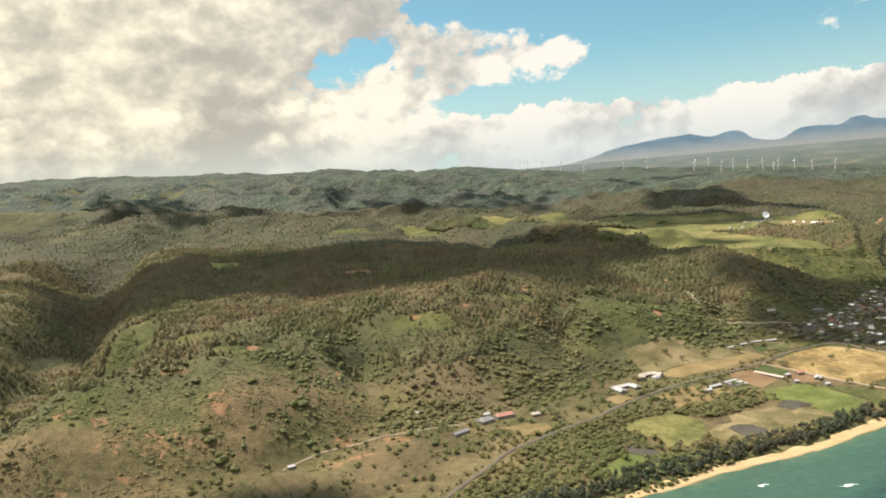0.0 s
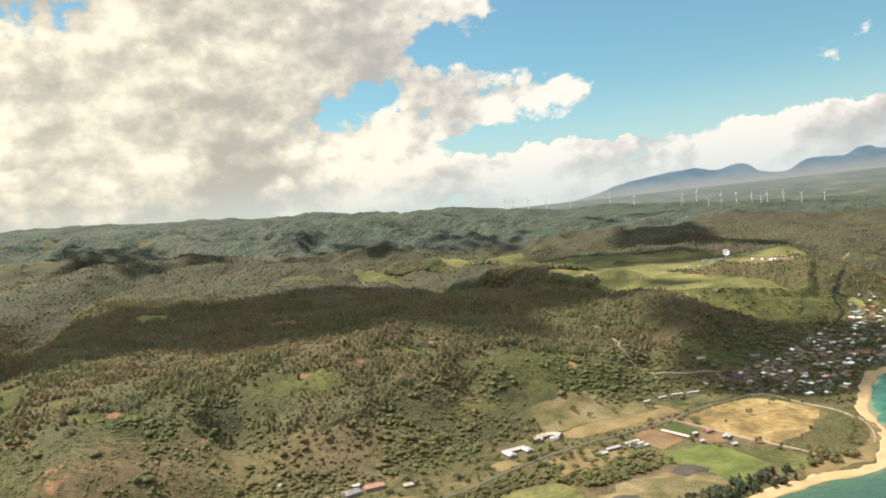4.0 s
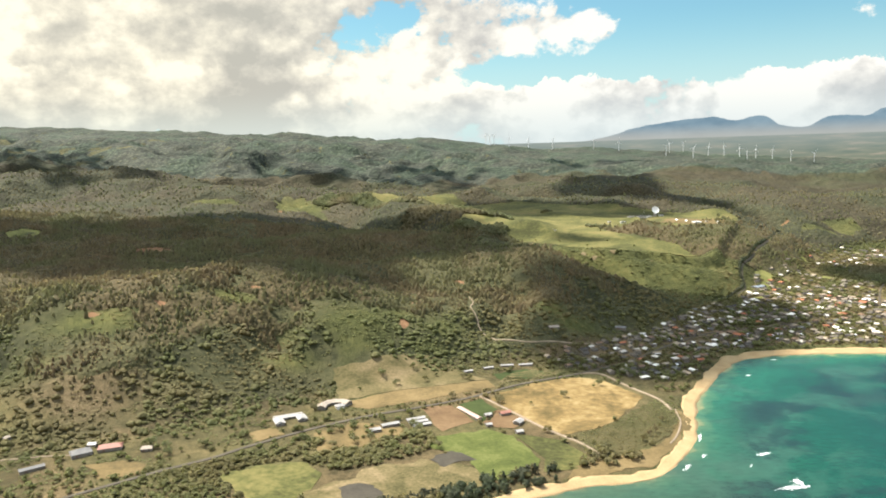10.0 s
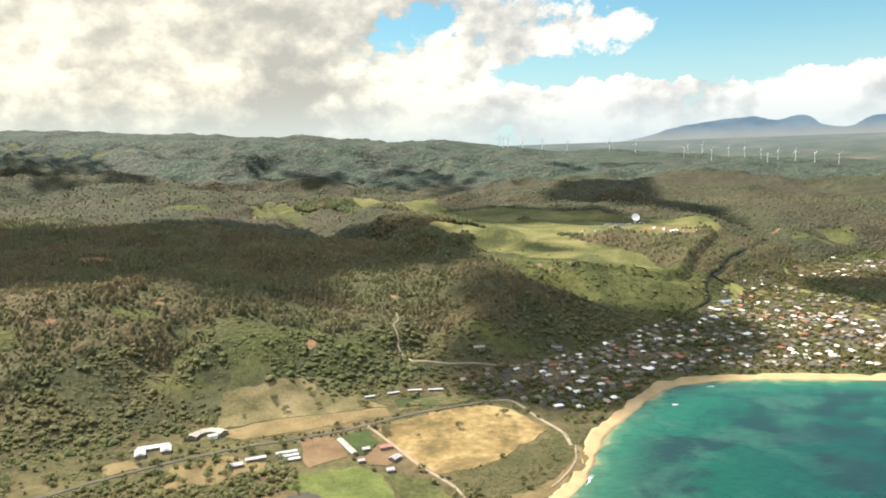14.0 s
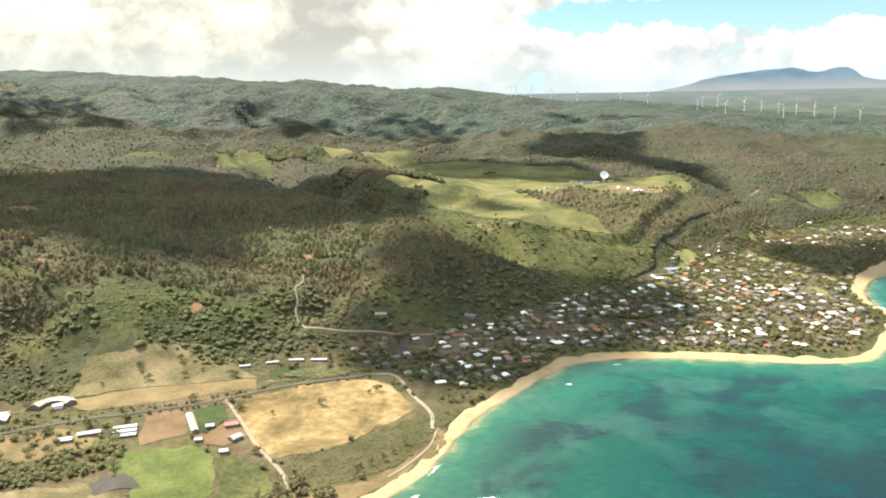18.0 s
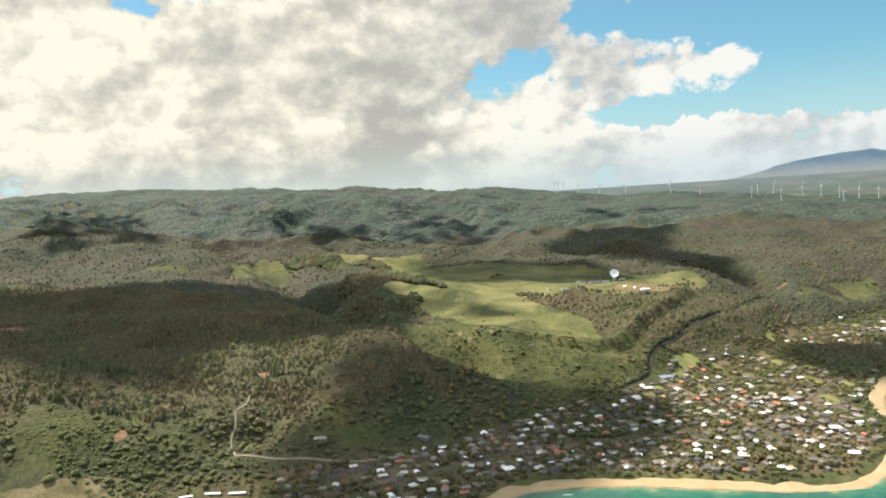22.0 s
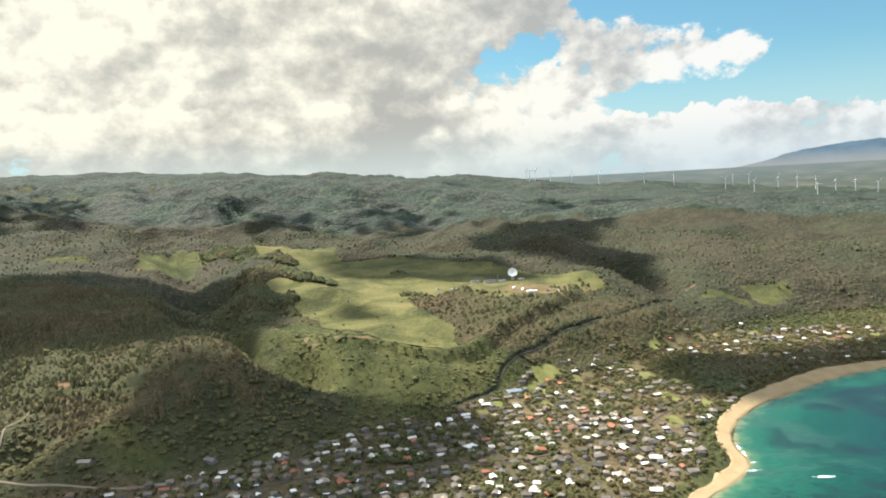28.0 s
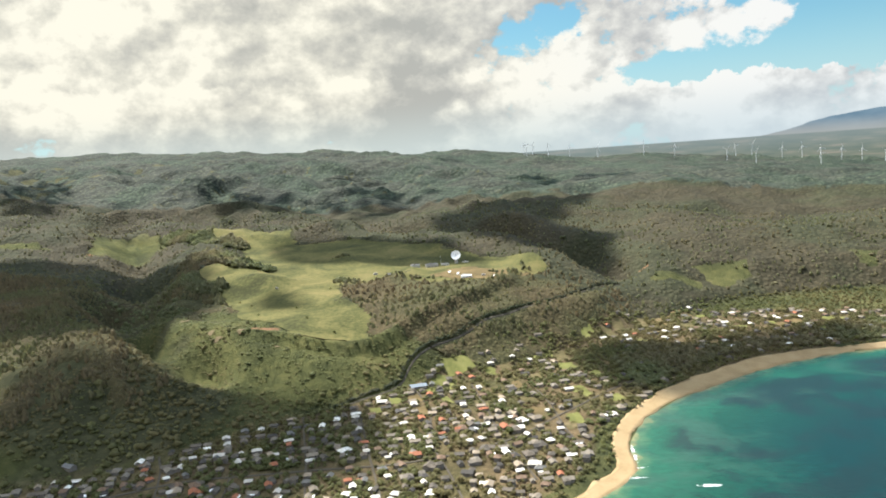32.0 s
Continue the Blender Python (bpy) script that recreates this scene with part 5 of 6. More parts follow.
# ---------------------------------------------------------------- houses
def gable(bm, w, d, z, rise, over=0.6, thick=0.22, hip=0.0):
    """A pitched roof of real thickness, ridge along x; hip draws the ridge's ends in."""
    x, y = w / 2 + over, d / 2 + over
    drop = rise * over / (d / 2)
    lo, hi = z - drop, z + rise
    top = [bm.verts.new(p) for p in ((-x, -y, lo), (x, -y, lo), (x, y, lo), (-x, y, lo), (-x + hip, 0, hi), (x - hip, 0, hi))]
    low = [bm.verts.new(p) for p in ((-x, -y, lo - thick), (x, -y, lo - thick), (x, y, lo - thick), (-x, y, lo - thick), (-x + hip, 0, hi - thick), (x - hip, 0, hi - thick))]
    for f in ((0, 1, 5, 4), (2, 3, 4, 5)):
        bm.faces.new([top[i] for i in f])
        bm.faces.new([low[i] for i in f[::-1]])
    for f in ((1, 2, 5), (3, 0, 4)):
        if hip > 0.1:
            bm.faces.new([top[i] for i in f])
            bm.faces.new([low[i] for i in f[::-1]])
    for a, b in ((0, 1), (2, 3)) + (((1, 2), (3, 0)) if hip > 0.1 else ((1, 5), (5, 2), (3, 4), (4, 0))):
        bm.faces.new((low[a], low[b], top[b], top[a]))


def gabled_walls(bm, w, d, h, rise, base=-1.2):
    x, y = w / 2, d / 2
    pts = [(-x, -y, base), (x, -y, base), (x, y, base), (-x, y, base), (-x, -y, h), (x, -y, h), (x, y, h), (-x, y, h), (-x, 0, h + rise), (x, 0, h + rise)]
    v = [bm.verts.new(p) for p in pts]
    for f in ((3, 2, 1, 0), (0, 1, 5, 4), (2, 3, 7, 6), (1, 2, 6, 9, 5), (3, 0, 4, 8, 7)):
        bm.faces.new([v[i] for i in f])


PANES = {}


def window(ob, m, w, h):
    """A window of frame, sill and pane; equal sizes share their meshes."""
    if (w, h) not in PANES:
        x = w / 2
        frame_bm = boxes((-x, -0.07, 0, -x + 0.09, 0.03, h), (x - 0.09, -0.07, 0, x, 0.03, h), (-x + 0.09, -0.07, h - 0.09, x - 0.09, 0.03, h), (-x - 0.08, -0.14, -0.06, x + 0.08, 0.03, 0.0), (-0.04, -0.06, 0, 0.04, 0.02, h - 0.09))
        made = part("window", frame_bm, M_FRAME, ob)
        glass = part("pane", boxes((-x + 0.09, -0.03, 0, x - 0.09, 0.02, h - 0.09)), M_GLASS, made)
        PANES[(w, h)] = (made.data, glass.data)
    else:
        made = part("window", PANES[(w, h)][0], None, ob)
        part("pane", PANES[(w, h)][1], None, made)
    made.matrix_local = m
    return made


def house(name, label, w, d, h, rise, hip=0.0, wing=None, lanai=False, roof=None, wall=None, extra_windows=2):
    """A house with walls, roof, door and windows; some have a wing or a covered porch."""
    ob = new(name)
    ob.empty_display_size = 0.5
    tagged(ob, label, "house", "houses of the beach village")
    bm = bmesh.new()
    if hip:
        box(bm, -w / 2, -d / 2, -1.2, w / 2, d / 2, h)
    else:
        gabled_walls(bm, w, d, h, rise - 0.25)
    part("wall", bm, wall or M_WALL, ob)
    bm = bmesh.new()
    gable(bm, w, d, h, rise, 0.7, 0.22, hip)
    part("roof", bm, roof or M_ROOF, ob)
    if wing:
        ww, wd, wx = wing
        bm = bmesh.new()
        gabled_walls(bm, wd, ww, h - 0.2, rise * 0.7)
        bmesh.ops.transform(bm, matrix=pose(wx, -d / 2 - wd / 2 + 0.6, 0, 0, 0, 90), verts=bm.verts)
        part("wing_wall", bm, wall or M_WALL, ob)
        bm = bmesh.new()
        gable(bm, wd + 2.4, ww, h - 0.2, rise * 0.8, 0.5, 0.2)
        bmesh.ops.transform(bm, matrix=pose(wx, -d / 2 - wd / 2 + 1.6, 0.02, 0, 0, 90), verts=bm.verts)
        part("wing_roof", bm, roof or M_ROOF, ob)
    if lanai:
        bm = bmesh.new()
        box(bm, -w * 0.35, -d / 2 - 3.0, h - 0.45, w * 0.35, -d / 2 - 0.75, h - 0.3)
        for px in (-w * 0.33, 0, w * 0.33):
            box(bm, px - 0.08, -d / 2 - 2.9, -1.0, px + 0.08, -d / 2 - 2.74, h - 0.44)
        part("porch", bm, M_WHITE, ob)
    door = part("door", boxes((-0.5, -d / 2 - 0.06, 0.05, 0.5, -d / 2 + 0.02, 2.1)), M_DOOR, ob)
    part("handle", boxes((0.34, -d / 2 - 0.12, 0.95, 0.42, -d / 2 - 0.06, 1.1)), M_STEEL, door)
    spots = [(-w * 0.3, -d / 2 - 0.01, 0), (w * 0.3, -d / 2 - 0.01, 0), (-w * 0.25, d / 2 + 0.01, 180), (w * 0.25, d / 2 + 0.01, 180), (-w / 2 - 0.01, 0, -90), (w / 2 + 0.01, 0, 90)]
    for sx, sy, turn in spots[:2 + extra_windows]:
        window(ob, pose(sx, sy, 1.0, 0, 0, turn), 1.5, 1.1)
    return ob


def proto_houses():
    return [
        house("house", "low gabled house with a shallow pitched roof", 9.2, 6.6, 2.8, 1.6),
        house("house", "small square house under a hipped roof", 7.8, 7.0, 2.8, 1.7, hip=3.8),
        house("house", "L-shaped house with a gabled wing", 9.4, 6.2, 2.8, 1.5, wing=(5.2, 4.4, -1.8)),
        house("house", "two-storey house under a hipped roof", 8.2, 7, 5.2, 1.6, hip=3.7, extra_windows=4),
        house("house", "long low house with a porch", 11, 6, 2.7, 1.3, lanai=True),
        house("house", "small cottage with a steep gabled roof", 6.6, 5.6, 2.6, 1.7, extra_windows=1),
        house("house", "wide hipped house with a gabled wing", 10, 7.2, 2.9, 1.9, hip=4.2, wing=(5.6, 4.4, 2.2)),
        house("garage", "small garage with a gabled roof", 6, 5, 2.5, 1.0, extra_windows=0),
    ]


HIGHWAY = [(-45, 545), (-25, 587), (1, 625), (20, 650), (38, 677), (74, 706), (103, 728), (133, 748), (160, 772), (203, 804), (252, 834), (294, 853), (350, 882), (402, 924), (465, 962), (530, 1010), (590, 1075), (660, 1130), (760, 1160),
           (860, 1185), (930, 1240), (980, 1330), (1040, 1430), (1120, 1520), (1230, 1600), (1400, 1670)]
STREETS = []


LAWNS = []


def lawns():
    """Mown plots between the houses of the upper village."""
    rng = np.random.default_rng(77)
    while len(LAWNS) < 52:
        x, y = rng.uniform(780, 1420), rng.uniform(1290, 1740)
        if not bool(inside(x, y, VILLAGE)) or line_dist(np.array(x), np.array(y), COAST) < 45 or line_dist(np.array(x), np.array(y), HIGHWAY, False) < 14 or float(height(x, y)) > 36:
            continue
        if LAWNS and min(math.hypot(x - q[0][0], y - q[0][1]) for q in LAWNS) < 22:
            continue
        w, d, a = rng.uniform(6, 15), rng.uniform(5, 10), radians(114 + rng.uniform(-12, 12))
        c, s = math.cos(a), math.sin(a)
        LAWNS.append([(x + c * u * w - s * v * d, y + s * u * w + c * v * d) for u, v in ((-1, -1), (1, -1), (1, 1), (-1, 1))])
        patch("garden_lawn", LAWNS[-1], (M_LAWN, M_OLIVE, M_LAWN, M_DRIER, M_LAWN, M_OLIVE)[len(LAWNS) % 6], "mown garden plot between village houses", step=7.0, ragged=2.0)


def village():
    rng = np.random.default_rng(23)
    protos = proto_houses()
    u, v = np.array((-0.40, 0.917)), np.array((0.917, 0.40))
    spots = []
    for k in range(-40, 54):
        for side in (-1, 1):
            for i in range(-80, 120):
                p = np.array((700.0, 1150.0)) + v * (k * 31.5 + side * 8.2 + rng.uniform(-4.5, 4.5)) + u * (i * 9.4 + rng.uniform(-4, 4))
                spots.append((p[0], p[1], side, rng.uniform(0, 1)))
    s = np.array(spots)
    x, y = s[:, 0], s[:, 1]
    ok = inside(x, y, VILLAGE) & (line_dist(x, y, COAST) > beach_width(x) + 7) & (line_dist(x, y, HIGHWAY, False) > 7)
    thin = np.clip(np.where(y < 1330, 0.76, np.where(y < 1420, 0.46, 0.28)) + 0.35 * vnoise(x, y, 60, 24), 0.05, 1) * np.where((x < 520), 0.8, 1.0)
    ok &= s[:, 3] < thin
    for f in LAWNS:
        ok &= ~inside(x, y, f)
    ok &= ~(inside(x, y, CLEAR_AREAS[1])) & (line_dist(x, y, CLEAR_LINES[0][0], False) > 14) & (height(x, y) < 34)
    s = s[ok]
    apart, s = [], s[np.lexsort((s[:, 0], np.round(s[:, 1] / 30)))]
    for row in s:
        if all((row[0] - r[0]) ** 2 + (row[1] - r[1]) ** 2 > 62 for r in apart[-160:]):
            apart.append(row)
    s = np.array(apart)
    order = np.argsort(line_dist(s[:, 0], s[:, 1], [(640, 1080), (900, 1110), (1000, 1250)], False))
    near, rest = s[order[:300]], s[order[300:]]
    used = set()
    for px, py, side, _ in near:
        k = int(rng.choice(len(protos), p=[0.2, 0.17, 0.14, 0.1, 0.13, 0.12, 0.09, 0.05]))
        turn = math.degrees(math.atan2(u[1], u[0])) + (0 if side > 0 else 180) + float(rng.choice([0, 0, 90])) + rng.uniform(-22, 22) + 25 * float(vnoise(np.array(px), np.array(py), 160, 5))
        m = pose(px, py, float(height(px, py)) + 0.5, 0, 0, turn) @ Matrix.Scale(rng.uniform(0.78, 1.06), 4)
        if k in used:
            copy_thing(protos[k], m)
        else:
            protos[k].matrix_world = m
            used.add(k)
        BUILT.append((px, py, 4.8))
    # the rest of the roofs, too many to count
    wall_bm, roof_bm = bmesh.new(), bmesh.new()
    for px, py, side, _ in rest:
        w, d = rng.uniform(6.4, 10.4), rng.uniform(5.0, 6.8)
        m = pose(px, py, float(height(px, py)) + 0.5, 0, 0, math.degrees(math.atan2(u[1], u[0])) + rng.choice([0, 90]) + rng.uniform(-10, 10))
        for bm, make in ((wall_bm, lambda b: gabled_walls(b, w, d, 2.2, 1.0)), (roof_bm, lambda b: gable(b, w, d, 2.2, 1.2, 0.5, 0.18, 2.6 if rng.uniform() < 0.5 else 0.0))):
            tmp = bmesh.new()
            make(tmp)
            bmesh.ops.transform(tmp, matrix=m, verts=tmp.verts)
            me = bpy.data.meshes.new("piece")
            tmp.to_mesh(me)
            tmp.free()
            bm.from_mesh(me)
            bpy.data.meshes.remove(me)
        BUILT.append((px, py, 4.8))
    rows = tagged(new("house_rows"), "further small houses with pale and grey roofs", "houses", "", "stuff")
    part("wall", wall_bm, M_WALL, rows)
    part("roof", roof_bm, M_ROOF, rows)
    # streets between the rows
    for k in range(-8, 12, 2):
        c = np.array((700.0, 1150.0)) + v * k * 31.5
        run = [c + u * q + v * 9.0 * float(vnoise(np.array(q), np.array(k * 50.0), 90, 6)) for q in np.arange(-260, 420, 12.0)]
        a = np.array(run)
        good = inside(a[:, 0], a[:, 1], VILLAGE) & (line_dist(a[:, 0], a[:, 1], COAST) > 40) & (a[:, 1] < 1400) & (height(a[:, 0], a[:, 1]) < 26)
        if good.sum() > 3:
            a = a[good]
            ribbon("street", [tuple(p) for p in a[:-2:3]] + [tuple(a[-1])], 1.8, M_ROAD, 0.45, "narrow village street")
            STREETS.append([tuple(a[0]), tuple(a[-1])])


lawns()
village()


# ---------------------------------------------------------------- farms along the coast road
def shed(label, x, y, turn, w, d, h, rise, roof, hip=0.0, name="shed", category="shed", wall=None):
    ob = thing(name, label, category, x, y, turn)
    bm = bmesh.new()
    gabled_walls(bm, w, d, h, rise * 0.85, -1.0)
    part("wall", bm, wall or M_WALL, ob)
    bm = bmesh.new()
    gable(bm, w, d, h, rise, 0.5, 0.2, hip)
    part("roof", bm, roof, ob)
    for i in range(max(2, int(w / 9))):
        at = -w / 2 + (i + 0.5) * w / max(2, int(w / 9))
        if i == 0:
            door = part("door", boxes((at - 1.1, -d / 2 - 0.07, 0.0, at + 1.1, -d / 2 + 0.03, 2.0)), M_DOOR, ob)
            part("handle", boxes((at + 0.8, -d / 2 - 0.13, 0.95, at + 0.9, -d / 2 - 0.07, 1.15)), M_STEEL, door)
        else:
            window(ob, pose(at, -d / 2 - 0.02, 1.0), 1.6, 1.0)
    BUILT.append((x, y, max(w, d) * 0.55))
    return ob


def farms():
    shed("long barn with a faded pink sheet roof beside a tilled plot", 345, 839, -58.6, 36, 4.6, 1.9, 0.9, M_ROOFPINK, name="barn", category="barn")
    for i in range(3):
        shed("long shed with a bright white roof", 296 + i * 3.0, 826 - i * 6.6, 24, 17, 4.6, 1.8, 0.8, M_ROOFWHITE, name="greenhouse_shed")
    shed("low white shed among trees", 274, 812, 26, 16, 5, 2.6, 1.0, M_ROOFWHITE)
    shed("small barn with a red roof", 378, 838, 24, 10, 5.5, 2.6, 1.2, M_ROOFRED, name="barn", category="barn")
    shed("small white shed beside a lawn", 362, 834, 24, 6, 5, 2.5, 1.0, M_ROOFWHITE)
    shed("white-roofed farm house beside the farm road", 389, 818, 60, 9, 6.4, 2.6, 1.4, M_ROOFWHITE, name="house", category="house")
    shed("small white shed beside the farm road", 388, 797, 20, 6, 5, 2.5, 1.0, M_ROOFWHITE)
    shed("small white shed beside the lawn", 362, 812, 20, 5, 4, 2.4, 0.9, M_ROOFWHITE)
    for (x, y), w in (((345, 957), 13), ((367, 971), 15), ((388, 981), 18), ((409, 986), 20)):
        shed("long white shed below the hill", x, y, 24 if w < 18 else 8, w * 0.75, 3.2, 2.1, 0.7, M_ROOFWHITE)
    # house with three white wings round a court
    ob = thing("court_house", "white-roofed house with wings round a court", "house", 181, 826, 24)
    for i, (w, d, cx, cy, turn) in enumerate(((26, 8, 0, 6, 0), (15, 8, -10.5, -3, 90), (13, 8, 10, -2.5, 90))):
        bm = bmesh.new()
        gabled_walls(bm, w, d, 2.4, 1.0)
        part("wall", bm, M_WALL, ob).matrix_local = pose(cx, cy, 0, 0, 0, turn)
        bm = bmesh.new()
        gable(bm, w, d, 2.4, 1.2, 0.6, 0.25, 3.0)
        part("roof", bm, M_ROOFWHITE, ob).matrix_local = pose(cx, cy, 0.03 * i, 0, 0, turn)
        window(ob, pose(cx, cy - (d / 2 + 0.03 if turn == 0 else 7.6 if i == 1 else 6.6), 0.9), 3.0, 1.3)
    BUILT.append((181, 826, 17))
    # round-winged tan house
    ob = thing("curved_house", "house with a curved tan roof and a white porch", "house", 216, 858, 24)
    for i in range(5):
        a = radians(-64 + i * 32)
        bm = bmesh.new()
        gabled_walls(bm, 9.5, 8, 3, 1.3)
        part("wall", bm, M_WALL, ob).matrix_local = pose(13 * math.sin(a), 13 * math.cos(a) - 6, 0, 0, 0, -math.degrees(a))
        bm = bmesh.new()
        gable(bm, 9.5, 8, 3, 1.6, 0.7, 0.25)
        part("roof", bm, M_ROOFTAN, ob).matrix_local = pose(13 * math.sin(a), 13 * math.cos(a) - 6, 0.025 * i, 0, 0, -math.degrees(a))
    bm = bmesh.new()
    gable(bm, 8, 6, 2.8, 1.2, 0.5, 0.2, 2.0)
    part("porch_roof", bm, M_ROOFWHITE, ob, "white porch roof").matrix_local = pose(4, -7, 0, 0, 0, 10)
    part("porch_wall", boxes((-3.6, -2.6, -1, 3.6, 2.6, 2.8)), M_WHITE, ob).matrix_local = pose(4, -7, 0, 0, 0, 10)
    BUILT.append((216, 858, 18))
    # houses round the yellow lawn
    shed("house with an orange-red roof", 42, 766, 20, 19, 9.5, 3.0, 2.2, M_ROOFRED, 4.0, "house", "house")
    shed("house with a grey hipped roof", 22, 756, 35, 16, 12, 3.0, 2.4, M_ROOFGREY, 5.0, "house", "house")
    shed("tan-roofed garage beside a lawn", 74, 764, 15, 9, 6.5, 2.5, 1.5, M_ROOFTAN, 3.0, "garage", "garage")
    shed("long grey shed beside the yellow lawn", -4, 728, 40, 18, 5.5, 2.5, 1.1, M_ROOFGREY)
    shed("small white hut behind the red-roofed house", 24, 772, 10, 6, 5, 2.5, 1.2, M_ROOFWHITE, name="hut", category="hut")
    shed("small white hut on the dry slope", -160, 675, 20, 6, 4.5, 2.4, 1.0, M_ROOFWHITE, name="hut", category="hut")
    shed("pale hut beside a bare patch", -47, 770, 60, 8, 4, 2.4, 1.0, M_ROOFTAN, name="hut", category="hut")
    shed("white house beside the coast road", 262, 800, 26, 9, 6, 2.7, 1.2, M_ROOFWHITE, name="house", category="house")
    shed("grey-roofed house on the ridge", 546, 1141, -20, 13, 7, 2.8, 1.5, M_ROOFGREY, name="house", category="house")
    shed("brown house beside the dirt track", 452, 1085, 10, 12, 7, 2.8, 1.6, M_ROOFTAN, name="house", category="house")
    shed("pale blue flat building among lawns", 812, 1376, 30, 18, 12, 3.2, 0.9, M_ROOFBLUE, name="hall", category="building")


farms()


# ---------------------------------------------------------------- satellite ground station on the plateau
def dish(label, x, y, turn, radius, hub, lift_angle, group=""):
    """A parabolic dish on a pedestal, with its feed on four struts."""
    ob = thing("satellite_dish", label, "dish antenna", x, y, turn, group)
    f = radius * 0.75
    prof = [(radius * k / 10, (radius * k / 10) ** 2 / (4 * f)) for k in range(1, 11)]
    bm = lathe([(0.05 * radius, 0.001)] + prof + [(r, z - 0.06 * radius * (1.15 - r / radius) - 0.05) for r, z in prof[::-1]], 32, True)
    tip = pose(0, 0, hub, 0, 0, 0) @ pose(0, 0, 0, 90 - lift_angle, 0, 0) @ Matrix.Translation((0, 0, radius * 0.1))
    bowl = part("reflector", bm, M_WHITE, ob, "white parabolic reflector")
    bowl.matrix_local = tip
    for i in range(4):
        a = math.pi / 4 + i * math.pi / 2
        bm = bmesh.new()
        rod(bm, (radius * 0.62 * math.cos(a), radius * 0.62 * math.sin(a), (0.62 * radius) ** 2 / (4 * f)), (0, 0, f * 0.95), 0.012 * radius)
        part("strut", bm, M_STEEL, bowl)
    part("feed", lathe([(0.07 * radius, f * 0.86), (0.09 * radius, f * 0.93), (0.05 * radius, f)], 10), M_STEEL, bowl)
    part("back_frame", lathe([(0.3 * radius, -0.3 * radius), (0.42 * radius, -0.05 * radius), (0.3 * radius, -0.03 * radius)], 12), M_STEEL, bowl)
    part("pedestal", lathe([(0.36 * radius, -1.0), (0.33 * radius, hub * 0.45), (0.2 * radius, hub * 0.55), (0.16 * radius, hub - 0.05 * radius)], 12), M_CONC, ob)
    bm = bmesh.new()
    for s in (-1, 1):
        rod(bm, (s * 0.3 * radius, 0.1 * radius, hub * 0.4), (s * 0.25 * radius, 0.2 * radius, hub + 0.02 * radius), 0.04 * radius)
    part("yoke", bm, M_STEEL, ob)
    return ob


def block(label, x, y, turn, w, d, h, roof=None, wall=None, name="station_building"):
    ob = thing(name, label, "building", x, y, turn)
    part("wall", boxes((-w / 2, -d / 2, -1.5, w / 2, d / 2, h)), wall or M_CONC, ob)
    bm = boxes((-w / 2 - 0.3, -d / 2 - 0.3, h, w / 2 + 0.3, d / 2 + 0.3, h + 0.35), (-w * 0.2, -d * 0.2, h + 0.35, w * 0.1, d * 0.2, h + 1.4))
    part("roof", bm, roof or M_ROOFWHITE, ob)
    for i in range(3):
        window(ob, pose((i - 1) * w * 0.3, -d / 2 - 0.02, 1.1), 1.8, 1.1)
    BUILT.append((x, y, max(w, d) * 0.6))
    return ob


def station():
    dish("large white satellite dish above the meadow", 761, 1832, 6, 8.2, 13.5, 30)
    dish("small white satellite dish", 792, 1704, -20, 2.2, 3.6, 45, "small dishes")
    dish("small white satellite dish", 776, 1716, -40, 2.6, 4.5, 62, "small dishes")
    dish("small white satellite dish", 850, 1690, -10, 1.7, 3.0, 60, "small dishes")
    block("white flat-roofed station building", 808, 1688, 20, 16, 8, 3.5, M_WHITE, M_WHITE)
    block("grey station building with roof plant", 724, 1806, 25, 20, 12, 5, M_ROOFGREY)
    block("grey station building with roof plant", 700, 1790, 25, 14, 9, 6, M_ROOFGREY)
    block("pale annex beside the large dish", 744, 1818, 25, 12, 7, 3.2, M_ROOFWHITE, M_WHITE)
    block("low white annex beside the dish", 775, 1838, 10, 10, 5, 3, M_ROOFWHITE, M_WHITE)
    block("white-roofed shed at the meadow edge", 672, 1736, 15, 11, 6, 3, M_ROOFWHITE, M_WHITE, "shed")
    block("white-roofed shed at the meadow edge", 645, 1744, 25, 6, 5, 3, M_ROOFWHITE, M_WHITE, "shed")
    block("small white shed on the plateau", 832, 1700, 5, 6, 4, 2.6, M_ROOFWHITE, M_WHITE, "shed")
    block("small white hut on the meadow", 520, 1640, 5, 4, 3, 2.4, M_ROOFWHITE, M_WHITE, "hut")
    mast = thing("lattice_mast", "thin steel lattice mast", "mast", 735, 1826, 10)
    bm = bmesh.new()
    for i in range(3):
        a = i * 2 * math.pi / 3
        rod(bm, (1.0 * math.cos(a), 1.0 * math.sin(a), -0.5), (0.2 * math.cos(a), 0.2 * math.sin(a), 15), 0.12, 0.08, 4)
    part("leg", bm, M_STEEL, mast)


station()


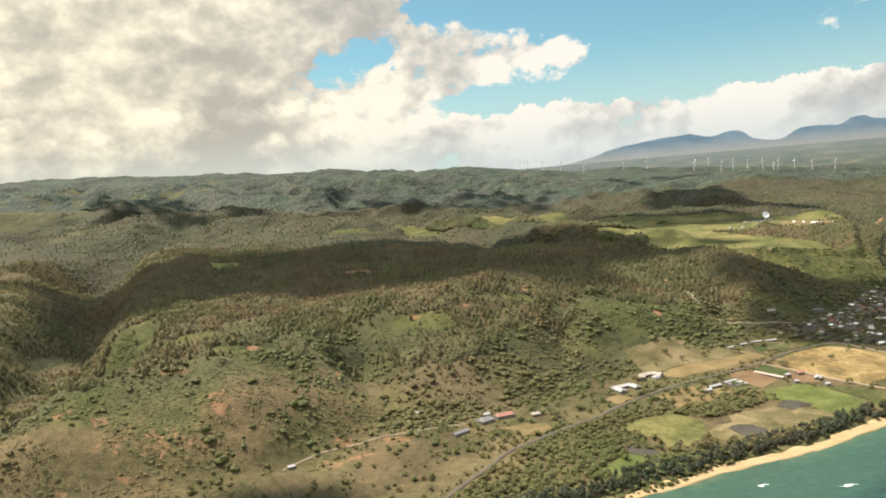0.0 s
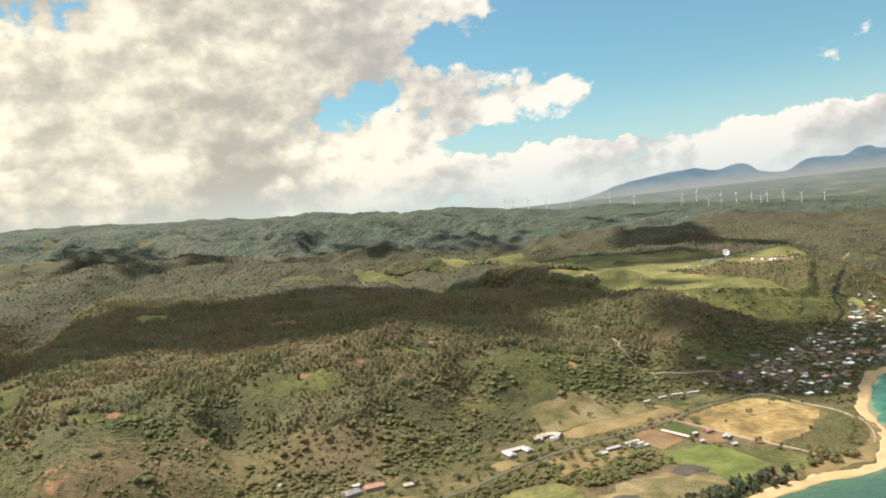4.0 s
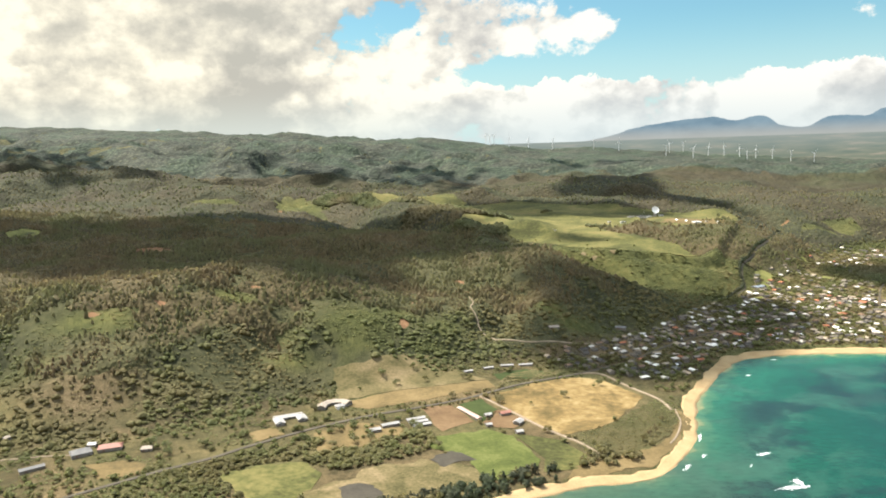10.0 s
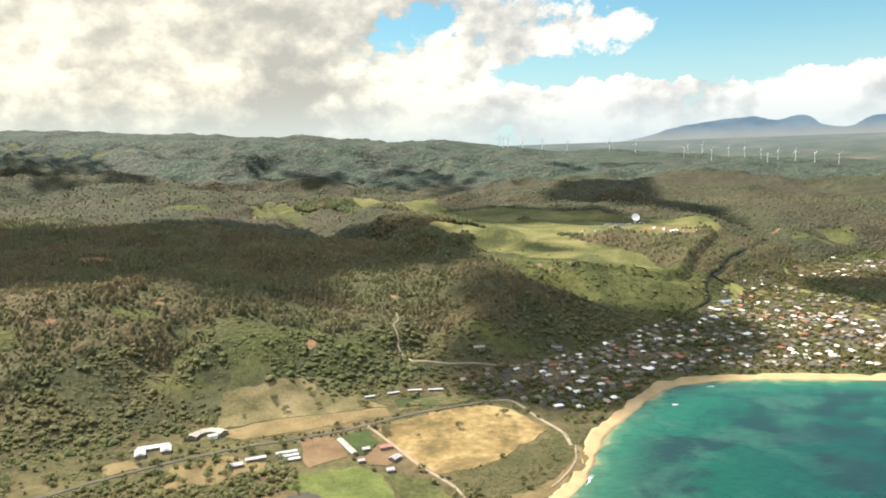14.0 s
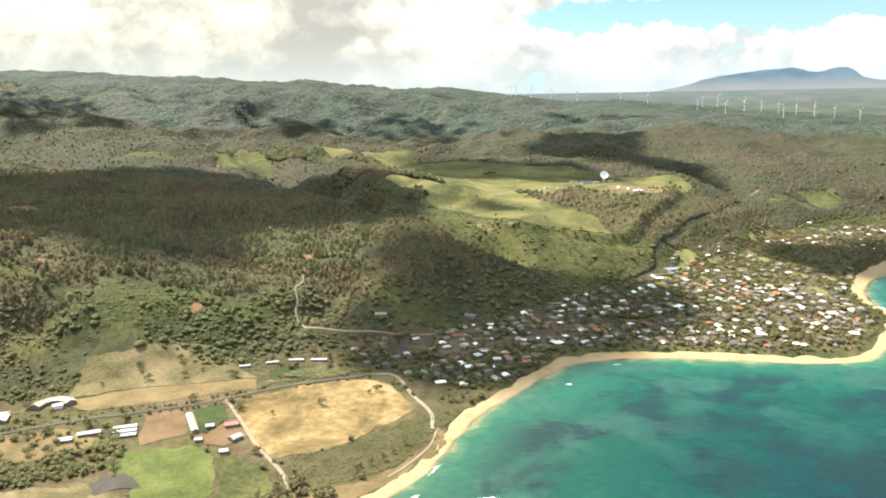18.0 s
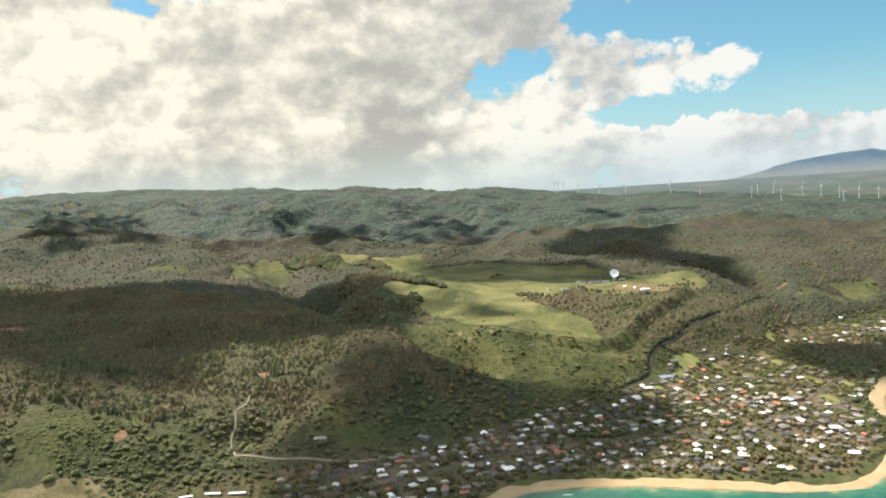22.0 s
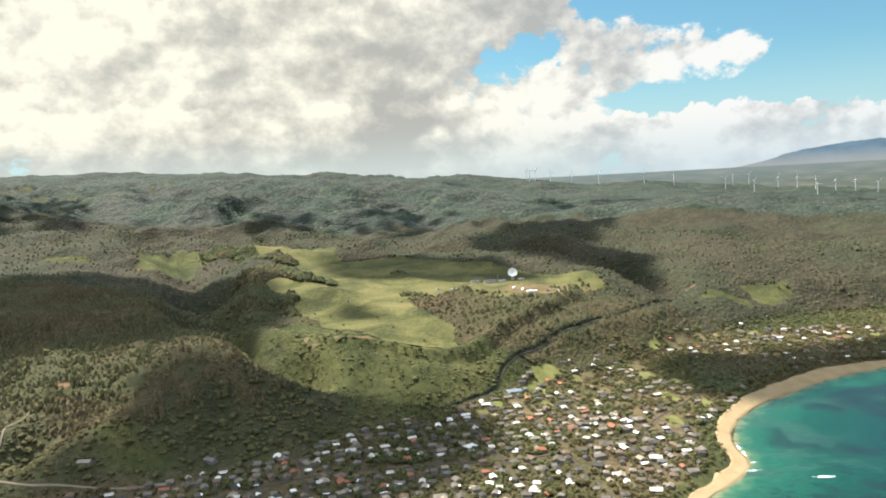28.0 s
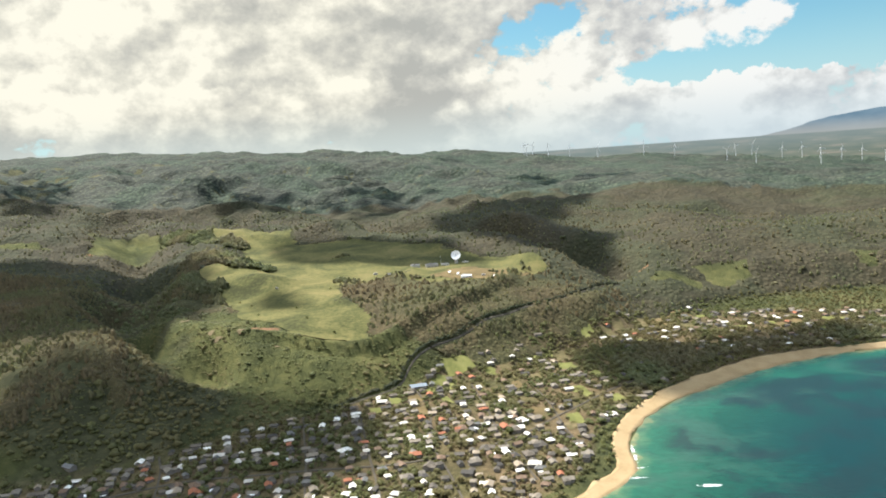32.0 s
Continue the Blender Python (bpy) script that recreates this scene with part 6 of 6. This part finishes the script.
# ---------------------------------------------------------------- wind farm
def turbine(x, y, turn, spin, hub=58.0):
    ob = thing("wind_turbine", "tall white three-bladed wind turbine on the plain", "wind turbine", x, y, turn, "wind farm")
    part("tower", lathe([(1.9, -3), (1.5, hub * 0.5), (1.1, hub)], 10), M_TURBINE, ob)
    part("nacelle", boxes((-1.5, -2.2, hub - 0.8, 1.5, 6.0, hub + 2.2)), M_TURBINE, ob)
    rotor = part("hub", lathe([(1.5, -1.0), (1.6, 0.3), (0.4, 1.6)], 10), M_TURBINE, ob)
    rotor.matrix_local = pose(0, -2.4, hub + 0.7, 90, 0, 0)
    for i in range(3):
        bm = bmesh.new()
        v = [bm.verts.new(p) for p in ((-0.8, -0.3, 0), (0.9, -0.3, 0), (0.9, 0.4, 0), (-0.8, 0.4, 0), (-0.6, -0.25, 8), (1.5, -0.2, 8), (1.5, 0.2, 8), (-0.6, 0.3, 8), (-0.15, -0.1, 29), (0.3, -0.1, 29), (0.3, 0.1, 29), (-0.15, 0.1, 29))]
        for k in (0, 4):
            for a in range(4):
                bm.faces.new((v[k + a], v[k + (a + 1) % 4], v[k + 4 + (a + 1) % 4], v[k + 4 + a]))
        bm.faces.new((v[3], v[2], v[1], v[0]))
        bm.faces.new(v[8:12])
        part("blade", bm, M_TURBINE, rotor).matrix_local = pose(0, -2.4, hub + 0.7, 90, 0, 0).inverted() @ pose(0, -3.4, hub + 0.7, 0, spin + i * 120, 0)
    return ob


def wind_farm():
    rng = np.random.default_rng(5)
    for x, y in ((1939, 4521), (1667, 4617), (1548, 4752), (1300, 4900), (1140, 4860), (895, 4880), (745, 4860), (630, 4850), (512, 4840), (490, 4900), (540, 4890), (1830, 4860), (1930, 4880), (2010, 4840), (2110, 4850), (2190, 4800), (2290, 4780), (2400, 4720), (1690, 4900), (1610, 4910)):
        turbine(x, y, 20 + rng.uniform(-14, 14), rng.uniform(0, 120))


wind_farm()

# ---------------------------------------------------------------- trees of the plain
def away_from_built(px, py, extra=1.0):
    ok = np.ones(px.shape, bool)
    for bx, by, r in BUILT:
        ok &= (px - bx) ** 2 + (py - by) ** 2 > (r + extra) ** 2
    return ok


FIELDS = [p for name in ("dry_field", "pasture", "soil_plot", "lawn", "farmyard", "yard_lawn", "green_field", "pond", "olive_field", "hill_field", "dark_lawn", "scrubland") for p in PATCHES[name]]
THICKET = [(-60, 510), (-30, 585), (30, 670), (110, 728), (150, 752), (200, 790), (222, 780), (190, 735), (165, 700), (165, 660), (190, 640), (230, 632), (150, 590), (0, 540)]
HEDGE = [(205, 745), (232, 760), (262, 775), (296, 806), (308, 800), (318, 774), (300, 752), (262, 734), (240, 728)]


def plain_trees():
    rng = np.random.default_rng(31)
    upland_woods()
    # among the houses
    x, y = sprinkle(400, 1620, 920, 1800, 5.0, rng)
    n = vnoise(x, y, 45, 101) + 0.5 * vnoise(x, y, 17, 102)
    want = np.where(y < 1330, 0.68, 0.8) + 0.5 * n
    edge = line_dist(x, y, COAST)
    keep = inside(x, y, VILLAGE) & (rng.uniform(0, 1, x.shape) < want) & (edge > beach_width(x) + 2) & away_from_built(x, y, -1.6) & (line_dist(x, y, HIGHWAY, False) > 3.5)
    for line in STREETS:
        keep &= line_dist(x, y, line, False) > 2.6
    for f in LAWNS:
        keep &= ~(inside(x, y, f) & (rng.uniform(0, 1, x.shape) > 0.06))
    keep &= ~inside(x, y, CLEAR_AREAS[1])
    x, y = x[keep], y[keep]
    h = np.clip(3.9 * np.exp(0.32 * rng.standard_normal(x.shape)), 2.2, 8)
    scatter("village_trees", x, y, h, h * rng.uniform(1.1, 1.5, x.shape), crown_kinds("broad", 6, rng), M_SHRUB, "dark green garden trees between the houses", "trees")
    # lowland between village, hills and shore
    x, y = sprinkle(-300, 1700, 560, 1900, 7.6, rng)
    edge, e = line_dist(x, y, COAST), line_dist(x, y, SCARP)
    n = vnoise(x, y, 55, 111) + 0.6 * vnoise(x, y, 20, 112)
    belt = 1.3 * smooth((58 - edge) / 14) * smooth((372 - x) / 40) + 0.4 * smooth((48 - edge) / 14) * smooth((520 - x) / 40) + 0.95 * (x > 575) * (x < 1250) * (edge < beach_width(x) + 30)
    grove = 1.2 * inside(x, y, [(-60, 510), (-30, 585), (60, 690), (150, 735), (190, 700), (165, 660), (190, 640), (230, 632), (150, 590), (0, 540)]) + 1.2 * blob(x, y, 1140, 1545, 100, 40, 40) + 1.4 * inside(x, y, [(205, 748), (232, 760), (262, 772), (300, 782), (318, 772), (300, 752), (262, 736), (240, 730)]) + blob(x, y, 110, 700, 60, 26, 25) + blob(x, y, 170, 700, 30, 30) + 0.6 * blob(x, y, 250, 800, 40, 16, 30) + blob(x, y, 545, 985, 40, 16, 40) + blob(x, y, 560, 920, 22, 30) + 0.8 * blob(x, y, 60, 700, 60, 30)
    want = np.where(y > 1300, 0.85, 0.10 + 0.28 * n) + belt + grove
    keep = within_fan(x, y) & (edge > np.where(x > 560, beach_width(x) + 1, 22)) & (e < 14) & ~inside(x, y, VILLAGE) & (rng.uniform(0, 1, x.shape) < want) & away_from_built(x, y, 0.5) & (line_dist(x, y, HIGHWAY, False) > 6) & wood_free(x, y)
    for f in FIELDS + LAWNS:
        keep &= ~(inside(x, y, f) & (rng.uniform(0, 1, x.shape) > 0.03))
    x, y = x[keep], y[keep]
    h = rng.uniform(2.2, 6.2, x.shape) + 2.5 * ((line_dist(x, y, COAST) < 60) & (x < 520))
    scatter("lowland_trees", x, y, h, h * rng.uniform(1.0, 1.4, x.shape), crown_kinds("broad", 6, rng), M_SHRUB, "dark green trees and thickets on the coastal plain", "trees")
    # dark grove behind the far bay
    x, y = sprinkle(1000, 1420, 1390, 1720, 6.0, rng)
    keep = inside(x, y, [(1019, 1511), (1064, 1590), (1104, 1575), (1152, 1575), (1206, 1622), (1244, 1610), (1317, 1688), (1400, 1712), (1400, 1650), (1263, 1590), (1206, 1575), (1165, 1548), (1095, 1470), (1050, 1400)]) & (line_dist(x, y, COAST) > beach_width(x) + 3) & (rng.uniform(0, 1, x.shape) < 0.8 + 0.4 * vnoise(x, y, 30, 113)) & away_from_built(x, y, -0.5)
    x, y = x[keep], y[keep]
    h = rng.uniform(5, 9.5, x.shape)
    scatter("shore_grove", x, y, h, h * rng.uniform(0.9, 1.25, x.shape), crown_kinds("broad", 5, rng), M_FOREST, "dark grove of tall trees behind the far beach", "trees")
    # ironwoods along the shore, and the thickets behind them
    x, y = sprinkle(-60, 410, 540, 760, 4.6, rng)
    edge = line_dist(x, y, COAST)
    keep = (edge > 13) & (edge < 34 + 8 * vnoise(x, y, 26, 141)) & (rng.uniform(0, 1, x.shape) < 0.9 - 0.5 * smooth((x - 360) / 40))
    x, y = x[keep], y[keep]
    h = rng.uniform(4.5, 9.0, x.shape)
    scatter("shore_ironwoods", x, y, h, h * rng.uniform(0.85, 1.2, x.shape), crown_kinds("broad", 4, rng) + crown_kinds("iron", 2, rng), M_DARK, "dense dark row of ironwood trees along the beach", "trees", 0.1)
    x, y = sprinkle(-130, 330, 520, 800, 4.4, rng)
    n = vnoise(x, y, 24, 151)
    near = 1.0 * inside(x, y, THICKET) + 1.0 * inside(x, y, HEDGE)
    keep = (rng.uniform(0, 1, x.shape) < near * (0.85 - 0.45 * smooth((150 - x) / 60) + 0.5 * n)) & (line_dist(x, y, HIGHWAY, False) > 4.5)
    for f in FIELDS:
        keep &= ~inside(x, y, f)
    x, y = x[keep], y[keep]
    h = rng.uniform(1.8, 4.6, x.shape) * np.where(x > 200, 1.35, 1.0)
    scatter("thicket", x, y, h, h * rng.uniform(1.2, 1.7, x.shape), crown_kinds("broad", 6, rng), M_SHRUB, "dense dark green thicket beside the coast road", "shrubs")
    # scrub behind the beach
    x, y = sprinkle(430, 560, 740, 895, 3.2, rng)
    keep = inside(x, y, FIELDS[-1]) & (rng.uniform(0, 1, x.shape) < 0.85)
    x, y = x[keep], y[keep]
    h = rng.uniform(0.5, 1.3, x.shape)
    scatter("beach_scrub", x, y, h, h * 3.2, crown_kinds("shrub", 5, rng), M_SHRUB, "low dense scrub behind the beach", "shrubs")
    # low growth over the open slopes
    x, y = sprinkle(-760, 900, 600, 1600, 5.6, rng)
    e = line_dist(x, y, SCARP)
    n = 0.6 * vnoise(x, y, 34, 121) + 0.5 * vnoise(x, y, 12, 122)
    keep = within_fan(x, y) & (e > -70) & (line_dist(x, y, COAST) > 70) & (rng.uniform(-0.5, 0.5, x.shape) < 2.2 * n + 0.22 + 0.25 * smooth(e / 80) - 0.3 * dry_land(x, y)) & wood_free(x, y) & away_from_built(x, y, 1) & (line_dist(x, y, HIGHWAY, False) > 6) & ~inside(x, y, VILLAGE)
    for f in FIELDS:
        keep &= ~inside(x, y, f)
    x, y = x[keep], y[keep]
    h = rng.uniform(0.7, 1.6, x.shape)
    scatter("undergrowth", x, y, h, rng.uniform(3.2, 7.0, x.shape), [(v[:42], t[:14]) for v, t in crown_kinds("mound", 8, rng)], M_SHRUB, "low mixed shrubs covering the slopes", "shrubs")
    # hedge on the uphill side of the hill road
    c = curve_points(HILL_ROAD, 2.2)
    d = np.gradient(c, axis=0)
    d /= np.maximum(np.hypot(d[:, 0], d[:, 1]), 1e-6)[:, None]
    c = c + np.stack([-d[:, 1], d[:, 0]], 1) * rng.uniform(2.8, 5.6, (len(c), 1))
    h = rng.uniform(2.6, 5.4, len(c))
    scatter("roadside_hedge", c[:, 0], c[:, 1], h, h * rng.uniform(0.9, 1.3, len(c)), crown_kinds("broad", 5, rng), M_DARK, "dark line of trees along the hill road", "trees")
    c = curve_points(HIGHWAY[:16], 4.0)
    d = np.gradient(c, axis=0)
    d /= np.hypot(d[:, 0], d[:, 1])[:, None]
    c = np.concatenate([c + np.stack([-d[:, 1], d[:, 0]], 1) * side * rng.uniform(4.0, 8.0, (len(c), 1)) for side in (-1, 1)])
    c = c[(rng.uniform(0, 1, len(c)) < 0.35 + 0.4 * vnoise(c[:, 0], c[:, 1], 30, 171)) & away_from_built(c[:, 0], c[:, 1], 0)]
    h = rng.uniform(1.6, 4.0, len(c))
    scatter("roadside_bushes", c[:, 0], c[:, 1], h, h * rng.uniform(1.1, 1.6, len(c)), crown_kinds("broad", 5, rng), M_SHRUB, "green bushes along the coast road", "shrubs")
    # belts on the plateau
    x, y = sprinkle(-60, 960, 1400, 2260, 6.0, rng)
    belts = blob(x, y, 655, 1655, 14, 10) + 1.3 * smooth((24 - line_dist(x, y, [(225, 1875), (300, 1838), (345, 1802), (400, 1755), (428, 1775)], False)) / 6) + 1.3 * smooth((30 - line_dist(x, y, [(-30, 2215), (20, 2180), (80, 2165), (180, 2062), (248, 2022)], False)) / 8) + 1.2 * smooth((18 - line_dist(x, y, [(340, 1690), (385, 1635), (412, 1650)], False)) / 6) + blob(x, y, 620, 1685, 40, 14, -40) + blob(x, y, 535, 1895, 16, 8) + 0.8 * blob(x, y, 700, 1690, 60, 8) + 0.5 * blob(x, y, 880, 1720, 40, 40) + 0.05 * inside(x, y, MEADOW)
    keep = (inside(x, y, MEADOW) | (x < 460)) & (rng.uniform(0.1, 1.1, x.shape) < belts) & away_from_built(x, y, 3)
    x, y = x[keep], y[keep]
    h = rng.uniform(4, 8, x.shape) * np.where(x < 460, 1.9, 1.0)
    scatter("meadow_trees", x, y, h, h * rng.uniform(0.9, 1.3, x.shape), crown_kinds("broad", 6, rng) + crown_kinds("spire", 3, rng), M_FOREST, "dark tree belts on the green plateau", "trees")


def single_tree(label, tall, wide, mat, rng, slim=False):
    """One tree that stands alone: trunk, limbs and a crown of many clumps."""
    ob = tagged(new("tree"), label, "tree", "lone trees of the plain")
    bm = bmesh.new()
    rod(bm, (0, 0, -0.5), (0.1, 0.05, tall * 0.5), tall * 0.035, tall * 0.02, 7)
    trunk = part("trunk", bm, M_TRUNK, ob)
    spec = []
    for i in range(4):
        a = i * 1.57 + rng.uniform(-0.4, 0.4)
        bm = bmesh.new()
        tip = (wide * 0.3 * math.cos(a), wide * 0.3 * math.sin(a), tall * rng.uniform(0.55, 0.7))
        rod(bm, (0.05, 0.02, tall * rng.uniform(0.28, 0.4)), tip, tall * 0.016, tall * 0.008, 5)
        part("limb", bm, M_TRUNK, trunk)
    for i in range(16):
        a, r = rng.uniform(0, 6.28), wide * 0.36 * rng.uniform(0.1, 1) ** 0.5
        z = tall * (rng.uniform(0.3, 0.95) if slim else rng.uniform(0.45, 0.85))
        r *= (1.15 - z / tall) * 1.6 if slim else 1.0
        s = wide * rng.uniform(0.14, 0.24)
        spec.append((r * math.cos(a), r * math.sin(a), z, s, s * 0.85))
    hubs = spec

    def billow(a, w):
        x, y, z, r, _ = hubs[rng.integers(0, len(hubs))]
        e = math.asin(min(1, w * 1.4 - 0.4))
        d = (math.cos(e) * math.cos(a), math.cos(e) * math.sin(a), math.sin(e))
        return (x + r * d[0], y + r * d[1], z + 0.85 * r * d[2]), d

    v, t = tufts(260, rng, billow, wide * 0.07, 0.5)
    part("crown", tri_mesh("crown", v, t, mat), None, ob)
    return ob


def lone_trees():
    rng = np.random.default_rng(41)
    protos = [single_tree("round green tree on the coastal plain", 6.5, 7.5, M_SHRUB, rng), single_tree("spreading dark tree on the coastal plain", 6, 9.5, M_FOREST, rng),
              single_tree("slim feathery tree near the shore", 9, 5.5, M_IRON, rng, True), single_tree("small bushy tree beside the road", 4.2, 5, M_SHRUB, rng)]
    farm = [(402, 862), (449, 772), (455, 762), (330, 876), (280, 853), (290, 836), (284, 848), (301, 801), (296, 812), (372, 868), (376, 864), (414, 796), (410, 800), (318, 766), (232, 801), (264, 826), (240, 812), (226, 838), (200, 848), (196, 800), (150, 790), (120, 772), (104, 762), (96, 755), (160, 812), (140, 800), (69, 772)]
    slope = [(76, 776), (60, 752), (90, 768), (8, 745), (-20, 740), (480, 926), (471, 917), (440, 884), (340, 935), (300, 925), (270, 915), (236, 900), (310, 940), (345, 932), (255, 930), (285, 950), (318, 962), (470, 988), (452, 990), (436, 985), (520, 960), (505, 945), (280, 790), (262, 782), (246, 776), (230, 770), (214, 764)]
    shore_row = [(520, 800), (512, 790), (505, 782), (498, 770), (524, 815), (416, 716), (428, 722), (440, 728), (400, 712), (452, 735), (384, 704), (372, 698), (355, 690), (340, 680), (328, 672), (314, 668), (300, 660), (286, 652), (270, 646), (256, 640), (240, 634), (224, 630)]
    plateau = [(640, 1480), (560, 1500), (600, 1530), (520, 1560), (690, 1440), (700, 1560), (480, 1600), (610, 1640)]
    spots = farm + slope + shore_row + plateau
    used = set()
    for i, (x, y) in enumerate(spots):
        shore = line_dist(np.array(float(x)), np.array(float(y)), COAST) < 48
        k = 2 if shore and i % 3 else (3 if y > 1400 else int(rng.choice([0, 1, 3])))
        x, y = x + rng.uniform(-2, 2) - (6 if shore else 0), y + rng.uniform(-2, 2) + (11 if shore else 0)
        m = pose(x, y, float(height(x, y)), 0, 0, rng.uniform(0, 360))
        if k in used:
            copy_thing(protos[k], m)
        else:
            protos[k].matrix_world = m
            used.add(k)


plain_trees()
lone_trees()


# ---------------------------------------------------------------- surf
def foam(x, y, rx, ry, turn, seed):
    """Broken white water: many small ragged flecks along a crest."""
    rng = np.random.default_rng(seed)
    c, s = math.cos(radians(turn)), math.sin(radians(turn))
    bm = bmesh.new()
    for _ in range(int(20 + 5 * max(rx, ry))):
        u, w = rng.normal(0, 0.55) * rx, rng.normal(0, 0.5) * ry
        size = 0.35 * min(rx, ry) * rng.uniform(0.35, 1.0) * math.exp(-0.3 * ((u / rx) ** 2 + (w / ry) ** 2))
        long = rng.uniform(1.0, 2.2)
        n = 9
        mid = bm.verts.new((c * u - s * w, s * u + c * w, rng.uniform(0.15, 0.4)))
        rim = []
        for i in range(n):
            a, r = 2 * math.pi * i / n, size * rng.uniform(0.45, 1.3)
            p, q = u + (long if rx > ry else 1.0) * r * math.cos(a), w + (1.0 if rx > ry else long) * r * math.sin(a)
            rim.append(bm.verts.new((c * p - s * q, s * p + c * q, 0.03)))
        for i in range(n):
            bm.faces.new((mid, rim[i], rim[(i + 1) % n]))
    ob = part("surf", bm, M_FOAM)
    ob.location = (x, y, 0.02)
    tagged(ob, "flecks of white foam where a wave breaks", "surf", "breaking waves", "stuff")


# ---------------------------------------------------------------- clouds overhead
def cloud(area, seed, base=2000.0, gap=36, most=62.0):
    """A cumulus of many billows over the stretch of land that it shades."""
    rng = np.random.default_rng(seed)
    a = np.array(area, float)
    gx, gy = sprinkle(a[:, 0].min(), a[:, 0].max(), a[:, 1].min(), a[:, 1].max(), gap, rng)
    ok = inside(gx, gy, area)
    gx, gy = gx[ok], gy[ok]
    edge = line_dist(gx, gy, list(area) + [area[0]], False)
    away_by = (base - height(gx, gy)) / math.tan(SUN_EL)
    gx, gy = gx + away_by * math.sin(SUN_AZ), gy + away_by * math.cos(SUN_AZ)
    mx, my = gx.mean(), gy.mean()
    spec = []
    for x, y, d in zip(gx, gy, edge):
        r = min(most, 18 + 0.8 * d) * rng.uniform(0.8, 1.2)
        spec.append((x - mx, y - my, 0.12 * r * rng.uniform(0, 1), r, r * 0.3))
    v, t = lumps(spec, 0.14, rng, BALL2)
    ob = new("cloud", tri_mesh("cloud", v, t, M_CLOUD, True))
    ob.location = (mx, my, base)
    tagged(ob, "white cumulus cloud drifting above the hills", "cloud", "cumulus clouds")


# each cloud stands sunward of the land that it shades
cloud([(-880, 1500), (-700, 1383), (-640, 1200), (-420, 1000), (-385, 1090), (-330, 1205), (-260, 1193), (-134, 1122), (-20, 1125), (79, 1090), (150, 1072), (222, 1098), (240, 1200), (262, 1305), (375, 1322), (470, 1283),
       (460, 1400), (445, 1508), (412, 1625), (330, 1765), (235, 1880), (120, 1925), (0, 1925), (-100, 1925), (-231, 1798), (-340, 1720), (-460, 1690), (-640, 1600)], 60, gap=40)
cloud([(430, 1240), (487, 1260), (550, 1272), (620, 1300), (690, 1298), (740, 1308), (790, 1275), (818, 1222), (808, 1180), (785, 1132), (735, 1092), (692, 1045), (611, 985), (552, 950), (481, 950), (428, 1020), (405, 1066), (472, 1100), (488, 1132), (450, 1158), (428, 1200)], 61)
cloud([(600, 2308), (676, 2487), (803, 2850), (953, 2664), (860, 2240), (1015, 2150), (1030, 1990), (960, 1900), (860, 1905), (766, 2023)], 62)
cloud([(40, 3011), (120, 3235), (334, 3080), (474, 3039), (380, 2940), (362, 2650), (238, 2697)], 63, gap=56, most=27)
cloud([(490, 1600), (541, 1625), (610, 1563), (582, 1515)], 68, gap=46)
cloud([(-440, 3060), (-320, 3112), (-135, 3089), (23, 3002), (56, 2851), (-10, 2600), (-170, 2660)], 64, gap=56, most=27)
cloud([(-1300, 2831), (-1517, 3547), (-1103, 3185), (-632, 2687), (-560, 2445), (-700, 2330), (-840, 2300)], 65, gap=56, most=27)
cloud([(1003, 1590), (1092, 1578), (1172, 1615), (1260, 1667), (1340, 1710), (1330, 1590), (1240, 1535), (1180, 1492), (1120, 1425), (1050, 1405), (1002, 1485)], 66)
cloud([(325, 2080), (469, 2112), (605, 2071), (740, 1950), (815, 1820), (760, 1815), (673, 1821), (560, 1857), (440, 1870), (330, 2020)], 67)
cloud([(-225, 480), (-222, 648), (-180, 622), (-144, 638), (-99, 612), (-85, 575), (-110, 480)], 69, gap=26)
cloud([(600, 3150), (700, 3300), (1200, 3250), (1100, 3100)], 70, gap=56, most=27)
REEF_SURF = [(585, 761, 6, 2.2, 20), (582, 699, 11, 3, 10), (590, 708, 3, 6, 10), (536, 760, 4, 1.6, 55), (545, 800, 1.6, 8, -20), (650, 973, 3, 1.4, 0), (1103, 1180, 9, 2.4, 10), (1047, 1190, 6, 1.6, 10), (1050, 1210, 4, 1.3, 20), (1046, 1232, 1.8, 8, 0), (1044, 1250, 1.6, 9, 5), (232, 585, 5, 1.8, 10)]
BAY_SURF = [(293, 572, 6, 1.8, 10), (388, 655, 8, 2, 20), (516, 738, 1.6, 7, -30), (566, 738, 3, 0.9, 50), (1010, 1120, 1.2, 7, -30), (700, 1030, 5, 0.9, 10)]
for i, f in enumerate(REEF_SURF + BAY_SURF):
    foam(*f, 90 + i)
